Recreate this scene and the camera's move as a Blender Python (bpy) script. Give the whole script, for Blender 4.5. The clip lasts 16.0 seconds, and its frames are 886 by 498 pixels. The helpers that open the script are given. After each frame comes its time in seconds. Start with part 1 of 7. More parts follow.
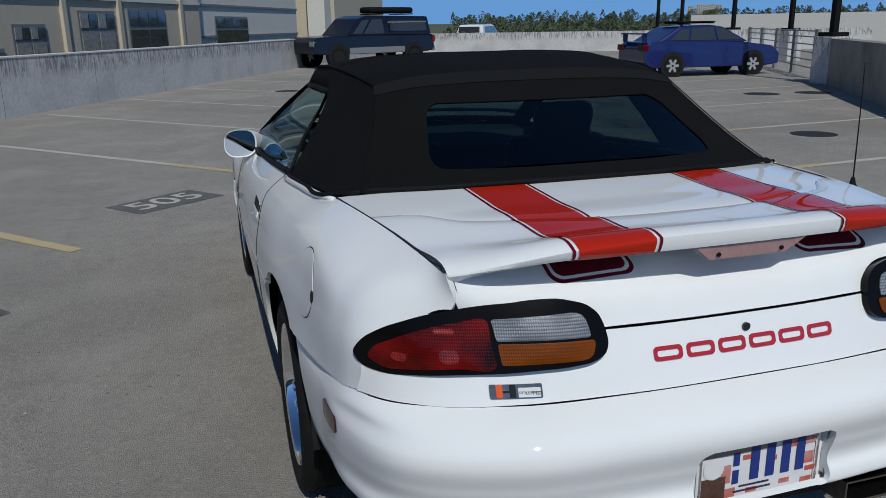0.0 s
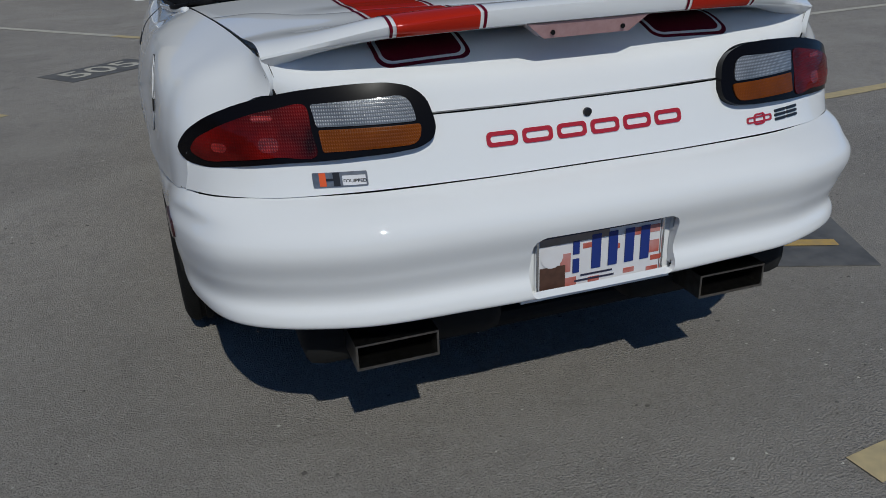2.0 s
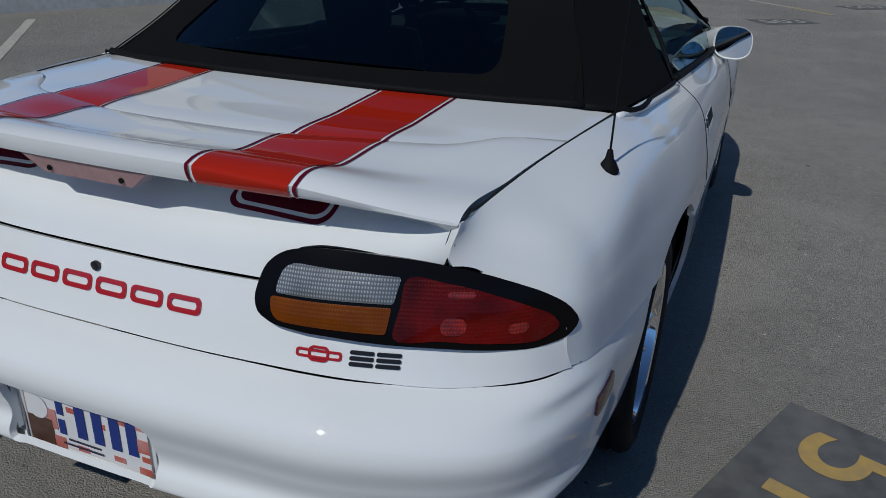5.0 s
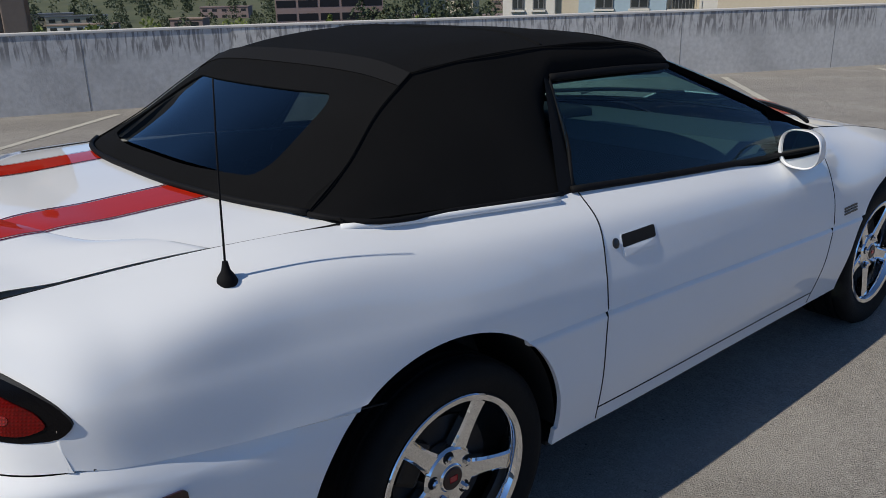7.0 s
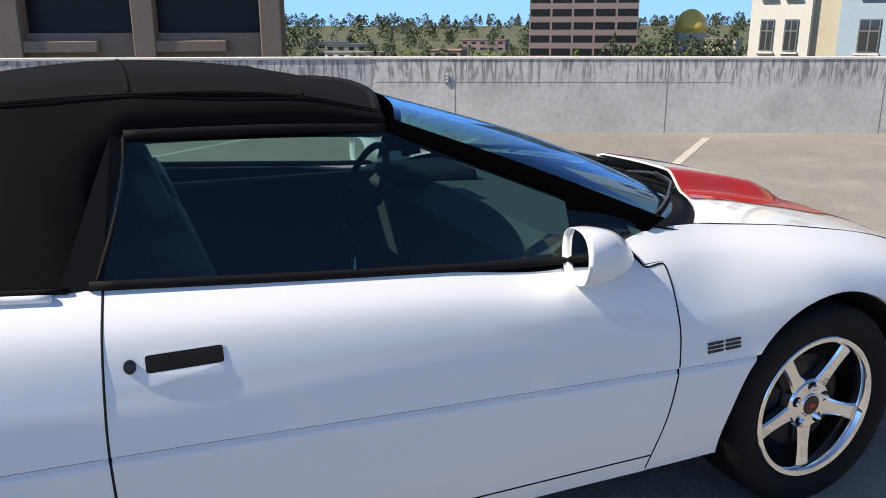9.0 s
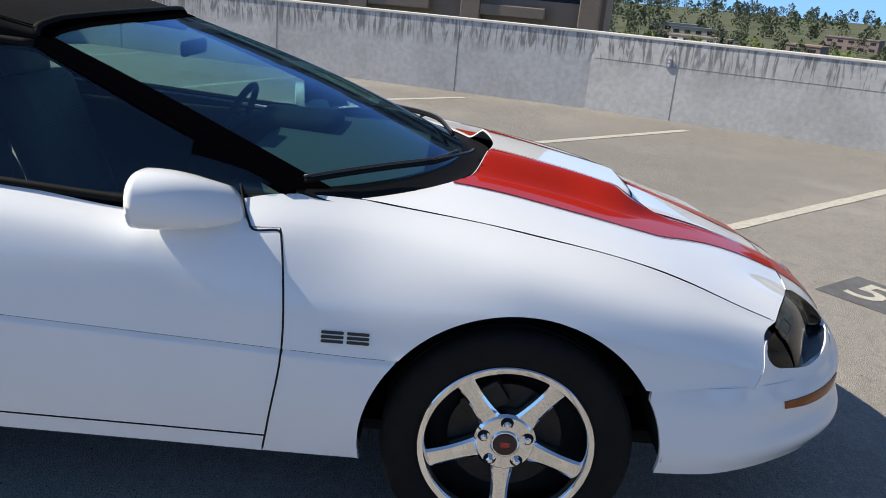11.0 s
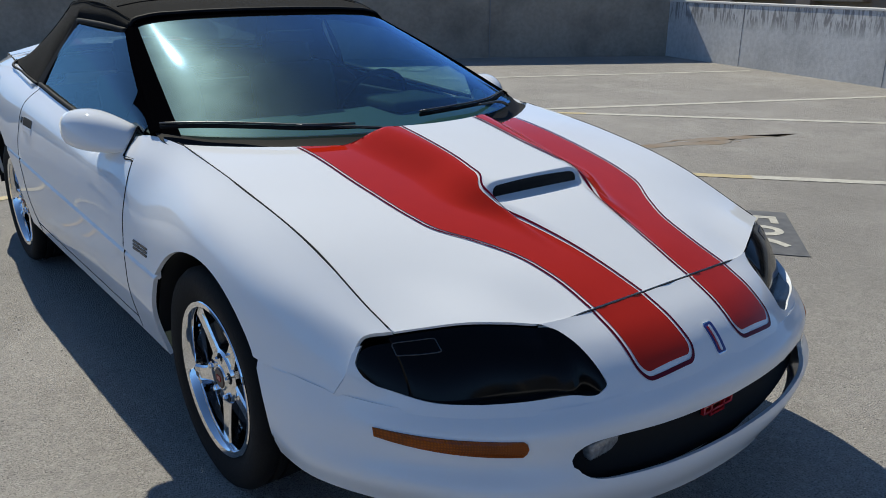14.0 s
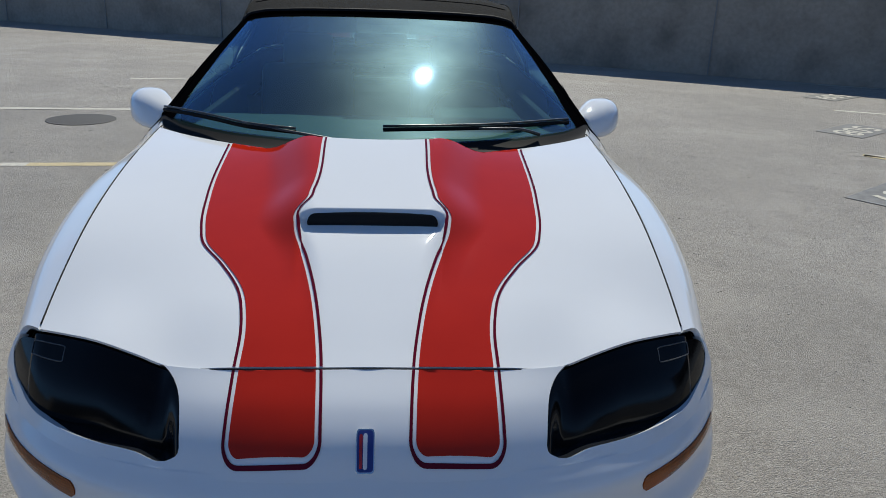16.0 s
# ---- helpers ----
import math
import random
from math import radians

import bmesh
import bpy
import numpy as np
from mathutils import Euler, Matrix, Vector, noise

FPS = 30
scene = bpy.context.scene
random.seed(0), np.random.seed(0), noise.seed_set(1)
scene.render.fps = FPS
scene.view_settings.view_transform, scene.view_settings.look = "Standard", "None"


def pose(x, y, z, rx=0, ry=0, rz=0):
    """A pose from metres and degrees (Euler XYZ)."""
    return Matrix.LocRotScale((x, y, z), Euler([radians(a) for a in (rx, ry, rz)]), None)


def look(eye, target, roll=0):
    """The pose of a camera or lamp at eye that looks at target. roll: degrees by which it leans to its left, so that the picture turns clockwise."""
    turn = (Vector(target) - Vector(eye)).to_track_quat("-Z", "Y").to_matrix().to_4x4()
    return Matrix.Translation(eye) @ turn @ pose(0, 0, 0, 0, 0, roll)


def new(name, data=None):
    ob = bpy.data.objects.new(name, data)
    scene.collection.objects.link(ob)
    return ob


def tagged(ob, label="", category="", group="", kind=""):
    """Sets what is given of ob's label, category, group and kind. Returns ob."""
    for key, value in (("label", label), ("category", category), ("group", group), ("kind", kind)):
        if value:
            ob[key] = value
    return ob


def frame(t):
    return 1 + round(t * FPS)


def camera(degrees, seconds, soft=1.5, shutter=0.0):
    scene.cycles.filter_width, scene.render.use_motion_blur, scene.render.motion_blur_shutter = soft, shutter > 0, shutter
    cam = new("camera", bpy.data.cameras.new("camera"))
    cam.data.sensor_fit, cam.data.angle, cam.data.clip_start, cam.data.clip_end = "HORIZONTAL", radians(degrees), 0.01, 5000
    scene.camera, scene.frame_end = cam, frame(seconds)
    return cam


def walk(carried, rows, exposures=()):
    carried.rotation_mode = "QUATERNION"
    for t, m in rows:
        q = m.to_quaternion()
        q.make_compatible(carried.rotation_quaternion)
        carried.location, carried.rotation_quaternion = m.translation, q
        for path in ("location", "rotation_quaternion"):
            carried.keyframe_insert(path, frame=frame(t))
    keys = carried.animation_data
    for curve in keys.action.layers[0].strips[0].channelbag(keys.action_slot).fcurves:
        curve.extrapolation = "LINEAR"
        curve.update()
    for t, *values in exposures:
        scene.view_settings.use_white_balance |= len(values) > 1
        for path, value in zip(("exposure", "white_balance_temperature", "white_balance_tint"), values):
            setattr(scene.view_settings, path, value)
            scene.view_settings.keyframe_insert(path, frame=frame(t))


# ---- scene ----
cam = camera(58.4, 16.0, 0.8)
PATH = [
    (0, (-1.149, -3.738, 1.501), (-0.571, -1.902, 0.957), -0.9),
    (0.5, (-1.054, -3.824, 1.452), (-0.494, -2.011, 0.821), -0.4),
    (1, (-0.926, -3.818, 1.219), (-0.388, -1.997, 0.591), 0.6),
    (1.5, (-0.895, -3.803, 1.083), (-0.307, -2.014, 0.407), -2.0),
    (2, (-0.836, -3.856, 1.276), (-0.266, -2.119, 0.464), -2.3),
    (2.5, (-0.667, -3.954, 1.476), (-0.222, -2.189, 0.649), -0.4),
    (3, (-0.458, -3.894, 1.459), (-0.119, -2.09, 0.666), -0.4),
    (3.5, (-0.114, -3.734, 1.443), (0.115, -1.923, 0.626), 2.6),
    (4, (0.26, -3.655, 1.412), (0.14, -1.839, 0.583), 2.3),
    (4.5, (0.688, -3.536, 1.427), (0.275, -1.761, 0.605), 2.0),
    (5, (1.083, -3.337, 1.468), (0.401, -1.637, 0.665), 1.6),
    (5.2, (1.236, -3.287, 1.464), (0.439, -1.604, 0.734), 1.5),
    (7.3, (2.308, -2.159, 1.521), (0.802, -1.008, 0.883), 0.7),
    (7.5, (2.368, -1.975, 1.509), (0.841, -0.856, 0.864), 2.3),
    (8, (2.474, -1.539, 1.498), (0.88, -0.489, 0.9), 0.0),
    (8.5, (2.562, -1.14, 1.52), (0.862, -0.231, 0.989), 0.2),
    (9, (2.524, -0.692, 1.493), (0.75, 0.057, 0.953), -0.1),
    (9.5, (2.608, -0.209, 1.481), (0.866, 0.575, 0.888), 0.5),
    (10, (2.722, 0.184, 1.479), (0.879, 0.674, 0.878), -2.0),
    (10.2, (2.771, 0.362, 1.465), (0.903, 0.756, 0.87), -0.9),
    (12.3, (2.439, 2.14, 1.505), (0.762, 1.338, 0.768), 1.3),
    (12.5, (2.368, 2.315, 1.481), (0.747, 1.401, 0.747), -0.7),
    (13, (2.106, 2.687, 1.486), (0.549, 1.681, 0.735), 1.9),
    (13.5, (1.921, 3.091, 1.497), (0.465, 1.888, 0.841), 1.5),
    (14, (1.645, 3.314, 1.448), (0.475, 1.826, 0.803), 0.2),
    (14.5, (1.256, 3.45, 1.45), (0.361, 1.78, 0.808), -0.1),
    (15, (0.832, 3.603, 1.465), (0.182, 1.835, 0.793), -0.7),
    (15.5, (0.414, 3.579, 1.472), (-0.04, 1.792, 0.695), 4.2),
    (16, (-0.038, 3.635, 1.467), (-0.178, 1.748, 0.821), 2.0),
]
walk(cam, [(t, look(eye, target, roll)) for t, eye, target, roll in PATH],
     [(0, -0.25, 6300, 4), (1, -0.36, 6300, 4), (1.5, -0.43, 6300, 4), (2, -0.57, 6300, 4), (3.5, -0.38, 6250, 4), (4.2, -0.53, 6200, 4), (4.7, -0.66, 6200, 4), (5.2, -0.52, 6200, 4), (7.3, 0.25, 7000, 8), (8.5, 0.93, 7500, 9), (9.5, 1.0, 7500, 9), (10, 0.95, 7400, 8), (12.3, 0.72, 7150, 6), (13, 0.64, 7000, 5), (13.5, 0.46, 6850, 4), (14.5, 0.52, 6700, 3), (15, 0.57, 6600, 3), (15.5, 0.54, 6600, 3), (16, 0.38, 6600, 3)])

# ---------------------------------------------------------------- light
SUN_EL, SUN_AZ = 45.8, 187.2            # degrees; azimuth clockwise from +y
world = bpy.data.worlds.new("sky")
scene.world = world
world.use_nodes = True
wn = world.node_tree.nodes
wl = world.node_tree.links
sky = wn.new("ShaderNodeTexSky")
sky.sky_type, sky.sun_disc = "NISHITA", False
sky.sun_elevation, sky.sun_rotation = radians(SUN_EL), radians(SUN_AZ)
sky.altitude, sky.air_density, sky.dust_density, sky.ozone_density = 1600.0, 0.42, 0.0, 2.0
tone = wn.new("ShaderNodeHueSaturation")
tone.inputs["Saturation"].default_value = 1.08
cap = wn.new("ShaderNodeVectorMath")
cap.operation = "MINIMUM"                # a dry, deep blue sky down to the horizon
cap.inputs[1].default_value = (1.25, 2.35, 4.4)
wl.new(sky.outputs[0], cap.inputs[0])
wl.new(cap.outputs[0], tone.inputs["Color"])
wl.new(tone.outputs[0], wn["Background"].inputs[0])
wn["Background"].inputs[1].default_value = 0.17
sun_dir = Vector((math.sin(radians(SUN_AZ)) * math.cos(radians(SUN_EL)),
                  math.cos(radians(SUN_AZ)) * math.cos(radians(SUN_EL)), math.sin(radians(SUN_EL))))
sun = new("sun", bpy.data.lights.new("sun", "SUN"))
sun.data.energy, sun.data.angle, sun.data.color = 3.4, radians(0.53), (1.0, 0.95, 0.88)
sun.matrix_world = look(sun_dir * 50, (0, 0, 0))


# ---------------------------------------------------------------- materials
def mat(name, colour, rough=0.5, metal=0.0, coat=0.0, grain=0.0, grain_scale=40.0, stain=0.0,
        stain_scale=2.0, bump=0.0, bump_scale=80.0, dark=(0.0, 0.0, 0.0), island=0.0, spec=0.5, emit=0.0):
    m = bpy.data.materials.new(name)
    m.use_nodes = True
    n, l = m.node_tree.nodes, m.node_tree.links
    b = n["Principled BSDF"]
    b.inputs["Base Color"].default_value = (*colour, 1)
    b.inputs["Roughness"].default_value = rough
    b.inputs["Metallic"].default_value = metal
    b.inputs["Coat Weight"].default_value = coat
    b.inputs["Coat Roughness"].default_value = 0.03
    b.inputs["Specular IOR Level"].default_value = spec
    if emit:
        b.inputs["Emission Color"].default_value = (*colour, 1)
        b.inputs["Emission Strength"].default_value = emit
    tc = n.new("ShaderNodeTexCoord")
    last = None
    def layer(scale, amount, detail, lo, hi):
        nonlocal last
        t = n.new("ShaderNodeTexNoise")
        t.inputs["Scale"].default_value, t.inputs["Detail"].default_value = scale, detail
        l.new(tc.outputs["Object"], t.inputs["Vector"])
        r = n.new("ShaderNodeMapRange")
        r.inputs[1].default_value, r.inputs[2].default_value = lo, hi
        r.inputs[3].default_value, r.inputs[4].default_value = 0.0, amount
        l.new(t.outputs["Fac"], r.inputs[0])
        mx = n.new("ShaderNodeMix")
        mx.data_type = "RGBA"
        l.new(r.outputs[0], mx.inputs[0])
        if last:
            l.new(last, mx.inputs[6])
        else:
            mx.inputs[6].default_value = (*colour, 1)
        mx.inputs[7].default_value = (*dark, 1)
        last = mx.outputs[2]
    if grain:
        layer(grain_scale, grain, 6.0, 0.35, 0.75)
    if stain:
        layer(stain_scale, stain, 5.0, 0.45, 0.8)
    if island:
        oi = n.new("ShaderNodeObjectInfo")
        hs = n.new("ShaderNodeHueSaturation")
        r = n.new("ShaderNodeMapRange")
        r.inputs[3].default_value, r.inputs[4].default_value = 1 - island, 1 + island
        l.new(oi.outputs["Random"], r.inputs[0])
        l.new(r.outputs[0], hs.inputs["Value"])
        if last:
            l.new(last, hs.inputs["Color"])
        else:
            hs.inputs["Color"].default_value = (*colour, 1)
        last = hs.outputs[0]
    if last:
        l.new(last, b.inputs["Base Color"])
    if bump:
        t = n.new("ShaderNodeTexNoise")
        t.inputs["Scale"].default_value, t.inputs["Detail"].default_value = bump_scale, 8.0
        l.new(tc.outputs["Object"], t.inputs["Vector"])
        bn = n.new("ShaderNodeBump")
        bn.inputs["Strength"].default_value, bn.inputs["Distance"].default_value = bump, 0.01
        l.new(t.outputs["Fac"], bn.inputs["Height"])
        l.new(bn.outputs[0], b.inputs["Normal"])
    return m


def glass_mat(name, tint, face, rough=0.0, haze=0.0, sheen=(0.72, 0.90, 1.0)):
    """Thin glass: clear and tinted head-on, mirror-like at a glancing angle. face: its gloss seen head-on."""
    m = bpy.data.materials.new(name)
    m.use_nodes = True
    n, l = m.node_tree.nodes, m.node_tree.links
    n.remove(n["Principled BSDF"])
    tr, gl, mx, lw, pw, mr = (n.new("ShaderNode" + k) for k in ("BsdfTransparent", "BsdfGlossy", "MixShader", "LayerWeight", "Math", "MapRange"))
    tr.inputs[0].default_value = (*tint, 1)
    gl.inputs["Roughness"].default_value = rough
    gl.inputs[0].default_value = (*sheen, 1)
    lw.inputs[0].default_value = 0.5
    pw.operation, pw.inputs[1].default_value = "POWER", 5.0
    l.new(lw.outputs["Facing"], pw.inputs[0])
    l.new(pw.outputs[0], mr.inputs[0])
    mr.inputs[3].default_value, mr.inputs[4].default_value = face, 1.0
    l.new(mr.outputs[0], mx.inputs[0])
    l.new(tr.outputs[0], mx.inputs[1])
    l.new(gl.outputs[0], mx.inputs[2])
    last = mx.outputs[0]
    # a weak, broad teal gloss laid over the glass as veiling glare
    if haze:
        df, ds, tx, tc, r = (n.new("ShaderNode" + k) for k in ("BsdfGlossy", "MixShader", "TexNoise", "TexCoord", "MapRange"))
        df.inputs[0].default_value = (0.50, 0.78, 0.82, 1)
        df.inputs["Roughness"].default_value = 0.42
        tx.inputs["Scale"].default_value, tx.inputs["Detail"].default_value = 7.0, 6.0
        l.new(tc.outputs["Object"], tx.inputs["Vector"])
        r.inputs[1].default_value, r.inputs[2].default_value, r.inputs[3].default_value, r.inputs[4].default_value = .3, .7, haze * .85, haze * 1.15
        l.new(tx.outputs["Fac"], r.inputs[0])
        l.new(r.outputs[0], ds.inputs[0])
        l.new(last, ds.inputs[1])
        l.new(df.outputs[0], ds.inputs[2])
        last = ds.outputs[0]
    l.new(last, n["Material Output"].inputs[0])
    return m


PAINT = mat("white car paint", (0.78, 0.79, 0.80), 0.5, coat=1.0, grain=0.06, grain_scale=6, dark=(0.6, 0.6, 0.6), spec=0.0)
RED = mat("red stripe vinyl", (0.43, 0.019, 0.007), 0.5, coat=0.6, grain=0.2, grain_scale=9, dark=(0.28, 0.01, 0.006), spec=0.0)
MAROON = mat("maroon pinstripe vinyl", (0.11, 0.004, 0.015), 0.5, coat=0.4, spec=0.0)
BLACK = mat("black plastic trim", (0.007, 0.007, 0.008), 0.7, grain=0.3, grain_scale=120, dark=(0.014, 0.014, 0.014), spec=0.1)
GAP = mat("black underbody", (0.004, 0.004, 0.004), 0.9)
CLOTH = mat("black canvas cloth", (0.0050, 0.0050, 0.0053), 0.95, grain=0.5, grain_scale=900, dark=(0.0102, 0.0102, 0.0105), stain=.3, stain_scale=5,
            bump=0.25, bump_scale=700, spec=0.1)
RUBBER = mat("tyre rubber", (0.0045, 0.0045, 0.0045), 0.8, grain=0.4, grain_scale=30, dark=(0.011, 0.0105, 0.010), bump=0.2, bump_scale=150, spec=.25)
CHROME = mat("polished chrome", (0.80, 0.81, 0.83), 0.04, 1.0)
STEEL = mat("brushed stainless steel", (0.30, 0.29, 0.28), 0.3, 1.0, grain=0.5, grain_scale=60, dark=(0.12, 0.11, 0.10))
BRAKE = mat("cast iron brake disc", (0.035, 0.033, 0.032), 0.5, 0.8, grain=0.5, grain_scale=25, dark=(0.012, 0.011, 0.01))
SMOKE = mat("smoked black acrylic", (0.002, 0.002, 0.0025), 0.12, spec=.16)
LEDGE = mat("glossy black ledge", (0.008, 0.010, 0.014), 0.2, spec=.2)
FRAMEGREY = mat("dark grey moulding", (0.05, 0.05, 0.052), 0.4)
TAILRED = mat("red lamp lens", (0.17, 0.0035, 0.002), 0.25, coat=0.25, spec=0.05, grain=1.0, grain_scale=11, dark=(0.012, 0.0004, 0.0004))
MARKER = mat("dark red marker lens", (0.035, 0.006, 0.007), 0.25, coat=.5, grain=.4, grain_scale=60, dark=(0.012, 0.002, 0.002))
TAILGLOW = mat("bright red lamp reflector", (0.46, 0.016, 0.008), 0.25, coat=0.2, grain=0.9, grain_scale=45, dark=(0.10, 0.002, 0.001))
CAPDARK = mat("dark cap enamel", (0.03, 0.012, 0.012), 0.3)
STEELDARK = mat("black satin steel", (0.03, 0.03, 0.031), 0.4)
TAILBLACK = mat("black lamp surround", (0.004, 0.0035, 0.004), 0.25, coat=0.06, spec=.1)
AMBER = mat("amber lamp lens", (0.45, 0.095, 0.003), 0.2, coat=0.4, spec=0.05, grain=0.6, grain_scale=18, dark=(0.10, 0.022, 0.003))
AMBERREAR = mat("dark amber lamp lens", (0.19, 0.046, 0.002), 0.25, coat=0.2, spec=0.05, grain=0.6, grain_scale=14, dark=(0.085, 0.018, 0.002))
CLEAR = mat("clear ribbed lamp lens", (0.40, 0.42, 0.45), 0.2, coat=1.0, grain=0.6, grain_scale=16, dark=(0.09, 0.10, 0.11))


def ribs(m, depth):
    """Fine moulded squares in a lamp lens."""
    n, l = m.node_tree.nodes, m.node_tree.links
    b = n["Principled BSDF"]
    src = b.inputs["Base Color"].links[0].from_socket
    tc = n.new("ShaderNodeTexCoord")
    hs = []
    for axis in ("X", "Z"):
        w = n.new("ShaderNodeTexWave")
        w.bands_direction = axis
        w.inputs["Scale"].default_value = 66 if axis == "X" else 48
        l.new(tc.outputs["Object"], w.inputs["Vector"])
        hs.append(w.outputs["Fac"])
    mu = n.new("ShaderNodeMath")
    mu.operation = "MULTIPLY"
    l.new(hs[0], mu.inputs[0])
    l.new(hs[1], mu.inputs[1])
    mx = n.new("ShaderNodeMix")
    mx.data_type = "RGBA"
    l.new(mu.outputs[0], mx.inputs[0])
    dk = n.new("ShaderNodeMix")
    dk.data_type = "RGBA"
    dk.inputs[0].default_value = depth
    l.new(src, dk.inputs[6])
    dk.inputs[7].default_value = (0.01, 0.01, 0.011, 1)
    l.new(dk.outputs[2], mx.inputs[6])
    l.new(src, mx.inputs[7])
    l.new(mx.outputs[2], b.inputs["Base Color"])
    bp = n.new("ShaderNodeBump")
    bp.inputs["Strength"].default_value, bp.inputs["Distance"].default_value = 0.4, 0.002
    l.new(mu.outputs[0], bp.inputs["Height"])
    l.new(bp.outputs[0], b.inputs["Normal"])


ribs(CLEAR, 0.7)
ribs(AMBER, 0.45)
ribs(TAILRED, 0.2)
ribs(TAILGLOW, 0.6)
ribs(AMBERREAR, 0.15)
FOG = mat("dim clear lamp lens", (0.30, 0.30, 0.30), 0.2, coat=1.0, grain=0.6, grain_scale=90, dark=(0.04, 0.04, 0.04))
GLASS = glass_mat("tinted window glass", (0.50, 0.66, 0.64), .055)
# teal glare, and blue put into the reflections for a deep sky
WSGLASS = glass_mat("windscreen glass", (0.46, 0.74, 0.74), .07, 0.05, 0.028, (0.36, 0.62, 1.0))
GLASSREAR = glass_mat("dark rear glass", (0.16, 0.20, 0.21), .05)
# blue-grey of the shade in the body-side crease
CREASESHADE = mat("dark seam sealer", (0.07, 0.10, 0.16), 0.6)
MIRROR = mat("mirror glass", (0.75, 0.78, 0.80), 0.02, 1.0)
LEATHER = mat("dark grey leather", (0.026, 0.027, 0.029), 0.5, grain=0.4, grain_scale=60, dark=(0.015, 0.015, 0.016), bump=0.2, bump_scale=200)
# lighter copy of the dashboard vinyl, with sun through the glass in its colour
DASHTOP = mat("grey dashboard vinyl", (0.075, 0.083, 0.085), 0.75, grain=0.3, grain_scale=80, dark=(0.04, 0.045, 0.045), spec=0.12)
DASH = mat("dark dashboard vinyl", (0.013, 0.014, 0.015), 0.75, grain=0.3, grain_scale=80, dark=(0.006, 0.006, 0.006), spec=0.12)
BADGERED = mat("red badge enamel", (0.40, 0.012, 0.02), 0.25, coat=0.5)
BADGEBLACK = mat("black badge enamel", (0.012, 0.012, 0.014), 0.3)
BADGEORANGE = mat("orange badge enamel", (0.70, 0.10, 0.02), 0.3)
BLUE = mat("blue ink", (0.015, 0.035, 0.20), 0.4)
PLATEWHITE = mat("white plate enamel", (0.72, 0.72, 0.74), 0.35, grain=0.15, grain_scale=30, dark=(0.5, 0.4, 0.4))


# ---------------------------------------------------------------- building helpers
def mesh_of(name, verts, faces, material, smooth=True):
    me = bpy.data.meshes.new(name)
    me.from_pydata([tuple(map(float, v)) for v in verts], [], [tuple(f) for f in faces])
    me.materials.append(material)
    if smooth:
        me.polygons.foreach_set("use_smooth", [True] * len(me.polygons))
    me.update()
    return me


def put(name, me, parent=None, label="", m=None):
    ob = new(name, me)
    if m is not None:
        me.transform(m)
    if parent is not None:
        ob.parent = parent
    return tagged(ob, label) if label else ob


def part(name, bm, material, parent=None, label="", smooth=False, m=None):
    me = bpy.data.meshes.new(name)
    bm.to_mesh(me)
    bm.free()
    me.materials.append(material)
    if smooth:
        me.polygons.foreach_set("use_smooth", [True] * len(me.polygons))
    return put(name, me, parent, label, m)


def empty(name, label, category, group="", kind="", m=None):
    ob = new(name)
    if m is not None:
        ob.matrix_world = m
    return tagged(ob, label, category, group, kind)


def box(bm, x0, x1, y0, y1, z0, z1, bevel=0.0):
    made = bmesh.ops.create_cube(bm, size=1.0, matrix=Matrix.Translation(((x0 + x1) / 2, (y0 + y1) / 2, (z0 + z1) / 2))
                                 @ Matrix.Diagonal((x1 - x0, y1 - y0, z1 - z0, 1)))
    if bevel:
        edges = list({e for v in made["verts"] for e in v.link_edges})
        bmesh.ops.bevel(bm, geom=edges, offset=bevel, segments=2, affect="EDGES", profile=0.6)
    return bm


def boxed(x0, x1, y0, y1, z0, z1, bevel=0.0):
    return box(bmesh.new(), x0, x1, y0, y1, z0, z1, bevel)


def knots_of(a):
    d = np.linalg.norm(np.diff(a, axis=0), axis=2).mean(axis=1) if a.ndim == 3 else np.linalg.norm(np.diff(a, axis=0), axis=1)
    k = np.concatenate([[0], np.cumsum(d)])
    return k / k[-1]


def hermite(k, p, t):
    """Smooth curve through p (n, ...) at knots k, at the m values t: (m, ...)."""
    t = np.clip(np.asarray(t, float), k[0], k[-1])
    i = np.clip(np.searchsorted(k, t, side="right") - 1, 0, len(k) - 2)
    sl = (p[1:] - p[:-1]) / (k[1:] - k[:-1]).reshape(-1, *[1] * (p.ndim - 1))
    w = (k[1:] - k[:-1])
    m = np.empty_like(p)
    m[0], m[-1] = sl[0], sl[-1]
    if len(k) > 2:
        w0 = w[:-1].reshape(-1, *[1] * (p.ndim - 1))
        w1 = w[1:].reshape(-1, *[1] * (p.ndim - 1))
        m[1:-1] = (sl[:-1] * w1 + sl[1:] * w0) / (w0 + w1)
    h = k[i + 1] - k[i]
    s = (t - k[i]) / h
    sh = (-1,) + (1,) * (p.ndim - 1)
    s, h = s.reshape(sh), h.reshape(sh)
    return (p[i] * (2 * s**3 - 3 * s**2 + 1) + m[i] * h * (s**3 - 2 * s**2 + s)
            + p[i + 1] * (-2 * s**3 + 3 * s**2) + m[i + 1] * h * (s**3 - s**2))


def curve(points, t):
    """Value of a smooth curve given as (place, value...) rows, at t."""
    a = np.array(points, float)
    a = a[np.argsort(a[:, 0])]
    r = hermite(a[:, 0], a[:, 1:], np.atleast_1d(np.asarray(t, float)))
    return r[:, 0] if r.shape[1] == 1 else r


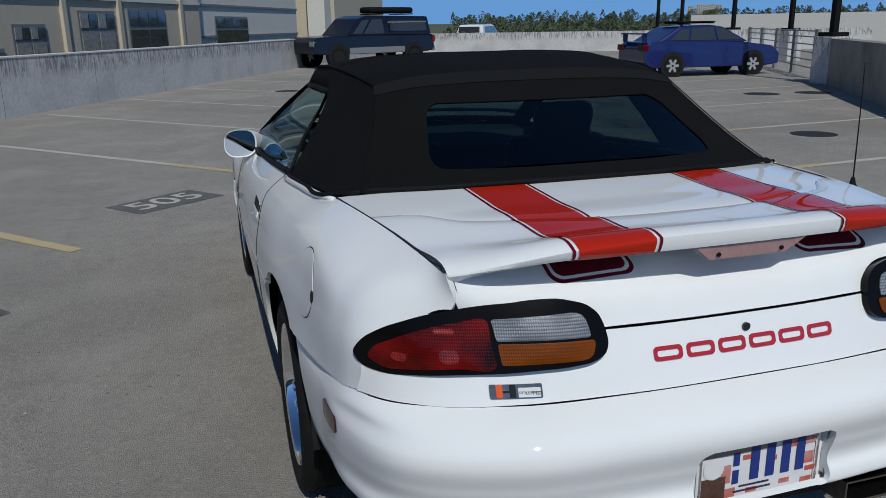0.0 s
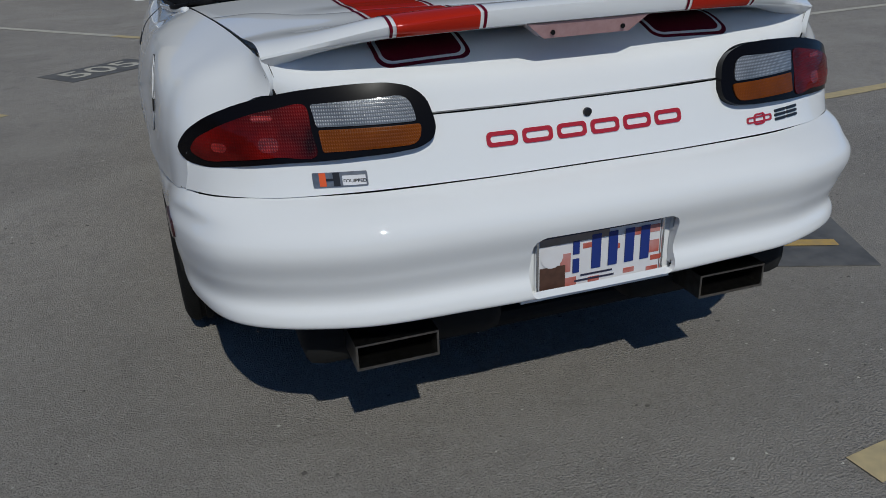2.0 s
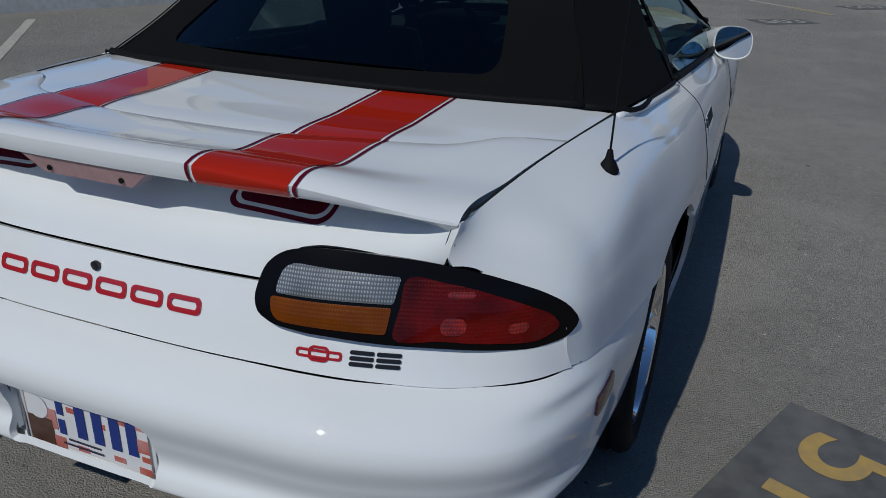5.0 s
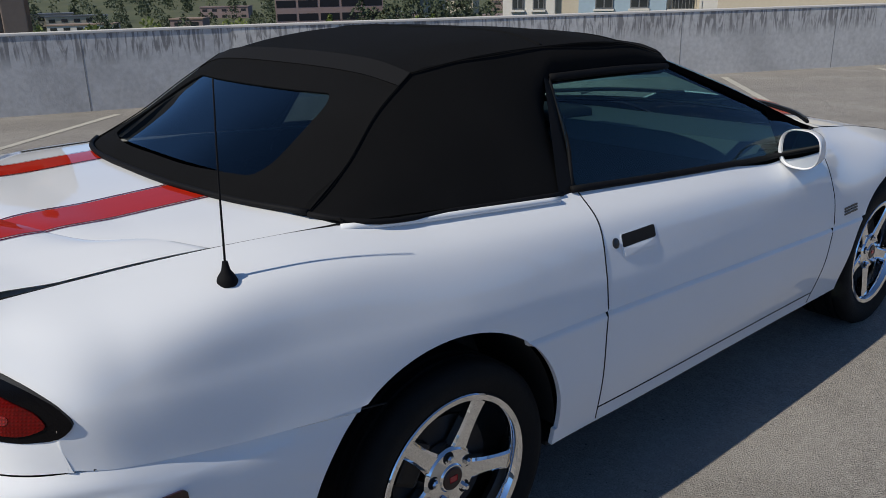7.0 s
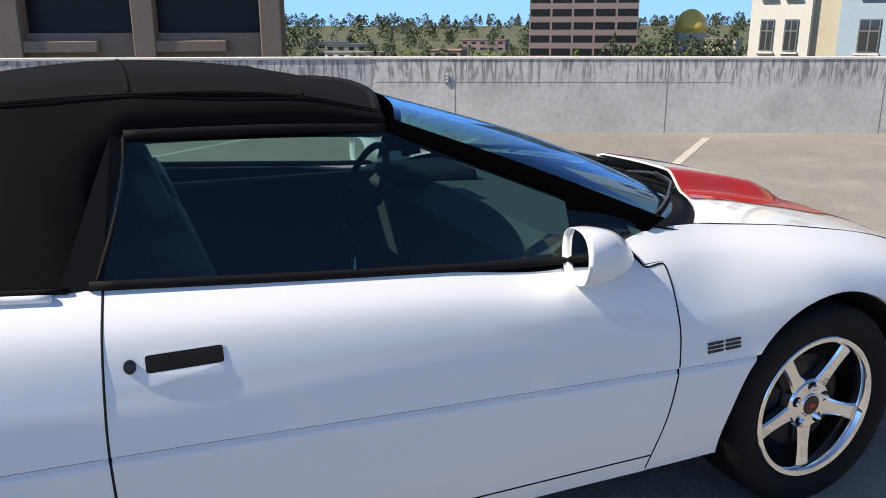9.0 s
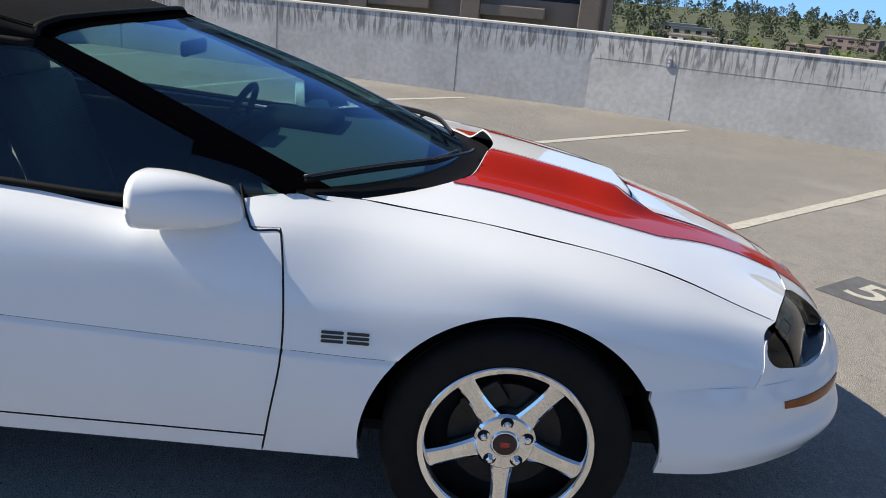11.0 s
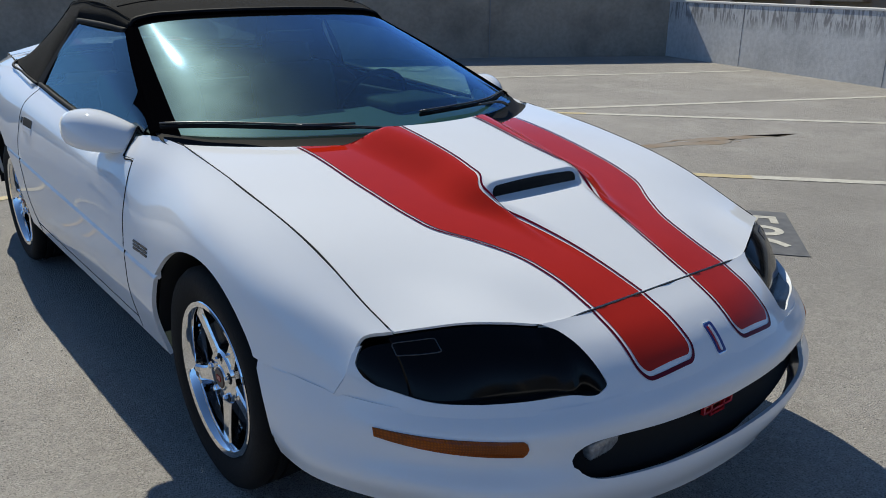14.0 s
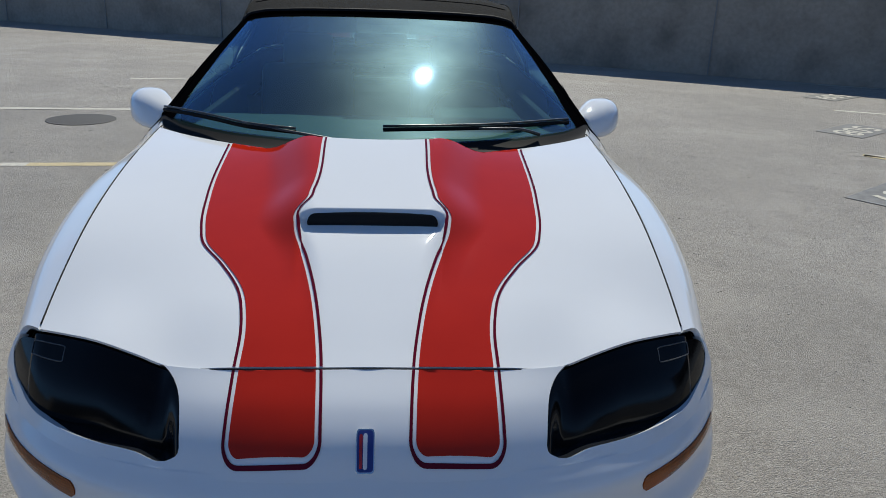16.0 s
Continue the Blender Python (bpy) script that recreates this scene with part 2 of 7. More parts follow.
class Surf:
    """A skin through rails: each rail a row of stations (x, y, z)."""
    def __init__(self, rails, mirror=False, inside=(0, 0, 0.4)):
        a = np.array(rails, float)
        if mirror:
            b = a[:, ::-1].copy()
            b[:, :, 0] *= -1
            a = np.concatenate([b[:, :-1], a], axis=1)
        self.a = a
        self.ku, self.kv = knots_of(a.transpose(1, 0, 2)), knots_of(a)
        self.sign = 1.0
        p, n = self.at(np.array([0.37]), np.array([0.5])), self.normal(np.array([0.37]), np.array([0.5]))
        c = np.array(inside, float)
        c[1] = p[0, 1] * 0.8
        if np.dot(n[0], p[0] - c) < 0:
            self.sign = -1.0

    def at(self, u, v):
        u, v = np.asarray(u, float).ravel(), np.asarray(v, float).ravel()
        rows = hermite(self.ku, self.a.transpose(1, 0, 2), u)          # (n, rails, 3)
        k, p = self.kv, rows.transpose(1, 0, 2)                        # (rails, n, 3)
        v = np.clip(v, 0, 1)
        i = np.clip(np.searchsorted(k, v, side="right") - 1, 0, len(k) - 2)
        sl = (p[1:] - p[:-1]) / (k[1:] - k[:-1])[:, None, None]
        w = k[1:] - k[:-1]
        m = np.empty_like(p)
        m[0], m[-1] = sl[0], sl[-1]
        if len(k) > 2:
            w0, w1 = w[:-1, None, None], w[1:, None, None]
            m[1:-1] = (sl[:-1] * w1 + sl[1:] * w0) / (w0 + w1)
        j = np.arange(len(v))
        h = (k[i + 1] - k[i])[:, None]
        s = ((v - k[i])[:, None]) / h
        return (p[i, j] * (2 * s**3 - 3 * s**2 + 1) + m[i, j] * h * (s**3 - 2 * s**2 + s)
                + p[i + 1, j] * (-2 * s**3 + 3 * s**2) + m[i + 1, j] * h * (s**3 - s**2))

    def normal(self, u, v):
        e = 1e-3
        u, v = np.clip(np.asarray(u, float), e, 1 - e), np.clip(np.asarray(v, float), e, 1 - e)
        n = np.cross(self.at(u + e, v) - self.at(u - e, v), self.at(u, v + e) - self.at(u, v - e))
        return n / np.maximum(np.linalg.norm(n, axis=1, keepdims=True), 1e-9) * self.sign

    def find(self, a, b, axes, near=None):
        """(u, v) of the skin's points with the two given coordinates."""
        a, b = np.atleast_1d(np.asarray(a, float)), np.atleast_1d(np.asarray(b, float))
        gu, gv = np.meshgrid(np.linspace(0, 1, 90), np.linspace(0, 1, 40))
        g = self.at(gu, gv)[:, axes]
        d = (g[None, :, 0] - a[:, None])**2 + (g[None, :, 1] - b[:, None])**2
        i = d.argmin(axis=1)
        u, v = gu.ravel()[i].copy(), gv.ravel()[i].copy()
        t = np.stack([a, b], 1)
        for _ in range(6):
            e = 1e-4
            p0 = self.at(u, v)[:, axes]
            pu = (self.at(u + e, v)[:, axes] - self.at(u - e, v)[:, axes]) / (np.clip(u + e, 0, 1) - np.clip(u - e, 0, 1))[:, None]
            pv = (self.at(u, v + e)[:, axes] - self.at(u, v - e)[:, axes]) / (np.clip(v + e, 0, 1) - np.clip(v - e, 0, 1))[:, None]
            r = t - p0
            det = pu[:, 0] * pv[:, 1] - pu[:, 1] * pv[:, 0]
            det = np.where(np.abs(det) < 1e-6, 1e-6, det)
            u = np.clip(u + np.clip((r[:, 0] * pv[:, 1] - r[:, 1] * pv[:, 0]) / det, -0.05, 0.05), 0, 1)
            v = np.clip(v + np.clip((pu[:, 0] * r[:, 1] - pu[:, 1] * r[:, 0]) / det, -0.05, 0.05), 0, 1)
        return u, v


def val(f, x):
    return f(x) if callable(f) else np.full_like(x, f)


def panel(name, surf, material, parent, label="", u=(0.0, 1.0), v=(0.0, 1.0), n=(40, 20), holes=(), side=1,
          depth=0.014, lift=0.0, gap=0.0018, lines=(), fold=38):
    """A body panel: a stretch of a skin with folded-in edges; holes: functions of places, negative inside."""
    tl = np.linspace(0, 1, n[1] + 1)
    for line in lines:
        k = (line - v[0]) / (v[1] - v[0])
        if 0.03 < k < 0.97:
            tl[1 + int(np.argmin(np.abs(tl[1:-1] - k)))] = k
    tl = np.sort(tl)
    s, t = np.meshgrid(np.linspace(0, 1, n[0] + 1), tl)
    s, t = s.ravel(), t.ravel()
    def uv(s, t):
        vv = val(v[0], s) + (val(v[1], s) - val(v[0], s)) * t
        uu = val(u[0], vv) + (val(u[1], vv) - val(u[0], vv)) * s
        return uu, vv
    cols, rows = n[0] + 1, n[1] + 1
    idx = np.arange(cols * rows).reshape(rows, cols)
    faces = [(idx[j, i], idx[j, i + 1], idx[j + 1, i + 1], idx[j + 1, i]) for j in range(n[1]) for i in range(n[0])]
    for hole in holes:
        f = hole(surf.at(*uv(s, t)))
        edges = {tuple(sorted((q[a], q[(a + 1) % 4]))) for q in faces if len(q) == 4 for a in range(4)}
        edges |= {tuple(sorted((q[a], q[(a + 1) % 3]))) for q in faces if len(q) == 3 for a in range(3)}
        cand = {}
        for a, b in edges:
            if f[a] * f[b] < 0:
                k = f[a] / (f[a] - f[b])
                w = a if k < 0.5 else b
                d = k if k < 0.5 else 1 - k
                if w not in cand or d < cand[w][0]:
                    cand[w] = (d, a, b, k)
        for w, (d, a, b, k) in cand.items():
            sa, ta, sb, tb = s[a], t[a], s[b], t[b]
            cand[w] = (sa + (sb - sa) * k, ta + (tb - ta) * k)
        for w, (x, y) in cand.items():
            s[w], t[w], f[w] = x, y, 0.0
        kept = []
        for q in faces:
            fv = [f[i] for i in q]
            if max(fv) <= 0:
                continue
            if min(fv) >= 0:
                kept.append(q)
                continue
            if len(q) == 4:
                for tri in (((0, 1, 2), (0, 2, 3)) if (fv[0] == 0 and fv[2] == 0) else ((0, 1, 3), (1, 2, 3))):
                    w = [fv[i] for i in tri]
                    if max(w) > 0 and min(w) >= 0:
                        kept.append(tuple(q[i] for i in tri))
        faces = kept
    uu, vv = uv(s, t)
    p, nrm = surf.at(uu, vv), surf.normal(uu, vv)
    if lift:
        p = p + nrm * lift
    cnt = {}
    for q in faces:
        for a in range(len(q)):
            e = (q[a], q[(a + 1) % len(q)])
            cnt[e] = cnt.get(e, 0) + 1
    border = [e for e in cnt if (e[1], e[0]) not in cnt]
    # draw the border in by the width of the shut line
    if gap:
        pull = {}
        for a, b in border:
            d = p[b] - p[a]
            inw = np.cross(nrm[a], d) * surf.sign
            # faces wind with u then v
            ln = np.linalg.norm(inw)
            if ln > 1e-9:
                for w in (a, b):
                    pull.setdefault(w, []).append(inw / ln)
        for w, ds in pull.items():
            p[w] = p[w] + gap * np.mean(ds, axis=0)
    verts = [tuple(x) for x in p]
    fl = []
    if depth:
        remap = {}
        for a, b in border:
            for w in (a, b):
                if w not in remap:
                    remap[w] = len(verts)
                    verts.append(tuple(p[w]))
                    verts.append(tuple(p[w] - nrm[w] * depth))
            fl.append((remap[b], remap[a], remap[a] + 1, remap[b] + 1))
    faces = [tuple(q) for q in faces] + fl
    if surf.sign < 0:
        faces = [q[::-1] for q in faces]
    if side < 0:
        verts = [(-x, y, z) for x, y, z in verts]
        faces = [q[::-1] for q in faces]
    me = mesh_of(name, verts, faces, material)
    bm = bmesh.new()
    bm.from_mesh(me)
    bmesh.ops.delete(bm, geom=[w for w in bm.verts if not w.link_faces], context="VERTS")
    bm.to_mesh(me)
    bm.free()
    me.set_sharp_from_angle(angle=radians(fold))
    return put(name, me, parent, label)


def closed(points, m=64, sharp=False):
    a = np.array(points, float)
    if sharp:
        out = []
        for i in range(len(a)):
            b = a[(i + 1) % len(a)]
            for k in range(max(2, m // len(a))):
                out.append(a[i] + (b - a[i]) * k / max(2, m // len(a)))
        return np.array(out)
    w = np.concatenate([a[-3:], a, a[:4]])
    k = np.concatenate([[0], np.cumsum(np.linalg.norm(np.diff(w, axis=0), axis=1))])
    t = np.linspace(k[3], k[3 + len(a)], m, endpoint=False)
    return hermite(k, w, t)


def rounded(x0, x1, z0, z1, r, m=6):
    out = []
    for cx, cz, a0 in ((x1 - r, z1 - r, 0), (x0 + r, z1 - r, 90), (x0 + r, z0 + r, 180), (x1 - r, z0 + r, 270)):
        out += [(cx + r * math.cos(radians(a0 + 90 * i / m)), cz + r * math.sin(radians(a0 + 90 * i / m))) for i in range(m + 1)]
    full = []
    for i, p in enumerate(out):
        full.append(p)
        if i % (m + 1) == m:
            q = out[(i + 1) % len(out)]
            full += [(p[0] + (q[0] - p[0]) * k / 6, p[1] + (q[1] - p[1]) * k / 6) for k in range(1, 6)]
    return np.array(full)


def soft_poly(corners, r, m=5, step=.012):
    """A polygon with straight sides and rounded corners."""
    a = np.array(corners, float)
    out = []
    for i in range(len(a)):
        p, q, n = a[i - 1], a[i], a[(i + 1) % len(a)]
        d0, d1 = (p - q) / np.linalg.norm(p - q), (n - q) / np.linalg.norm(n - q)
        rr = r[i] if isinstance(r, tuple) else r
        s0, s1 = q + d0 * rr, q + d1 * rr
        out += [s0 * (1 - t)**2 + q * 2 * t * (1 - t) + s1 * t * t for t in np.linspace(0, 1, m)]
        nr = r[(i + 1) % len(a)] if isinstance(r, tuple) else r
        e = n - d1 * nr
        k = int(np.linalg.norm(e - s1) / step)
        out += [s1 + (e - s1) * t / (k + 1) for t in range(1, k + 1)]
    return np.array(out)


def patch(name, surf, outline, axes, material, parent, label="", lift=0.003, dome=0.0, skirt=0.006, rings=5, side=1, centre=None):
    """A lens, badge or cover lying on a skin, inside an outline given in two coordinates."""
    o = np.asarray(outline, float)
    c = o.mean(axis=0) if centre is None else np.array(centre, float)
    pts = [c[None]] + [c + (o - c) * r / rings for r in range(1, rings + 1)]
    flat = np.concatenate(pts)
    u, v = surf.find(flat[:, 0], flat[:, 1], list(axes))
    p, nrm = surf.at(u, v), surf.normal(u, v)
    rr = np.concatenate([[0.0]] + [np.full(len(o), r / rings) for r in range(1, rings + 1)])
    p = p + nrm * (lift + dome * (1 - rr**2))[:, None]
    base = len(p)
    sk = p[-len(o):] - nrm[-len(o):] * (lift + skirt)
    verts = np.concatenate([p, p[-len(o):], sk])
    m = len(o)
    faces = [(0, 1 + i, 1 + (i + 1) % m) for i in range(m)]
    for r in range(rings - 1):
        a, b = 1 + r * m, 1 + (r + 1) * m
        faces += [(a + i, b + i, b + (i + 1) % m, a + (i + 1) % m) for i in range(m)]
    faces += [(base + i, base + m + i, base + m + (i + 1) % m, base + (i + 1) % m) for i in range(m)]
    f0 = faces[0]
    nn = np.cross(verts[f0[1]] - verts[f0[0]], verts[f0[2]] - verts[f0[0]])
    if np.dot(nn, nrm[0]) < 0:
        faces = [q[::-1] for q in faces]
    if side < 0:
        verts = verts * np.array([-1, 1, 1])
        faces = [q[::-1] for q in faces]
    return put(name, mesh_of(name, verts, faces, material), parent, label)


def strip(name, fn, s_rows, inner, outer, material, parent, label="", lift=0.0012, side=1, across=10, edge=0.003):
    """A stripe laid on a skin. fn(a, b) -> places and normals; s_rows: b values; inner, outer: a at each b."""
    n = len(s_rows)
    k = np.linspace(0, 1, across + 1)
    a = np.asarray(inner)[:, None] + (np.asarray(outer) - np.asarray(inner))[:, None] * k[None]
    b = np.repeat(np.asarray(s_rows)[:, None], across + 1, axis=1)
    p, nrm = fn(a.ravel(), b.ravel())
    p = p + nrm * lift
    w = across + 1
    faces = [(j * w + i, j * w + i + 1, (j + 1) * w + i + 1, (j + 1) * w + i) for j in range(n - 1) for i in range(across)]
    q = faces[0]
    if np.dot(np.cross(p[q[1]] - p[q[0]], p[q[3]] - p[q[0]]), nrm[0]) < 0:
        faces = [f[::-1] for f in faces]
    if side < 0:
        p = p * np.array([-1, 1, 1])
        faces = [f[::-1] for f in faces]
    return put(name, mesh_of(name, p, faces, material), parent, label)


def lathe(profile, n=64, axis="x", closed_loop=False):
    """Turn (radius, along) rows round the x axis."""
    verts, faces = [], []
    m = len(profile)
    for i in range(n):
        a = 2 * math.pi * i / n
        verts += [(d, r * math.cos(a), r * math.sin(a)) for r, d in profile]
    for i in range(n):
        j = (i + 1) % n
        for k in range(m if closed_loop else m - 1):
            l = (k + 1) % m
            faces.append((i * m + k, j * m + k, j * m + l, i * m + l))
    return verts, faces


def turned(name, profile, material, parent, label="", n=64, m=None, closed_loop=False):
    v, f = lathe(profile, n, closed_loop=closed_loop)
    bm = bmesh.new()
    vs = [bm.verts.new(x) for x in v]
    for q in f:
        try:
            bm.faces.new([vs[i] for i in q])
        except ValueError:
            pass
    bmesh.ops.remove_doubles(bm, verts=bm.verts, dist=1e-6)
    bmesh.ops.recalc_face_normals(bm, faces=bm.faces)
    me = bpy.data.meshes.new(name)
    bm.to_mesh(me)
    bm.free()
    me.materials.append(material)
    me.polygons.foreach_set("use_smooth", [True] * len(me.polygons))
    me.set_sharp_from_angle(angle=radians(35))
    return put(name, me, parent, label, m)


def tube(name, points, radius, material, parent=None, label="", sides=8, taper=1.0):
    """A round bar along a smooth line."""
    a = np.array(points, float)
    k = np.concatenate([[0], np.cumsum(np.linalg.norm(np.diff(a, axis=0), axis=1))])
    t = np.linspace(0, k[-1], max(2, 6 * (len(a) - 1) + 1)) if len(a) > 2 else k
    p = hermite(k, a, t)
    verts, faces = [], []
    for i in range(len(p)):
        d = Vector(p[min(i + 1, len(p) - 1)] - p[max(i - 1, 0)]).normalized()
        q = d.to_track_quat("Z", "Y")
        r = radius * (1 + (taper - 1) * i / max(1, len(p) - 1))
        for j in range(sides):
            an = 2 * math.pi * j / sides
            verts.append(tuple(Vector(p[i]) + q @ Vector((r * math.cos(an), r * math.sin(an), 0))))
    for i in range(len(p) - 1):
        for j in range(sides):
            faces.append((i * sides + j, i * sides + (j + 1) % sides, (i + 1) * sides + (j + 1) % sides, (i + 1) * sides + j))
    faces.append(tuple(range(sides))[::-1])
    faces.append(tuple(range((len(p) - 1) * sides, len(p) * sides)))
    return put(name, mesh_of(name, verts, faces, material), parent, label)

# ================================================================ the parking deck
def ground_mat(name, base, dark, light, s1, s2, s3):
    """Worn concrete: broad stains, mid blotches and pale grit."""
    m = bpy.data.materials.new(name)
    m.use_nodes = True
    n, l = m.node_tree.nodes, m.node_tree.links
    b = n["Principled BSDF"]
    b.inputs["Roughness"].default_value = 0.8
    b.inputs["Specular IOR Level"].default_value = 0.35
    tc = n.new("ShaderNodeTexCoord")
    last = None
    deep = tuple(c * .55 for c in dark)
    for scale, lo, hi, amt, col, det in ((s1, .42, .75, .55, dark, 6), (s2, .5, .72, .5, dark, 5), (s3 * 1.1, .55, .62, .85, light, 4), (s3 * .5, .60, .68, .6, dark, 3), (s3 * 1.6, .55, .61, .75, deep, 3), (30.0, .55, .63, .40, light, 4), (21.0, .56, .65, .36, dark, 4), (s1 * 2.6, .50, .66, .35, light, 6), (s1 * .25, .45, .62, .45, dark, 4)):
        t = n.new("ShaderNodeTexNoise")
        t.inputs["Scale"].default_value, t.inputs["Detail"].default_value = scale, det
        l.new(tc.outputs["Object"], t.inputs["Vector"])
        r = n.new("ShaderNodeMapRange")
        r.inputs[1].default_value, r.inputs[2].default_value, r.inputs[4].default_value = lo, hi, amt
        l.new(t.outputs["Fac"], r.inputs[0])
        mx = n.new("ShaderNodeMix")
        mx.data_type = "RGBA"
        l.new(r.outputs[0], mx.inputs[0])
        if last:
            l.new(last, mx.inputs[6])
        else:
            mx.inputs[6].default_value = (*base, 1)
        mx.inputs[7].default_value = (*col, 1)
        last = mx.outputs[2]
    l.new(last, b.inputs["Base Color"])
    t = n.new("ShaderNodeTexNoise")
    t.inputs["Scale"].default_value, t.inputs["Detail"].default_value = 170, 8
    l.new(tc.outputs["Object"], t.inputs["Vector"])
    bn = n.new("ShaderNodeBump")
    bn.inputs["Strength"].default_value, bn.inputs["Distance"].default_value = 1.0, 0.011
    l.new(t.outputs["Fac"], bn.inputs["Height"])
    l.new(bn.outputs[0], b.inputs["Normal"])
    return m


def wall_mat(name, base, dark, streak_from, stain=0.4):
    """Cast concrete with blotches, and dark vertical run-off streaks in the upper band."""
    m = mat(name, base, 0.9, grain=0.3, grain_scale=14, stain=stain, stain_scale=1.3, dark=dark, bump=0.25, bump_scale=30)
    n, l = m.node_tree.nodes, m.node_tree.links
    b = n["Principled BSDF"]
    src = b.inputs["Base Color"].links[0].from_socket
    tc = n.new("ShaderNodeTexCoord")
    mp = n.new("ShaderNodeMapping")
    mp.inputs["Scale"].default_value = (13.0, 13.0, 2.2)
    l.new(tc.outputs["Object"], mp.inputs["Vector"])
    t = n.new("ShaderNodeTexNoise")
    t.inputs["Scale"].default_value, t.inputs["Detail"].default_value, t.inputs["Distortion"].default_value = 1.0, 5, 1.2
    l.new(mp.outputs[0], t.inputs["Vector"])
    r = n.new("ShaderNodeMapRange")
    r.inputs[1].default_value, r.inputs[2].default_value = .47, .58
    l.new(t.outputs["Fac"], r.inputs[0])
    sx = n.new("ShaderNodeSeparateXYZ")
    l.new(tc.outputs["Object"], sx.inputs[0])
    h = n.new("ShaderNodeMapRange")
    h.inputs[1].default_value, h.inputs[2].default_value, h.inputs[4].default_value = streak_from, streak_from + .22, .85
    l.new(sx.outputs[2], h.inputs[0])
    mu = n.new("ShaderNodeMath")
    mu.operation = "MULTIPLY"
    l.new(r.outputs[0], mu.inputs[0])
    l.new(h.outputs[0], mu.inputs[1])
    mx = n.new("ShaderNodeMix")
    mx.data_type = "RGBA"
    l.new(mu.outputs[0], mx.inputs[0])
    l.new(src, mx.inputs[6])
    mx.inputs[7].default_value = (*dark, 1)
    l.new(mx.outputs[2], b.inputs["Base Color"])
    return m


CONC = ground_mat("worn deck concrete", (0.350, 0.322, 0.287), (0.218, 0.202, 0.182), (0.44, 0.41, 0.37), 0.55, 6.0, 95.0)
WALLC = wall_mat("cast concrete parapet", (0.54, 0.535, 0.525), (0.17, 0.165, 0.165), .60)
# parapet concrete, blotchier; its base darker and warmer to carry the walls' shade
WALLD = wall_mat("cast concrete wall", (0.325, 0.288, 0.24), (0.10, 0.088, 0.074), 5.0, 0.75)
CAPC = mat("pale concrete coping", (0.62, 0.59, 0.55), 0.9, grain=0.3, grain_scale=10, dark=(0.45, 0.42, 0.38))
LINE = mat("worn pale road paint", (0.56, 0.53, 0.45), 0.8, grain=0.75, grain_scale=26, stain=0.4, stain_scale=3, dark=(0.30, 0.28, 0.25))
YELLOW = mat("worn yellow road paint", (0.50, 0.33, 0.10), 0.8, grain=0.6, grain_scale=22, dark=(0.30, 0.23, 0.14))
YELLOWLINE = mat("worn pale yellow road paint", (0.52, 0.42, 0.23), 0.8, grain=0.6, grain_scale=22, dark=(0.32, 0.27, 0.18))
TARPAINT = mat("worn black road paint", (0.088, 0.087, 0.086), 0.6, grain=0.6, grain_scale=14, stain=0.7, stain_scale=4, dark=(0.19, 0.185, 0.175))
IRON = mat("cast iron drain", (0.03, 0.028, 0.027), 0.7, 0.4, grain=0.5, grain_scale=60, dark=(0.06, 0.05, 0.04))
OIL = mat("oil spot", (0.075, 0.068, 0.06), 0.7, grain=0.6, grain_scale=30, dark=(0.18, 0.17, 0.155))
JOINT = mat("dark wall joint", (0.22, 0.22, 0.22), 0.9)
RUST = mat("rusty stain", (0.22, 0.155, 0.095), 0.85, grain=0.9, grain_scale=5, dark=(0.25, 0.235, 0.215))

AD = Vector((math.cos(radians(64.5)), math.sin(radians(64.5))))       # along the aisle
AN = Vector((-AD.y, AD.x))                                            # towards the parapet
A0 = Vector((-7.4, 5.2))
A0 = A0 + AN * .24
BEND = A0 - AD * 2.6                                                  # the parapet turns a little here
B0 = Vector((-12.0, -6.9))                                            # corner with the tall wall
CD = (BEND - B0).normalized()
CN = Vector((-CD.y, CD.x))
BD = Vector((math.cos(radians(-29)), math.sin(radians(-29))))
edge = [B0 + CN * .3 - BD * .1, B0 + BD * 62, A0 + AD * 40 - AN * 62, A0 + AD * 40 + AN * .3, BEND + AN * .3]
v = [(*p, 0) for p in edge] + [(*p, -.8) for p in edge]
tagged(put("floor", mesh_of("floor", v, [(0, 1, 2, 3, 4), (9, 8, 7, 6, 5)] + [(i, 5 + i, 5 + (i + 1) % 5, (i + 1) % 5) for i in range(5)], CONC, False)),
       "grey worn concrete parking deck", "floor", kind="structure")


def bar(name, a, b, z0, z1, thick, material, parent=None, label="", bevel=0.0):
    a, b = Vector(a), Vector(b)
    d = b - a
    m = Matrix.Translation(((a.x + b.x) / 2, (a.y + b.y) / 2, 0)) @ Matrix.Rotation(math.atan2(d.y, d.x), 4, "Z")
    return part(name, boxed(-d.length / 2, d.length / 2, -thick / 2, thick / 2, z0, z1, bevel), material, parent, label, m=m)


wall_w = empty("wall_west", "grey stained concrete parapet wall", "wall", kind="structure")
for a, b in ((BEND + AN * .12, A0 + AD * 40 + AN * .12), (B0 + CN * .12, BEND + CN * .12 + CD * .02)):
    bar("wall_face", a, b, 0, 1.04, .24, WALLC, wall_w)
    bar("coping", a, b, 1.04, 1.075, .27, CAPC, wall_w, "pale coping", .008)
for k in range(-1, 12):
    p = A0 + AD * (1.65 + 3.05 * k)
    bar("wall_joint", p - AD * .006, p + AD * .006, 0, 1.04, .006, JOINT, wall_w)
for k in range(3):
    p = B0 + CD * (2.3 + 3.05 * k)
    bar("wall_joint", p - CD * .006, p + CD * .006, 0, 1.04, .006, JOINT, wall_w)
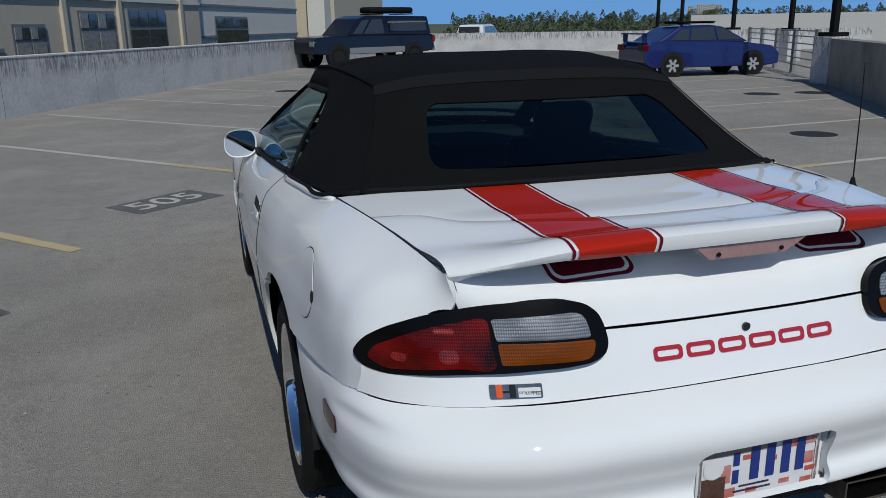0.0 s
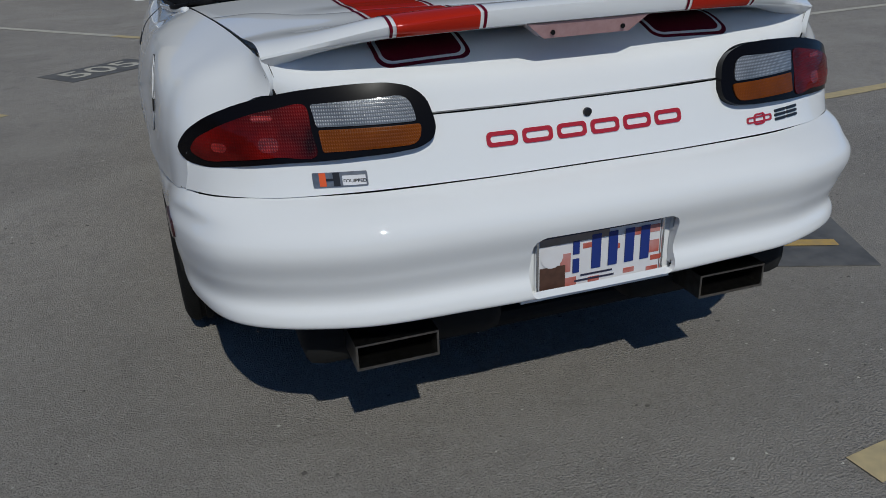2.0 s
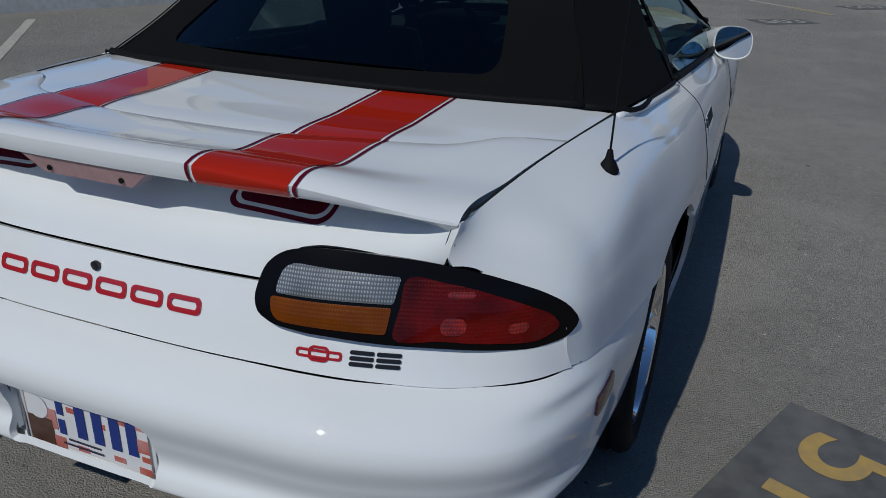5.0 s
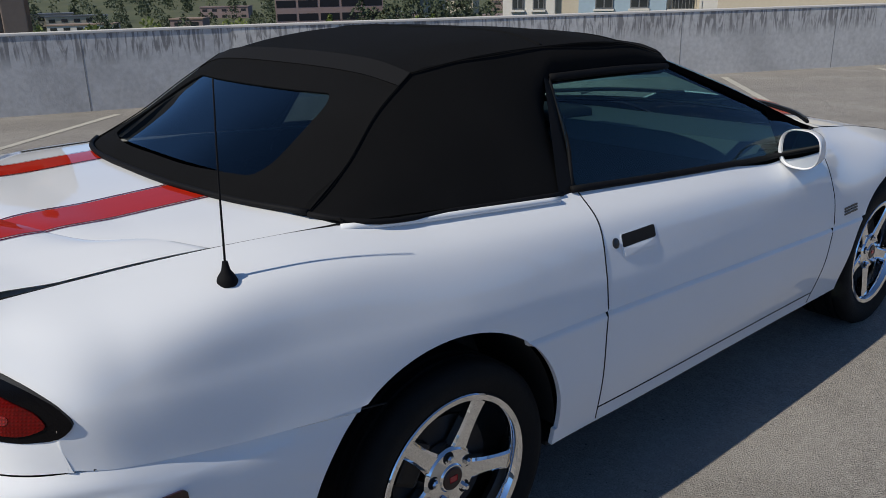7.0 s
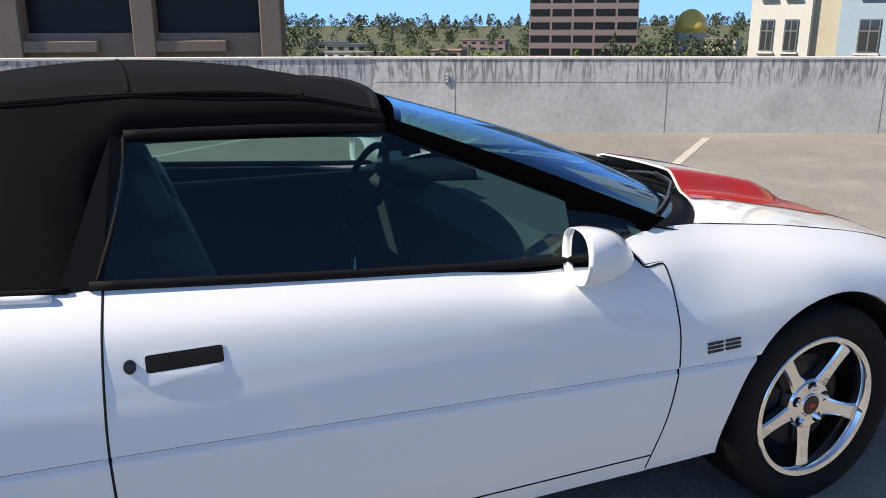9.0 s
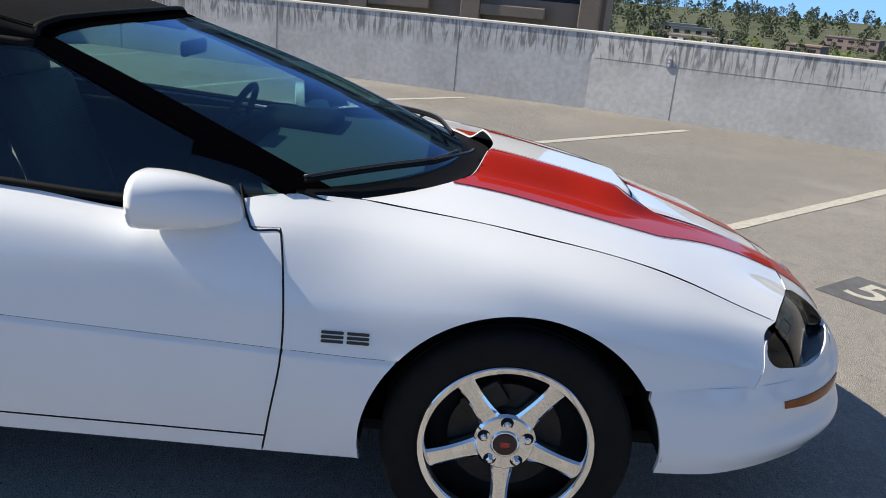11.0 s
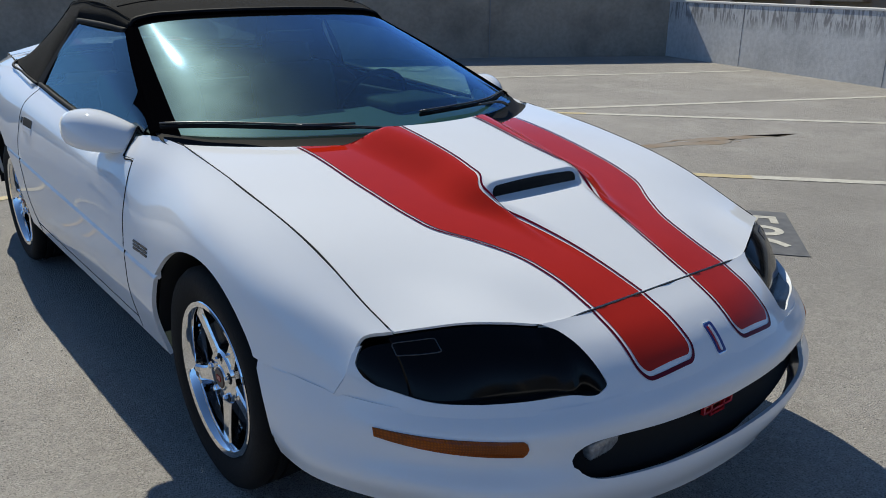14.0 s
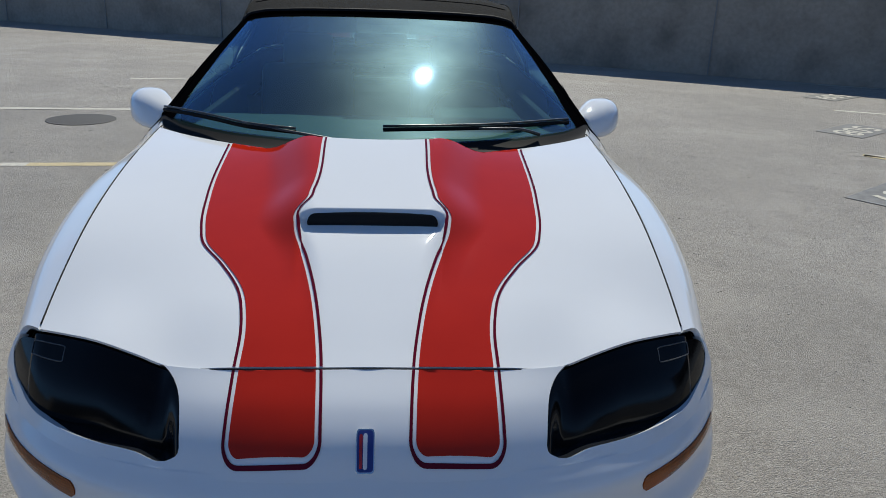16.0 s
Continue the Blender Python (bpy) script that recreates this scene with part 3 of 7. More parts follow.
bar("cold_joint", BEND + AD * .05, A0 + AD * 2.6, .715, .722, .005, JOINT, wall_w)
p = A0 - AD * 1.52 - AN * .012
so = bar("socket_box", p - AD * .035, p + AD * .035, .70, .82, .03, mat("grey socket plate", (.30, .31, .32), .4, .5), None, "", .004)
tagged(so, "small grey weatherproof socket on the parapet", "socket")
for z in (.735, .785):
    bar("socket_hole", p - AD * .012 - AN * .016, p + AD * .012 - AN * .016, z - .014, z + .014, .004, PLATEWHITE, so)
wall_s = empty("wall_south", "tall shaded concrete wall", "wall", kind="structure")
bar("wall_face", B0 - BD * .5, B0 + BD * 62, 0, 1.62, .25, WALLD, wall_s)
for k in range(1, 12):
    p = B0 + BD * (3.6 * k) + Vector((.06, .11)) * 1.15
    bar("wall_joint", p - BD * .01, p + BD * .01, 0, 1.62, .012, JOINT, wall_s)
wall_n = empty("wall_north", "pale concrete parapet far off", "wall", kind="structure")
bar("wall_face", A0 + AD * 40, A0 + AD * 40 - AN * 26, 0, 1.05, .24, WALLC, wall_n)
bar("wall_far", (33, 46), (52, 26), -1, 1.9, .3, CAPC, wall_n)
wall_e = empty("wall_ramp", "concrete ramp wall in shade tone", "wall", kind="structure")
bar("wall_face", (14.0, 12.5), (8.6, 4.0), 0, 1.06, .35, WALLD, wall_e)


def flat_quad(name, a, b, width, material, z=.004):
    a, b = Vector(a), Vector(b)
    d = (b - a).normalized()
    n = Vector((-d.y, d.x)) * width / 2
    steps = max(2, int((b - a).length / .12))
    rnd = random.Random(int(a.x * 97 + a.y * 31))
    v, f = [], []
    for i in range(steps + 1):
        q = a + (b - a) * i / steps
        v += [(*(q - n * rnd.uniform(.9, 1.06)), z), (*(q + n * rnd.uniform(.9, 1.06)), z)]
    for i in range(steps):
        f.append((2 * i, 2 * i + 2, 2 * i + 3, 2 * i + 1))
    return mesh_of(name, v, f, material, False)


def parking_line(a, b, turn, after):
    """One painted line: its yellow head and paler rest."""
    ln = tagged(new("parking_line"), "worn yellow and pale painted parking line", "parking line", "parking lines", "structure")
    a, b = Vector(a), Vector(b)
    d = (b - a).normalized()
    put("line_head", flat_quad("line_head", a, a + d * turn, .11, YELLOWLINE), ln, "worn yellow paint")
    put("line_tail", flat_quad("line_tail", a + d * turn, b, .11, after), ln, "worn pale paint")


def bay_number(text, centre, ang, ink):
    """A stencilled bay number on a black ground."""
    m = Matrix.Translation((*centre, .004)) @ Matrix.Rotation(ang, 4, "Z")
    bn = part("bay_number", boxed(-.45, .45, -.25, .25, -.002, .001), TARPAINT, None, "", m=m)
    tagged(bn, "worn painted bay number on a black ground", "bay number", "bay numbers", "structure")
    me = text_mesh(text, .44)
    me.transform(Matrix.Scale(1.12, 4, (1, 0, 0)))
    me.materials.append(ink)
    put("bay_digits", me, bn, "worn painted digits", m @ Matrix.Translation((0, 0, .0035)))


def text_mesh(body, size, depth=0.0):
    c = bpy.data.curves.new("lettering", "FONT")
    c.body, c.size, c.extrude, c.align_x, c.align_y = body, size, depth, "CENTER", "CENTER"
    c.offset = .004 * size / .44
    ob = bpy.data.objects.new("lettering", c)
    me = bpy.data.meshes.new_from_object(ob)
    bpy.data.objects.remove(ob)
    bpy.data.curves.remove(c)
    return me


for k in range(-2, 11):
    s = Vector((-2.0 + 1.28 * k, 2.2 + 2.87 * k))
    d = Vector((-.66, .75))
    parking_line(s, s + d * 6.35, 1.0, LINE)
for k in range(-5, -1):
    s = Vector((-2.0 + 1.28 * k, 2.2 + 2.87 * k))
    parking_line(s, s + Vector((-.912, .41)) * 5.45, .01, LINE)
for k in range(-4, 4):
    bay_number(str(505 - k), Vector((-1.42 + 1.28 * k, 3.72 + 2.87 * k)), radians(38), LINE)
for k in range(-3, 8):
    s = Vector((1.83 + 1.28 * k, .05 + 2.8 * k))
    d = Vector((.995, .09))
    parking_line(s, s + d * 5.6, 2.2, LINE)
for k in range(-2, 5):
    bay_number(str(511 + k), Vector((1.40 + 1.28 * k, -1.40 + 2.8 * k)), radians(-112), YELLOW)
for x, y, r in ((6.9, 5.0, .30), (10.4, 10.4, .36), (11.5, 10.15, .36), (3.05, -4.55, .33), (1.2, 16.2, .3)):
    dn = turned("drain_cover", [(0, .006), (r * .86, .006), (r, .004), (r, -.01)], IRON, None, "", 28, Matrix.Translation((x, y, 0)) @ Matrix.Rotation(radians(-90), 4, "Y"))
    tagged(dn, "round cast iron drain cover in the deck", "drain", "drains")
rnd = random.Random(5)
spots = [(-.05, -3.0), (.62, -2.72), (.2, -3.25), (.17, -3.3), (1.0, -2.55), (-1.5, -2.2), (-1.55, -2.5), (-1.3, -2.95), (-1.42, -2.9)]
spots += [(rnd.uniform(-3, 3.4), rnd.uniform(-4.2, -2.3)) for _ in range(16)] + [(rnd.uniform(1.4, 5), rnd.uniform(-2.3, 4)) for _ in range(10)]
for x, y in spots:
    r = rnd.uniform(.012, .032)
    v = [(x + r * rnd.uniform(.5, 1.2) * math.cos(a), y + r * rnd.uniform(.5, 1.2) * math.sin(a), .003) for a in np.linspace(0, 6.28, 11)[:-1]]
    tagged(put("oil_spot", mesh_of("oil_spot", v, [tuple(range(10))], OIL, False)), "small dark oil spot on concrete", "oil spot", "oil spots", "structure")
for x, y in ((-5.2, -.95), (-4.6, -1.05)):
    v = [(x + .75 * rnd.uniform(.6, 1.1) * math.cos(a), y + .10 * rnd.uniform(.5, 1.2) * math.sin(a) - .25 * math.cos(a), .0025) for a in np.linspace(0, 6.28, 21)[:-1]]
    tagged(put("rust_stain", mesh_of("rust_stain", v, [tuple(range(20))], RUST, False)), "brown rusty stain on concrete", "stain", kind="structure")

# grit and flecks lying on the deck
def flecks(name, label, material, count, seed, lo, hi):
    rd = random.Random(seed)
    v, f = [], []
    for _ in range(count):
        x, y = rd.uniform(-4.2, 5.5), rd.uniform(-5.0, 5.5)
        if rd.random() < .45:
            x, y = x * .5 + rd.choice((-1.5, 1.8)), y * .5 - 2.2
        r, z, k = rd.uniform(lo, hi) * rd.choice((.6, 1, 1, 1.8)), rd.uniform(.0025, .005), len(v)
        m = rd.choice((4, 5, 6))
        a0 = rd.uniform(0, 6.28)
        for i in range(m):
            q = r * rd.uniform(.55, 1.1)
            v.append((x + q * math.cos(a0 + 6.28 * i / m), y + .8 * q * math.sin(a0 + 6.28 * i / m), .0012))
        v.append((x, y, z))
        f += [(k + i, k + (i + 1) % m, k + m) for i in range(m)]
    return tagged(put(name, mesh_of(name, v, f, material, False)), label, "grit", kind="stuff")


flecks("dark_grit", "dark grit scattered on the concrete deck", OIL, 1500, 21, .0025, .0065)
flecks("pale_grit", "pale sand grains scattered on the concrete deck", mat("pale sand", (.46, .44, .40), .9), 1300, 22, .002, .005)

# ================================================================ the white convertible
car = empty("convertible_car", "white two-door convertible with red stripes and closed black soft top", "car")

BAND_T = [(0.734, 1.974, 0.7), (0.747, 1.64, 0.818), (0.757, 1.28, 0.891), (0.757, 0.84, 0.946), (0.792, 0.63, 0.951), (0.838, 0.4, 0.899), (0.838, 0, 0.925), (0.815, -0.75, 0.972), (0.785, -1.26, 1.005), (0.75, -1.66, 1.03), (0.697, -2.0, 1.016), (0.68, -2.14, 1.007), (0.672, -2.242, 1.001)]
BAND_S1 = [(0.785, 1.93, 0.684), (0.845, 1.64, 0.752), (0.865, 1.28, 0.828), (0.838, 0.84, 0.872), (0.871, 0.63, 0.868), (0.9, 0.4, 0.838), (0.904, 0, 0.862), (0.9, -0.75, 0.9), (0.8852, -1.26, 0.935), (0.862, -1.66, 0.962), (0.825, -2.0, 0.942), (0.778, -2.125, 0.936), (0.662, -2.245, 0.922)]
BAND_S2 = [(0.825, 1.93, 0.615), (0.89, 1.64, 0.66), (0.915, 1.28, 0.725), (0.908, 0.84, 0.73), (0.9228, 0.63, 0.72), (0.93, 0.4, 0.728), (0.938, 0, 0.745), (0.943, -0.75, 0.765), (0.9388, -1.26, 0.8), (0.905, -1.66, 0.82), (0.873, -2.0, 0.83), (0.851, -2.09, 0.835), (0.818, -2.155, 0.84)]
BAND_C = [(0.852, 1.905, 0.552), (0.905, 1.64, 0.548), (0.93, 1.28, 0.58), (0.933, 0.84, 0.585), (0.936, 0.63, 0.594), (0.94, 0.4, 0.605), (0.948, 0, 0.625), (0.957, -0.75, 0.66), (0.948, -1.26, 0.668), (0.92, -1.66, 0.665), (0.882, -1.97, 0.69), (0.868, -2.07, 0.705), (0.846, -2.14, 0.722)]
BAND_C2 = [(0.842, 1.905, 0.548), (0.895, 1.64, 0.544), (0.92, 1.28, 0.576), (0.923, 0.84, 0.581), (0.926, 0.63, 0.59), (0.93, 0.4, 0.601), (0.938, 0, 0.621), (0.947, -0.75, 0.656), (0.938, -1.26, 0.664), (0.91, -1.66, 0.661), (0.872, -1.97, 0.686), (0.858, -2.07, 0.701), (0.836, -2.14, 0.718)]
BAND_C3 = [(0.8515, 1.905, 0.533), (0.9045, 1.64, 0.529), (0.9295, 1.28, 0.561), (0.9325, 0.84, 0.566), (0.9355, 0.63, 0.575), (0.9395, 0.4, 0.586), (0.9475, 0, 0.606), (0.9565, -0.75, 0.641), (0.9475, -1.26, 0.649), (0.9195, -1.66, 0.646), (0.8815, -1.97, 0.671), (0.8675, -2.07, 0.686), (0.8455, -2.14, 0.703)]
BAND_L = [(0.865, 1.86, 0.42), (0.915, 1.64, 0.42), (0.93, 1.28, 0.42), (0.925, 0.84, 0.42), (0.925, 0.63, 0.43), (0.929, 0.4, 0.434), (0.935, 0, 0.44), (0.942, -0.75, 0.45), (0.932, -1.26, 0.46), (0.903, -1.66, 0.48), (0.875, -1.95, 0.5), (0.861, -2.04, 0.51), (0.84, -2.1, 0.52)]
BAND_B = [(0.85, 1.8, 0.29), (0.885, 1.64, 0.28), (0.89, 1.28, 0.27), (0.885, 0.84, 0.262), (0.885, 0.63, 0.262), (0.888, 0.4, 0.266), (0.895, 0, 0.272), (0.908, -0.75, 0.285), (0.908, -1.26, 0.3), (0.875, -1.66, 0.36), (0.85, -1.94, 0.38), (0.837, -2.02, 0.39), (0.82, -2.08, 0.4)]
def between(a, b, k):
    return [tuple(p + (q - p) * k for p, q in zip(m, n)) for m, n in zip(a, b)]


# a rail close above and below the crease keeps the skin flat up to it
band = Surf([BAND_T, BAND_S1, BAND_S2, between(BAND_C, BAND_S2, .05), BAND_C, BAND_C2, BAND_C3, between(BAND_C3, BAND_L, .05), BAND_L, BAND_B])


def arch(cy, cz, r, sq=1.0):
    return lambda p: np.hypot((p[:, 1] - cy), (p[:, 2] - cz) * sq) - r


hole_f, hole_r = arch(1.278, .325, .397), arch(-1.312, .352, .392)


def u_at_y(y, v):
    """u of the band where it crosses a given y, for each v."""
    y = np.broadcast_to(y, np.shape(v)).astype(float)
    lo, hi = np.zeros_like(v), np.ones_like(v)
    for _ in range(30):
        mid = (lo + hi) / 2
        f = band.at(mid, v)[:, 1] > y
        lo, hi = np.where(f, mid, lo), np.where(f, hi, mid)
    return (lo + hi) / 2


def v_of_rail(k):
    return float(band.kv[k])


V_C, V_C2, V_C3 = v_of_rail(4), v_of_rail(5), v_of_rail(6)
CREASE = (v_of_rail(3), V_C, V_C2, V_C3, v_of_rail(7))
V_STEP = .85 * v_of_rail(1)
# the shut line steps back under the mirror's foot and climbs to the pillar
door_front = lambda v: u_at_y(np.where(v < V_STEP, .587 - .045 * (1 - v / V_STEP), .625 + .058 * np.sin(math.pi * np.clip(v, 0, 1)**.85)), v)
door_rear = lambda v: u_at_y(-.735 - .022 * np.sin(math.pi * np.clip(v, 0, 1)) , v)
V_SILL = 0.93

def inside_out(poly, axis=1):
    """Signed distance to a closed outline in plan or elevation, mirrored over the centre line; negative inside."""
    q = np.roll(poly, -1, axis=0)
    def f(p):
        x, y = np.abs(p[:, 0])[:, None], p[:, axis][:, None]
        ax, ay, bx, by = poly[None, :, 0], poly[None, :, 1], q[None, :, 0], q[None, :, 1]
        t = np.clip(((x - ax) * (bx - ax) + (y - ay) * (by - ay)) / ((bx - ax)**2 + (by - ay)**2 + 1e-12), 0, 1)
        d = np.hypot(x - ax - t * (bx - ax), y - ay - t * (by - ay)).min(axis=1)
        cross = ((ay > y) != (by > y)) & (x < (bx - ax) * (y - ay) / np.where(by == ay, 1e-9, by - ay) + ax)
        return np.where(cross.sum(axis=1) % 2 == 1, -d, d)
    return f


LAMP_OUT = closed([(.352, .842), (.355, .870), (.365, .898), (.388, .918), (.425, .929), (.48, .9315), (.56, .926), (.645, .916), (.73, .896), (.788, .868), (.826, .832),
                   (.838, .805), (.828, .787), (.795, .779), (.74, .785), (.66, .793), (.58, .799), (.50, .802), (.43, .805), (.382, .812), (.359, .825)], 110)
_lamp = inside_out(LAMP_OUT, 2)


def lamp_cut(p):
    return np.where(p[:, 1] < -1.98, _lamp(p) - .001, 1.0)


def corner_cut(p):
    return np.where(p[:, 1] < -1.98, _lamp(p) + np.where(np.abs(p[:, 0]) < .70, -.009, .002), 1.0)


SIDES = ((1, ""), (-1, ""))
fenders, doors, quarters = {}, {}, {}
for sd, _ in SIDES:
    fenders[sd] = panel("front_fender", band, PAINT, car, "white front wing with wheel arch", (0.0, door_front), (0.0, 1.0), (120, 110),
                        [hole_f, lambda p: np.where(p[:, 1] > 1.5, p[:, 2] - (.545 + .03 * (p[:, 1] - 1.64)), 1.0)], sd, gap=.0026, lines=CREASE)
    doors[sd] = panel("car_door", band, PAINT, car, "white closed car door with a body-side crease", (door_front, door_rear), (0.0, V_SILL), (70, 110), [], sd, gap=.0026, lines=CREASE)
    panel("sill", band, PAINT, car, "white sill under the door", (door_front, lambda v: u_at_y(-.93, v)), (V_SILL, 1.0), (50, 4), [], sd)
    quarters[sd] = panel("rear_quarter_panel", band, PAINT, car, "white rear wing with wheel arch", (door_rear, 1.0), (0.0, 1.0), (130, 110),
                         [hole_r, lambda p: np.where(p[:, 1] < -1.35, p[:, 2] - (.645 - .075 * (p[:, 1] + 1.52) ), 1.0), corner_cut], sd, gap=.0024, lines=CREASE)
    # shut-line backing and inner structure, dark
    panel("inner_body", band, GAP, car, "", (0.0, 1.0), (0.0, 1.0), (120, 110), [arch(1.278, .325, .412), arch(-1.312, .352, .407), lamp_cut], sd, depth=0.0, lift=-0.013, gap=0, lines=CREASE)

# front bumper cover
NOSE_T = [(0, 2.165, .70), (.28, 2.152, .692), (.415, 2.129, .684), (.485, 2.099, .696), (.587, 2.050, .706), (.665, 2.010, .702), (.735, 1.976, .697)]
NOSE_0 = [NOSE_T[0], NOSE_T[1], (.42, 2.125, .688), (.6, 2.06, .69), (.736, 1.975, .697)]
NOSE_1 = [(0, 2.255, .655), (.28, 2.235, .648), (.45, 2.185, .642), (.66, 2.08, .64), (.803, 1.928, .664)]
NOSE_2 = [(0, 2.315, .607), (.28, 2.292, .60), (.5, 2.225, .592), (.70, 2.095, .588), (.835, 1.925, .597)]
NOSE_3 = [(0, 2.352, .558), (.3, 2.327, .552), (.53, 2.25, .545), (.735, 2.09, .543), (.852, 1.903, .55)]
nose_up = Surf([NOSE_0, NOSE_1, NOSE_2, NOSE_3], mirror=True)
NOSE_4 = [(-0.002, 2.347, 0.565), (0.298, 2.322, 0.559), (0.528, 2.245, 0.552), (0.733, 2.085, 0.55), (0.85, 1.898, 0.557), (0.903, 1.625, 0.553)]
NOSE_5 = [(0, 2.385, .515), (.3, 2.36, .512), (.56, 2.265, .508), (.765, 2.085, .505), (.873, 1.88, .50), (.914, 1.62, .49)]
NOSE_6 = [(0, 2.385, 0.445), (0.3, 2.358, 0.443), (0.57, 2.262, 0.44), (0.775, 2.075, 0.44), (0.882, 1.87, 0.435), (0.917, 1.61, 0.425)]
NOSE_7 = [(0, 2.41, 0.365), (0.3, 2.385, 0.365), (0.6, 2.275, 0.375), (0.8, 2.07, 0.385), (0.89, 1.86, 0.375), (0.908, 1.6, 0.36)]
NOSE_8 = [(0, 2.375, 0.262), (0.3, 2.342, 0.266), (0.59, 2.235, 0.288), (0.78, 2.03, 0.304), (0.87, 1.84, 0.302), (0.885, 1.63, 0.295)]
nose_low = Surf([NOSE_4, NOSE_5, NOSE_6, NOSE_7, NOSE_8], mirror=True)


def grille_hole(p):
    w = .485
    h = .049 * np.clip(1 - (np.abs(p[:, 0]) / w)**14, 0.0, 1)**.6
    mid = .435 - .01 * (1 - np.abs(p[:, 0]) / w)
    d = np.maximum(np.abs(p[:, 2] - mid) - h, (np.abs(p[:, 0]) - w) * .5)
    return np.where(p[:, 1] > 1.9, d, 1.0)


HL = closed([(.363, 2.288), (.364, 2.262), (.368, 2.235), (.381, 2.183), (.409, 2.137), (.48, 2.09), (.59, 2.03), (.68, 1.985), (.737, 1.955), (.775, 1.942), (.797, 1.934),
             (.812, 1.936), (.810, 1.948), (.801, 1.968), (.770, 2.018), (.72, 2.088), (.655, 2.149), (.553, 2.217), (.458, 2.260), (.376, 2.290)], 120)


fascia = panel("front_bumper", nose_up, PAINT, car, "white smooth front bumper cover", (0, 1), (0, 1), (150, 40), [inside_out(HL)], gap=0, depth=.02)
panel("front_bumper_lower", nose_low, PAINT, car, "white lower front bumper with a wide air slot", (0, 1), (0, 1), (150, 40),
      [hole_f, grille_hole], gap=0, depth=.012)
AIRDAM = [[(p[0] * .94, p[1] - .05, p[2] + .02) for p in NOSE_8[:5]], [(p[0] * .91, p[1] - .09, .235) for p in NOSE_8[:5]]]
panel("air_dam", Surf(AIRDAM, mirror=True), GAP, car, "black air dam under the bumper", n=(60, 4), depth=.01, gap=0)
panel("grille_backing", nose_low, GAP, car, "", (.13, .87), (.06, .85), (60, 10), [], depth=0, lift=-.05, gap=0)

# bonnet
def xs(y):
    return curve([(p[1], p[0]) for p in BAND_T[:4]] + [(2.2, .70)], y)


def zt(y):
    return curve([(p[1], p[2]) for p in BAND_T[:4]] + [(2.2, .64)], y)


def rise(y):
    return curve([(.80, .052), (1.15, .055), (1.45, .058), (1.64, .058)], np.minimum(y, 1.64))


def smooth(t):
    t = np.clip(t, 0, 1)
    return t * t * (3 - 2 * t)


def hood_z(x, y):
    x, y = np.asarray(x, float), np.asarray(y, float)
    ax = np.abs(x)
    zc = curve([(.8, .968), (1.18, .938), (1.45, .886), (1.65, .842), (1.9, .782), (2.05, .74), (2.165, .70)], y)
    e = zt(y)
    z = zc + (e - zc) * np.clip(ax / xs(y), 0, 1.2)**2.2
    w = curve([(.8, .31), (1.15, .275), (1.45, .235), (1.63, .228), (1.75, .172), (2.0, .12), (2.2, .09)], y)
    inside = smooth((.192 - ax) / .028)
    fade = smooth((1.99 - y) / .36)
    back = rise(y) * smooth((w + .075 - ax) / .15) * (inside * smooth((1.667 - y) / .006) + (1 - inside) * fade)
    front = .020 * smooth((w + .03 - ax) / .06) * smooth((2.12 - y) / .4) * smooth((y - 1.6) / .06)
    return z + np.maximum(back, front)


_hood_free = hood_z


def hood_z(x, y):
    x, y = np.asarray(x, float), np.asarray(y, float)
    f = curve([(p[0], p[1]) for p in NOSE_T], np.abs(x)) - .002
    k = smooth(1 - (f - y) / .22)
    want = curve([(p[0], p[2]) for p in NOSE_T], np.abs(x)) + .002
    return _hood_free(x, y) + k * (want - _hood_free(x, f))


def hood_fn(x, y):
    x, y = np.asarray(x, float), np.asarray(y, float)
    e = 2e-3
    z = hood_z(x, y)
    n = np.stack([-(hood_z(x + e, y) - hood_z(x - e, y)) / (2 * e), -(hood_z(x, y + e) - hood_z(x, y - e)) / (2 * e), np.ones_like(z)], 1)
    return np.stack([x, y, z], 1), n / np.linalg.norm(n, axis=1, keepdims=True)


def hood_rear(x):
    return 1.205 - .64 * np.asarray(x)**2


def hood_front(x):
    ax = np.abs(np.asarray(x))
    return curve([(p[0], p[1]) for p in NOSE_T], ax) - .0045


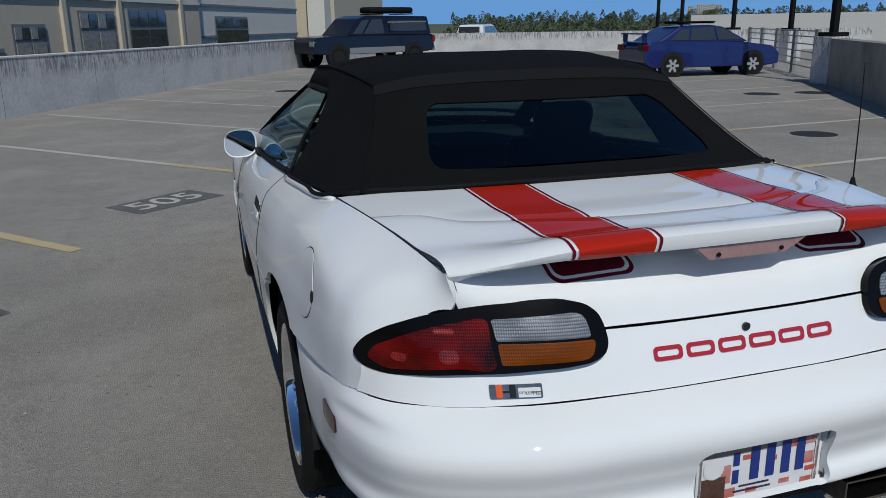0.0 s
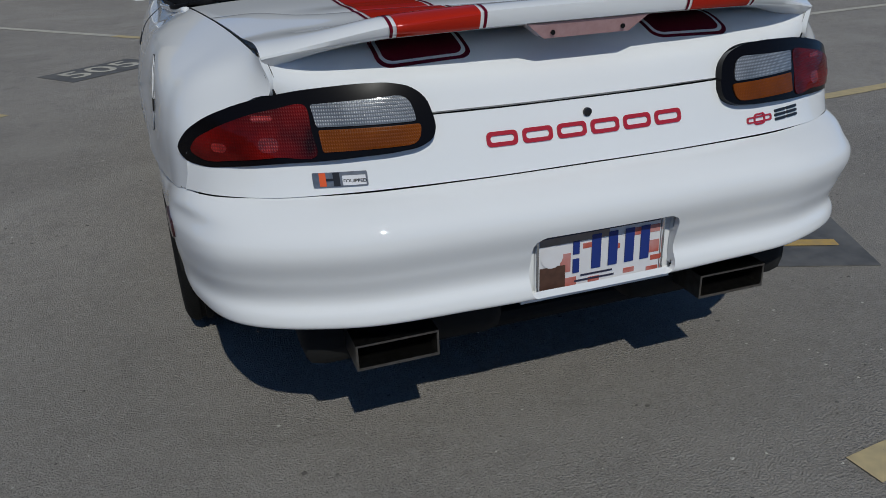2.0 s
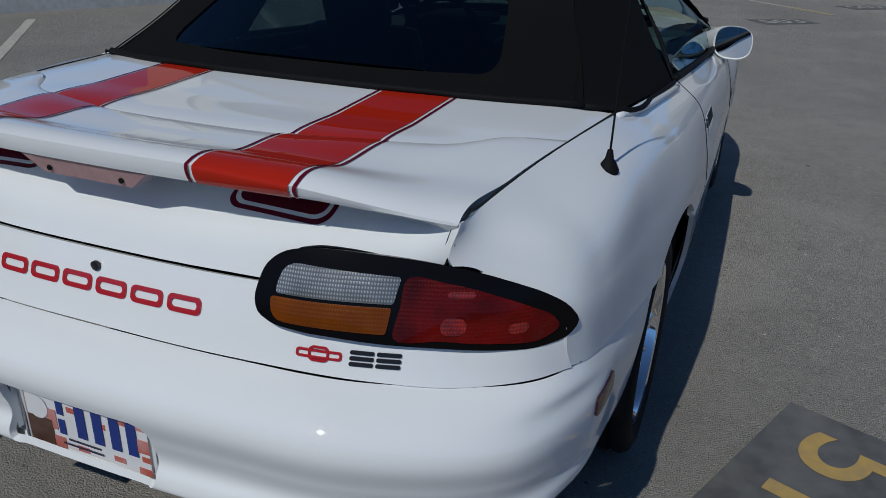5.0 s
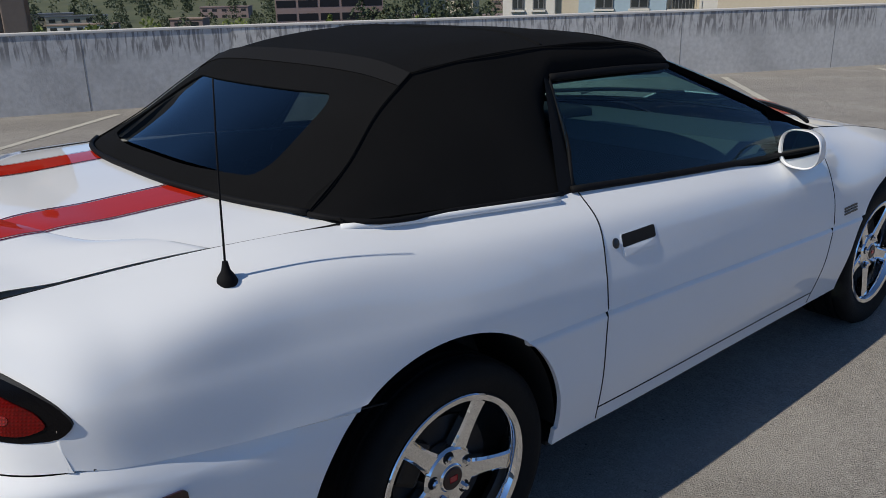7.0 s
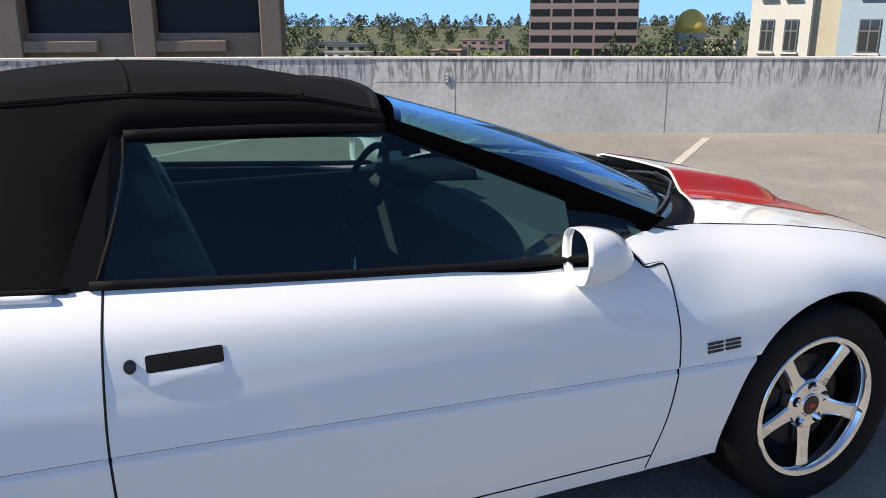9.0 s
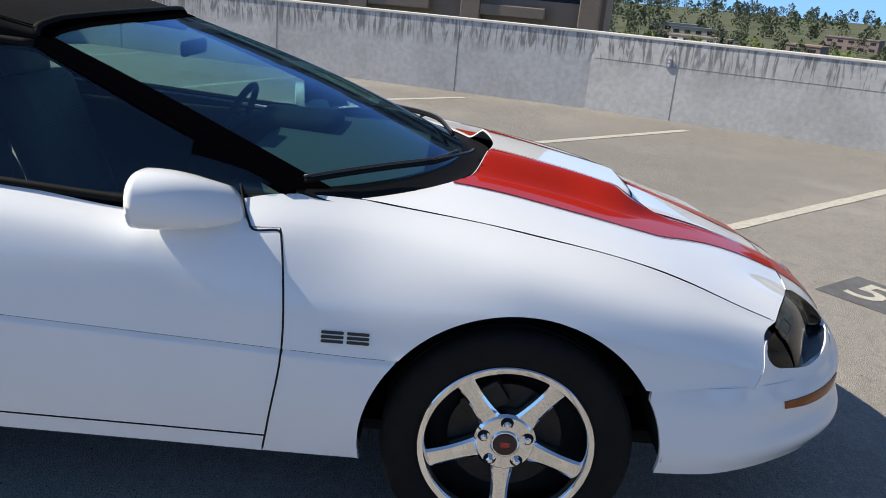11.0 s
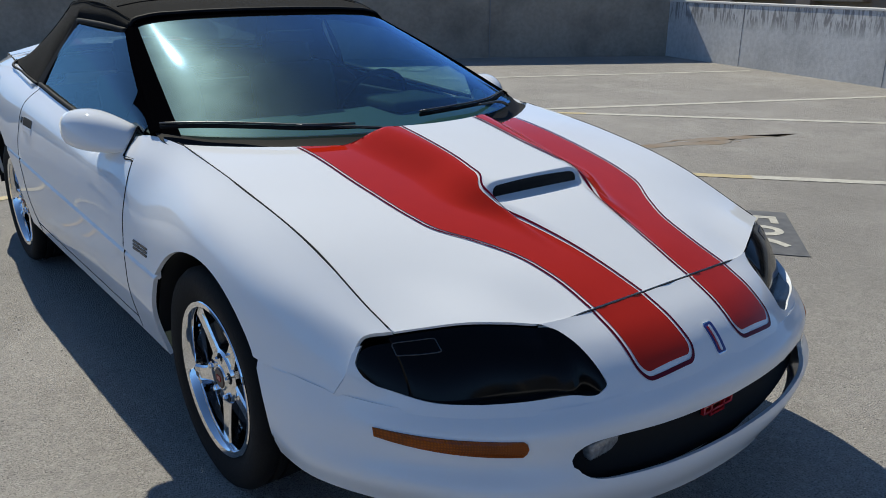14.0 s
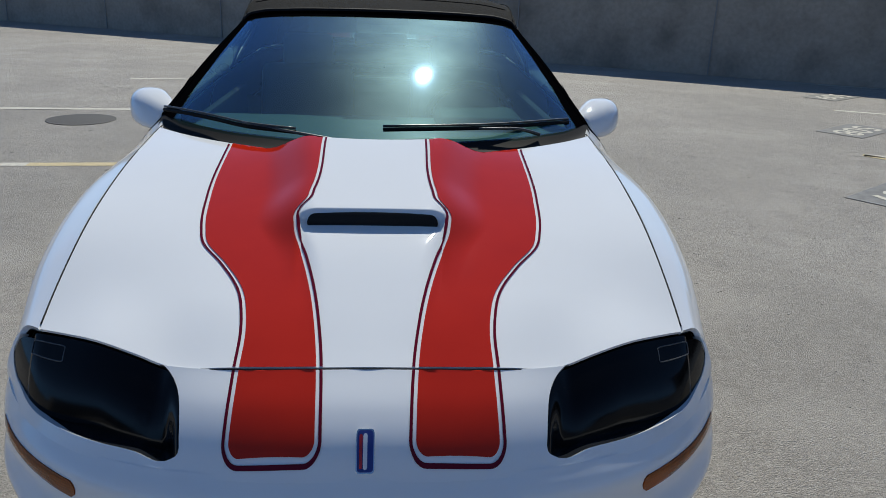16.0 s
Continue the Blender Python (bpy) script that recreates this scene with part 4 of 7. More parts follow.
def hood_mesh():
    nx, ny = 180, 110
    k = np.linspace(-1, 1, nx + 1)
    tt = np.linspace(0, 1, ny + 1)
    # two rows lie along the lip of the scoop
    T_LIP = round(ny * (1.664 - hood_rear(0)) / (hood_front(0)[0] - hood_rear(0))) / ny
    verts = []
    for t in tt:
        row = []
        for kk in k:
            # walk along y between rear and front edge at a lateral share kk
            x = kk * .76
            for _ in range(4):
                y0, y1 = hood_rear(x), hood_front(x)[0]
                y = y0 + (1.6605 - y0) * t / T_LIP if t <= T_LIP + 1e-6 else 1.6675 + (y1 - 1.6675) * (t - T_LIP - 1 / ny) / (1 - T_LIP - 1 / ny)
                x = kk * (float(xs(y)[0]) - .004)
            row.append((x, y))
        verts += row
    v = np.array(verts)
    p, n = hood_fn(v[:, 0], v[:, 1])
    w = nx + 1
    faces = [(j * w + i, j * w + i + 1, (j + 1) * w + i + 1, (j + 1) * w + i) for j in range(ny) for i in range(nx)]
    border = list(range(w)) + [j * w + nx for j in range(1, ny + 1)] + [ny * w + i for i in range(nx - 1, -1, -1)] + [j * w for j in range(ny - 1, 0, -1)]
    verts = [tuple(q) for q in p]
    base = len(verts)
    for b in border:
        verts += [tuple(p[b]), tuple(p[b] - n[b] * .007)]
    m = len(border)
    faces += [(base + 2 * i + 1, base + 2 * ((i + 1) % m) + 1, base + 2 * ((i + 1) % m), base + 2 * i) for i in range(m)]
    return mesh_of("bonnet", verts, faces, PAINT)


hood = put("bonnet", hood_mesh(), car, "white bonnet with raised scoop and red stripes")
bm = bmesh.new()
ring = rounded(-.168, .168, .848, .890, .020, 8)
a, b = [[bm.verts.new((x, y, z - .006 * (x / .168)**2)) for x, z in ring] for y in (1.650, 1.6725)]
for i in range(len(a)):
    bm.faces.new((a[i], a[(i + 1) % len(a)], b[(i + 1) % len(a)], b[i]))
bm.faces.new(b[::-1])
bmesh.ops.recalc_face_normals(bm, faces=bm.faces)
part("scoop_mouth", bm, GAP, hood, "black scoop opening", True)
# under the bonnet
panel("bonnet_backing", Surf([[(0, 2.12, .64), (.4, 2.06, .62), (.70, 1.93, .62)], [(0, 1.5, .79), (.4, 1.5, .78), (.74, 1.5, .74)],
                              [(0, .9, .86), (.4, .88, .86), (.76, .75, .87)]], mirror=True), GAP, car, n=(12, 12), depth=0, gap=0)

OUTER = [(.80, .50), (1.08, .476), (1.46, .466), (1.64, .446), (1.71, .428), (1.81, .362), (1.91, .308), (2.01, .284), (2.18, .277), (2.34, .277)]
INNER = [(.80, .148), (1.2, .150), (1.55, .155), (1.61, .165), (1.64, .186), (1.69, .185), (1.80, .154), (1.95, .120), (2.12, .096), (2.36, .084)]
E = .0138
P = .0064                                # pinstripe width
for sd, _ in SIDES:
    ys = np.concatenate([np.linspace(1.075, 1.6605, 44), np.linspace(1.6675, 2.168, 40)])
    o, i = curve(OUTER, ys), curve(INNER, ys)
    # trim the rear end to the bonnet's curved edge
    def hood_row(x, y):
        y = np.maximum(y, hood_rear(x) + .003)
        y = y + (hood_front(x) - .0005 - 2.168) * np.clip((y - 2.04) / .128, 0, 1)
        return hood_fn(x, y)
    strip("stripe", hood_row, ys, i + E, o - E, RED, hood, "red stripe", side=sd, across=60, lift=.0022)
    strip("stripe_edge_line", hood_row, ys, i, i + P, MAROON, hood, "maroon pinstripe", side=sd, across=2, lift=.0022)
    strip("stripe_edge_line", hood_row, ys, o - P, o, MAROON, hood, "maroon pinstripe", side=sd, across=2, lift=.0022)
    # nose part of the stripe
    def nose_fn(x, y):
        u, v = nose_up.find(x, y, [0, 1])
        return nose_up.at(u, v), nose_up.normal(u, v)
    # its rounded end runs along the bumper's lower edge
    def end_y(x):
        return curve([(p[0], p[1]) for p in NOSE_4[:4]], x) - .005
    def outline(inset, rad):
        def leg(base, sgn):
            c = base - sgn * (inset + rad)
            an = np.linspace(0, math.pi / 2, 9)
            cx = c + sgn * rad * np.cos(an)
            cy = end_y(cx) - inset - rad + rad * np.sin(an)
            ly = np.linspace(2.13, cy[0], 22)
            lx = curve(OUTER if sgn > 0 else INNER, ly) - sgn * inset
            lx += (cx[0] - lx[-1]) * np.linspace(0, 1, 22)
            ly = np.maximum(ly, hood_front(lx) + .0052)
            return np.concatenate([lx, cx[1:]]), np.concatenate([ly, cy[1:]])
        return leg(.277, 1), leg(.084, -1)
    (ox, oy), (ix, iy) = outline(0, .034)
    (qx, qy), (rx, ry) = outline(P, .0285)
    for g in ((ox, oy, qx, qy), (ix, iy, rx, ry)):
        rows_n = np.arange(len(g[0]))
        strip("stripe_edge_line", lambda k, j: nose_fn(*[g[m][j.astype(int)] * (1 - k) + g[m + 2][j.astype(int)] * k for m in (0, 1)]),
              rows_n, np.zeros(len(rows_n)), np.ones(len(rows_n)), MAROON, fascia, "maroon pinstripe", side=sd, across=2, lift=.0016)
    ex = np.linspace(ix[-1], ox[-1], 14)
    strip("stripe_edge_line", lambda k, j: nose_fn(j, end_y(j) - P * k), ex, np.zeros(14), np.ones(14), MAROON, fascia, "maroon pinstripe", side=sd, across=2, lift=.0016)
    (ox, oy), (ix, iy) = outline(E, .022)
    rows_n = np.arange(len(ox))
    strip("stripe", lambda k, j: nose_fn(ix[j.astype(int)] * (1 - k) + ox[j.astype(int)] * k, iy[j.astype(int)] * (1 - k) + oy[j.astype(int)] * k),
          rows_n, np.zeros(len(ox)), np.ones(len(ox)), RED, fascia, "red stripe", side=sd, across=8, lift=.0016)

# headlamps, indicators, nose emblem, grille
def on_nose(x, y):
    u, v = nose_up.find(x, y, [0, 1])
    return nose_up.at(u, v)


def headlamp(sd):
    """A smoked lens that falls back from the bonnet's edge to a narrow ledge inside the bumper."""
    side_in = on_nose(*np.array([(.363, 2.288), (.364, 2.262), (.368, 2.235), (.381, 2.183), (.409, 2.139)]).T)
    tx = np.linspace(.43, .725, 12)
    top = np.stack([tx, curve([(p[0], p[1]) for p in NOSE_T], tx) - .002, curve([(p[0], p[2]) for p in NOSE_T], tx) - .007], 1)
    end = on_nose(*np.array([(.745, 1.968), (.775, 1.945), (.797, 1.937), (.811, 1.940)]).T) - np.array([0, 0, .003])
    chain = np.concatenate([side_in, top, end])
    k = np.concatenate([[0], np.cumsum(np.linalg.norm(np.diff(chain, axis=0), axis=1))])
    t_up = hermite(k, chain, np.linspace(0, k[-1], 61))
    low = np.array([(.363, 2.288), (.376, 2.290), (.458, 2.260), (.553, 2.217), (.655, 2.149), (.72, 2.088), (.770, 2.018), (.801, 1.968), (.811, 1.942)])
    by = curve([(a, b) for a, b in low], t_up[:, 0])
    t_lo = on_nose(t_up[:, 0], by) - np.array([0, 0, .002])
    back = .052 * smooth((t_up[:, 0] - .363) / .04) * smooth((.805 - t_up[:, 0]) / .26)
    foot = t_lo - np.stack([0 * back, back, .006 + .10 * back], 1)
    rows = 14
    q = np.linspace(0, 1, rows + 1)
    grid = t_up[None] * (1 - q)[:, None, None] + foot[None] * q[:, None, None]
    bow = np.sin(math.pi * q)[:, None] * .016 * np.sin(math.pi * np.linspace(0, 1, 61))[None]
    grid[:, :, 1] += bow
    grid[:, :, 2] += bow * .5
    def sheet(g):
        h, w = g.shape[:2]
        f = [(j * w + i, j * w + i + 1, (j + 1) * w + i + 1, (j + 1) * w + i) for j in range(h - 1) for i in range(w - 1)]
        return g.reshape(-1, 3) * np.array([sd, 1, 1]), [a[::-1] for a in f] if sd > 0 else f
    lamp = put("headlamp", mesh_of("headlamp", *sheet(grid), SMOKE), car, "smoked black headlamp lens set back in the bumper")
    ledge = np.stack([foot, (foot + t_lo) / 2 - np.array([0, 0, .002]), t_lo])
    put("lamp_ledge", mesh_of("lamp_ledge", *sheet(ledge), LEDGE), lamp, "glossy black ledge below the lens")
    # moulded frame low in the lens
    def on_lens(a, b):
        i, j = a * 60, b * rows
        i0, j0 = np.minimum(i.astype(int), 59), np.minimum(j.astype(int), rows - 1)
        fi, fj = (i - i0)[:, None], (j - j0)[:, None]
        return (grid[j0, i0] * (1 - fi) * (1 - fj) + grid[j0, i0 + 1] * fi * (1 - fj) + grid[j0 + 1, i0] * (1 - fi) * fj + grid[j0 + 1, i0 + 1] * fi * fj)
    ring = rounded(.66, .80, .10, .30, .02, 4)
    pts = on_lens(ring[:, 0], ring[:, 1]) * np.array([sd, 1, 1])
    tube("lens_frame", [tuple(p) for p in np.concatenate([pts, pts[:1]])], .0016, FRAMEGREY, lamp, "dark grey moulded frame", 5)


for sd, _ in SIDES:
    headlamp(sd)
    lo = [(x, z) for x, z in zip(np.linspace(.585, .815, 12), .499 + .006 * np.linspace(0, 1, 12))]
    up = [(x, z) for x, z in zip(np.linspace(.585, .815, 12), .461 + .024 * np.linspace(0, 1, 12)**2.0)]
    amb = np.array([(.578, .493), (.575, .481), (.578, .469)][::-1] + lo + up[::-1])
    patch("indicator_lamp", nose_low, amb, (0, 2), AMBER, car, "amber indicator lamp", .003, .004, .008, 3, sd)
for nme, x0, x1, z0, z1, m_, lf in (("emblem_rim", -.0175, .0175, .571, .633, CHROME, .004), ("emblem_field", -.0155, .0155, .573, .631, BLUE, .0055),
                                    ("emblem_bar", -.004, .004, .577, .627, PLATEWHITE, .0068), ("emblem_bar", .0055, .0115, .578, .626, BADGERED, .0068)):
    patch(nme, nose_up, rounded(x0, x1, z0, z1, min(.006, (x1 - x0) / 2.2)), (0, 2), m_, car, "", lf, 0, .006, 2)
for x0, x1 in ((.29, .42), (-.42, -.29)):
    part("fog_lamp", boxed(x0, x1, 2.25, 2.302, .405, .452, .010), FOG, car, "dim clear fog lamp behind the air slot", True)
# plain red outline mark in the air slot
bm = bmesh.new()
for x0, x1, z0, z1 in ((-.055, .055, .438, .444), (-.055, .055, .420, .426), (-.062, -.054, .42, .444), (.054, .062, .42, .444),
                       (-.026, .026, .452, .458), (-.026, .026, .408, .414), (-.03, -.024, .408, .458), (.024, .03, .408, .458)):
    box(bm, x0, x1, 2.343, 2.352, z0, z1)
part("grille_mark", bm, BADGERED, car, "red outline mark in the air slot")

# ---------------------------------------------------------------- tail
DECK = [[(0, -1.668, 1.056), (.25, -1.658, 1.055), (.45, -1.62, 1.05), (.64, -1.55, 1.04), (.763, -1.49, 1.023)],
        [(0, -1.87, 1.047), (.25, -1.865, 1.046), (.45, -1.85, 1.042), (.61, -1.83, 1.034), (.722, -1.82, 1.022)],
        [(0, -2.085, 1.036), (.25, -2.07, 1.036), (.45, -2.04, 1.033), (.59, -2.03, 1.017), (.6925, -2.02, 1.0115)],
        [(0, -2.15, 1.000), (.25, -2.145, 1.000), (.45, -2.135, .998), (.575, -2.14, 1.000), (.6775, -2.14, 1.004)],
        [(0, -2.22, .976), (.25, -2.215, .977), (.45, -2.20, .98), (.57, -2.19, .99), (.671, -2.225, .999)],
        [(0, -2.30, .932), (.25, -2.295, .933), (.45, -2.272, .937), (.575, -2.246, .95), (.664, -2.238, .968)],
        [(0, -2.335, .870), (.25, -2.328, .870), (.45, -2.305, .871), (.57, -2.275, .885), (.645, -2.24, .915)]]
deck = Surf(DECK, mirror=True)
lid = panel("boot_lid", deck, PAINT, car, "white boot lid with red stripes", n=(90, 80), holes=[lamp_cut], gap=.001)
panel("boot_backing", deck, GAP, car, n=(30, 30), depth=0, lift=-.02, gap=0)
REAR = [[(0, -2.337, 0.866), (0.3, -2.327, 0.866), (0.5, -2.3, 0.867), (0.66, -2.245, 0.87), (0.728, -2.22, 0.868), (0.80, -2.17, 0.865)],
        [(0, -2.362, 0.8), (0.3, -2.352, 0.8), (0.5, -2.327, 0.799), (0.66, -2.275, 0.797), (0.765, -2.218, 0.795), (0.831, -2.148, 0.793)],
        [(0, -2.383, 0.733), (0.3, -2.373, 0.731), (0.55, -2.339, 0.728), (0.708, -2.277, 0.722), (0.80, -2.206, 0.72), (0.852, -2.13, 0.717)]]
rear = Surf(REAR, mirror=True)
rear_panel = panel("rear_panel", rear, PAINT, car, "white panel between the rear lamps", n=(120, 30), holes=[lambda p: _lamp(p) + .006], gap=.001)
BUMP = [[(0, -2.382, 0.731), (0.3, -2.372, 0.729), (0.55, -2.338, 0.726), (0.79, -2.2165, 0.7185), (0.857, -2.1, 0.712), (0.882, -1.85, 0.678), (0.925, -1.5, 0.645)],
        [(0, -2.432, 0.712), (0.3, -2.422, 0.71), (0.56, -2.385, 0.705), (0.806, -2.248, 0.695), (0.873, -2.108, 0.683), (0.894, -1.85, 0.65), (0.926, -1.5, 0.618)],
        [(0, -2.464, 0.69), (0.3, -2.454, 0.689), (0.567, -2.417, 0.683), (0.803, -2.274, 0.673), (0.879, -2.094, 0.66), (0.899, -1.854, 0.635), (0.924, -1.504, 0.605)],
        [(0, -2.482, 0.656), (0.3, -2.472, 0.655), (0.575, -2.435, 0.649), (0.815, -2.292, 0.639), (0.885, -2.112, 0.626), (0.902, -1.872, 0.601), (0.924, -1.522, 0.571)],
        [(0, -2.483, 0.646), (0.3, -2.473, 0.645), (0.576, -2.436, 0.639), (0.816, -2.293, 0.629), (0.885, -2.113, 0.616), (0.902, -1.873, 0.591), (0.924, -1.523, 0.561)],
        [(0, -2.464, 0.575), (0.3, -2.454, 0.574), (0.572, -2.417, 0.568), (0.81, -2.274, 0.558), (0.882, -2.094, 0.545), (0.9, -1.854, 0.52), (0.92, -1.504, 0.49)],
        [(0, -2.452, 0.516), (0.3, -2.442, 0.515), (0.568, -2.405, 0.509), (0.8, -2.262, 0.499), (0.874, -2.082, 0.486), (0.895, -1.842, 0.461), (0.912, -1.492, 0.431)],
        [(0, -2.464, 0.493), (0.3, -2.454, 0.492), (0.57, -2.417, 0.486), (0.803, -2.274, 0.476), (0.872, -2.094, 0.463), (0.892, -1.854, 0.438), (0.905, -1.504, 0.408)],
        [(0, -2.467, 0.47), (0.3, -2.457, 0.469), (0.568, -2.42, 0.463), (0.8, -2.277, 0.453), (0.866, -2.097, 0.44), (0.886, -1.857, 0.415), (0.9, -1.507, 0.385)],
        [(0, -2.44, 0.456), (0.3, -2.43, 0.455), (0.56, -2.393, 0.449), (0.785, -2.25, 0.439), (0.85, -2.07, 0.426), (0.87, -1.83, 0.401), (0.885, -1.48, 0.371)]]
bump = Surf(BUMP, mirror=True)


def round_plate(p):
    x, z = np.abs(p[:, 0]) - .150, np.abs(p[:, 2] - .5375) - .046
    d = np.hypot(np.maximum(x, 0), np.maximum(z, 0)) + np.minimum(np.maximum(x, z), 0) - .03
    return np.where(p[:, 1] < -2.2, d, 1.0)


rear_bumper = panel("rear_bumper", bump, PAINT, car, "white rear bumper with plate recess", n=(170, 56), holes=[hole_r, round_plate], gap=.0006, depth=.016)
bm = bmesh.new()
box(bm, -.19, .19, -2.427, -2.40, .44, .63)
for x0, x1, z0, z1 in ((-.172, .172, .452, .4575), (-.17, .17, .6145, .625), (-.186, -.1815, .48, .60), (.1815, .186, .48, .60)):
    box(bm, x0, x1, -2.4405, -2.42, z0, z1)
part("plate_recess", bm, PAINT, rear_bumper)
panel("bumper_backing", bump, GAP, car, n=(60, 12), v=(.0, .55), u=(.1, .9), depth=0, lift=-.11, gap=0)

# dark tubes for the shade inside the shut lines, and below, the body-side crease
pts = [(x, float(curve([(p[0], p[1]) for p in NOSE_T], abs(x))[0]) - .001, float(curve([(p[0], p[2]) for p in NOSE_T], abs(x))[0]) + .0005) for x in np.linspace(-.43, .43, 25)]
tube("bonnet_seal", pts, .0018, GAP, hood)
for sd, _ in SIDES:
    ys = np.linspace(.80, 1.955, 16)
    tube("bonnet_seal", [(sd * (float(xs(y)[0]) - .0015), y, float(zt(y)[0]) - .0004) for y in ys], .0021, GAP, hood)
    a = np.array([(r[-1][0], r[-1][1], r[-1][2]) for r in DECK])
    tube("boot_seal", [(sd * (x + .0005), y, z + .0005) for x, y, z in a], .0022, GAP, lid)
    for edge in (door_front, door_rear):
        vv = np.linspace(.004, .985, 40)
        q, nr = band.at(edge(vv), vv), band.normal(edge(vv), vv)
        tube("door_seal", [tuple(w * np.array([sd, 1, 1])) for w in q - nr * .0016], .0034, GAP, doors[sd], sides=6)
    uu = np.linspace(float(door_front(np.array([V_SILL]))[0]), float(door_rear(np.array([V_SILL]))[0]), 30)
    q, nr = band.at(uu, np.full(30, V_SILL)), band.normal(uu, np.full(30, V_SILL))
    tube("door_seal", [tuple(w * np.array([sd, 1, 1])) for w in q - nr * .0016], .0036, GAP, doors[sd], sides=6)

# narrow return of the rear wing beside the lamp
for sd, _ in SIDES:
    vv = np.linspace(v_of_rail(2), V_C - .002, 12)
    q, nr = band.at(np.full(12, .999), vv), band.normal(np.full(12, .99), vv)
    tube("wing_return", [tuple(w * np.array([sd, 1, 1])) for w in q - nr * .0085], .0085, PAINT, quarters[sd])

# fine dark tube laid in the flank's crease as its shade
for sd, _ in SIDES:
    for y0, y1, owner in ((.94, .70, fenders[sd]), (.668, -.745, doors[sd]), (-.768, -.96, quarters[sd])):
        yy = np.linspace(y0, y1, 14)
        uu = u_at_y(yy, np.full(14, V_C2))
        q, nr = band.at(uu, np.full(14, V_C2)), band.normal(uu, np.full(14, V_C2))
        tube("side_seam", [tuple(w * np.array([sd, 1, 1])) for w in q], .0021, CREASESHADE, owner, "thin line of shade in the crease", sides=6)

    # joint between the rear wing and the bumper
    tube("bumper_joint", [(sd * (x + .0012), y, z + .001) for x, y, z in BUMP[0][4:]], .0022, GAP, rear_bumper, sides=6)

# spoiler: a raised blade that overhangs the tail
SPOIL = [[(0, -2.060, 1.034), (.12, -2.058, 1.034), (.24, -2.046, 1.034), (.36, -2.010, 1.033), (.44, -1.982, 1.031), (.54, -1.928, 1.028), (.63, -1.83, 1.024), (.731, -1.76, 1.016)],
         [(0, -2.074, 1.046), (.12, -2.072, 1.046), (.24, -2.060, 1.046), (.36, -2.026, 1.0445), (.44, -1.998, 1.042), (.54, -1.942, 1.037), (.63, -1.845, 1.0375), (.728, -1.78, 1.0265)],
         [(0, -2.082, 1.0475), (.12, -2.080, 1.0475), (.24, -2.068, 1.0475), (.36, -2.034, 1.046), (.44, -2.006, 1.043), (.54, -1.950, 1.0385), (.63, -1.853, 1.038), (.7255, -1.80, 1.0265)],
         [(0, -2.22, 1.053), (.12, -2.218, 1.053), (.24, -2.206, 1.0525), (.36, -2.185, 1.048), (.44, -2.165, 1.041), (.54, -2.13, 1.0325), (.62, -2.08, 1.0255), (.688, -2.05, 1.0155)],
         [(0, -2.356, 1.071), (.12, -2.355, 1.071), (.24, -2.346, 1.068), (.36, -2.333, 1.059), (.44, -2.320, 1.050), (.54, -2.292, 1.030), (.62, -2.262, 1.0125), (.6695, -2.238, 1.002)],
         [(0, -2.361, 1.069), (.12, -2.360, 1.069), (.24, -2.351, 1.066), (.36, -2.338, 1.0565), (.44, -2.325, 1.047), (.54, -2.296, 1.0275), (.62, -2.266, 1.010), (.6695, -2.242, .999)],
         [(0, -2.353, 1.036), (.12, -2.352, 1.036), (.24, -2.343, 1.034), (.36, -2.328, 1.030), (.44, -2.313, 1.026), (.54, -2.286, 1.013), (.62, -2.260, 1.001), (.666, -2.240, .990)],
         [(0, -2.347, 1.034), (.12, -2.346, 1.034), (.24, -2.337, 1.032), (.36, -2.322, 1.028), (.44, -2.307, 1.024), (.54, -2.279, 1.010), (.62, -2.250, .995), (.664, -2.236, .982)],
         [(0, -2.17, 1.008), (.12, -2.17, 1.008), (.24, -2.16, 1.007), (.36, -2.15, 1.005), (.44, -2.145, 1.002), (.54, -2.15, .992), (.615, -2.19, .975), (.655, -2.22, .96)]]
spoil = Surf(SPOIL, mirror=True, inside=(0, 0, 1.0))
spoil.sign = 1.0
spoil.sign = 1.0 if spoil.normal(np.array([.5]), np.array([.3]))[0, 2] > 0 else -1.0
spoiler = panel("spoiler", spoil, PAINT, car, "white rear spoiler with red stripes", n=(120, 60), depth=0, gap=0, lines=tuple(float(k) for k in spoil.kv[1:8]))


def on(surf, axes=(0, 1), vmax=1.0):
    def f(a, b):
        u, v = surf.find(a, b, list(axes))
        v = np.minimum(v, vmax)
        return surf.at(u, v), surf.normal(u, v)
    return f


def spoil_fn(x, v):
    """Places on the spoiler at a side distance x and a share v of its section."""
    u = 0.5 + np.zeros_like(x)
    for _ in range(5):
        p = spoil.at(u, v)[:, 0]
        d = (spoil.at(u + 1e-3, v)[:, 0] - spoil.at(u - 1e-3, v)[:, 0]) / 2e-3
        u = np.clip(u + (x - p) / np.where(np.abs(d) < .1, .1, d), 0, 1)
    return spoil.at(u, v), spoil.normal(u, v)


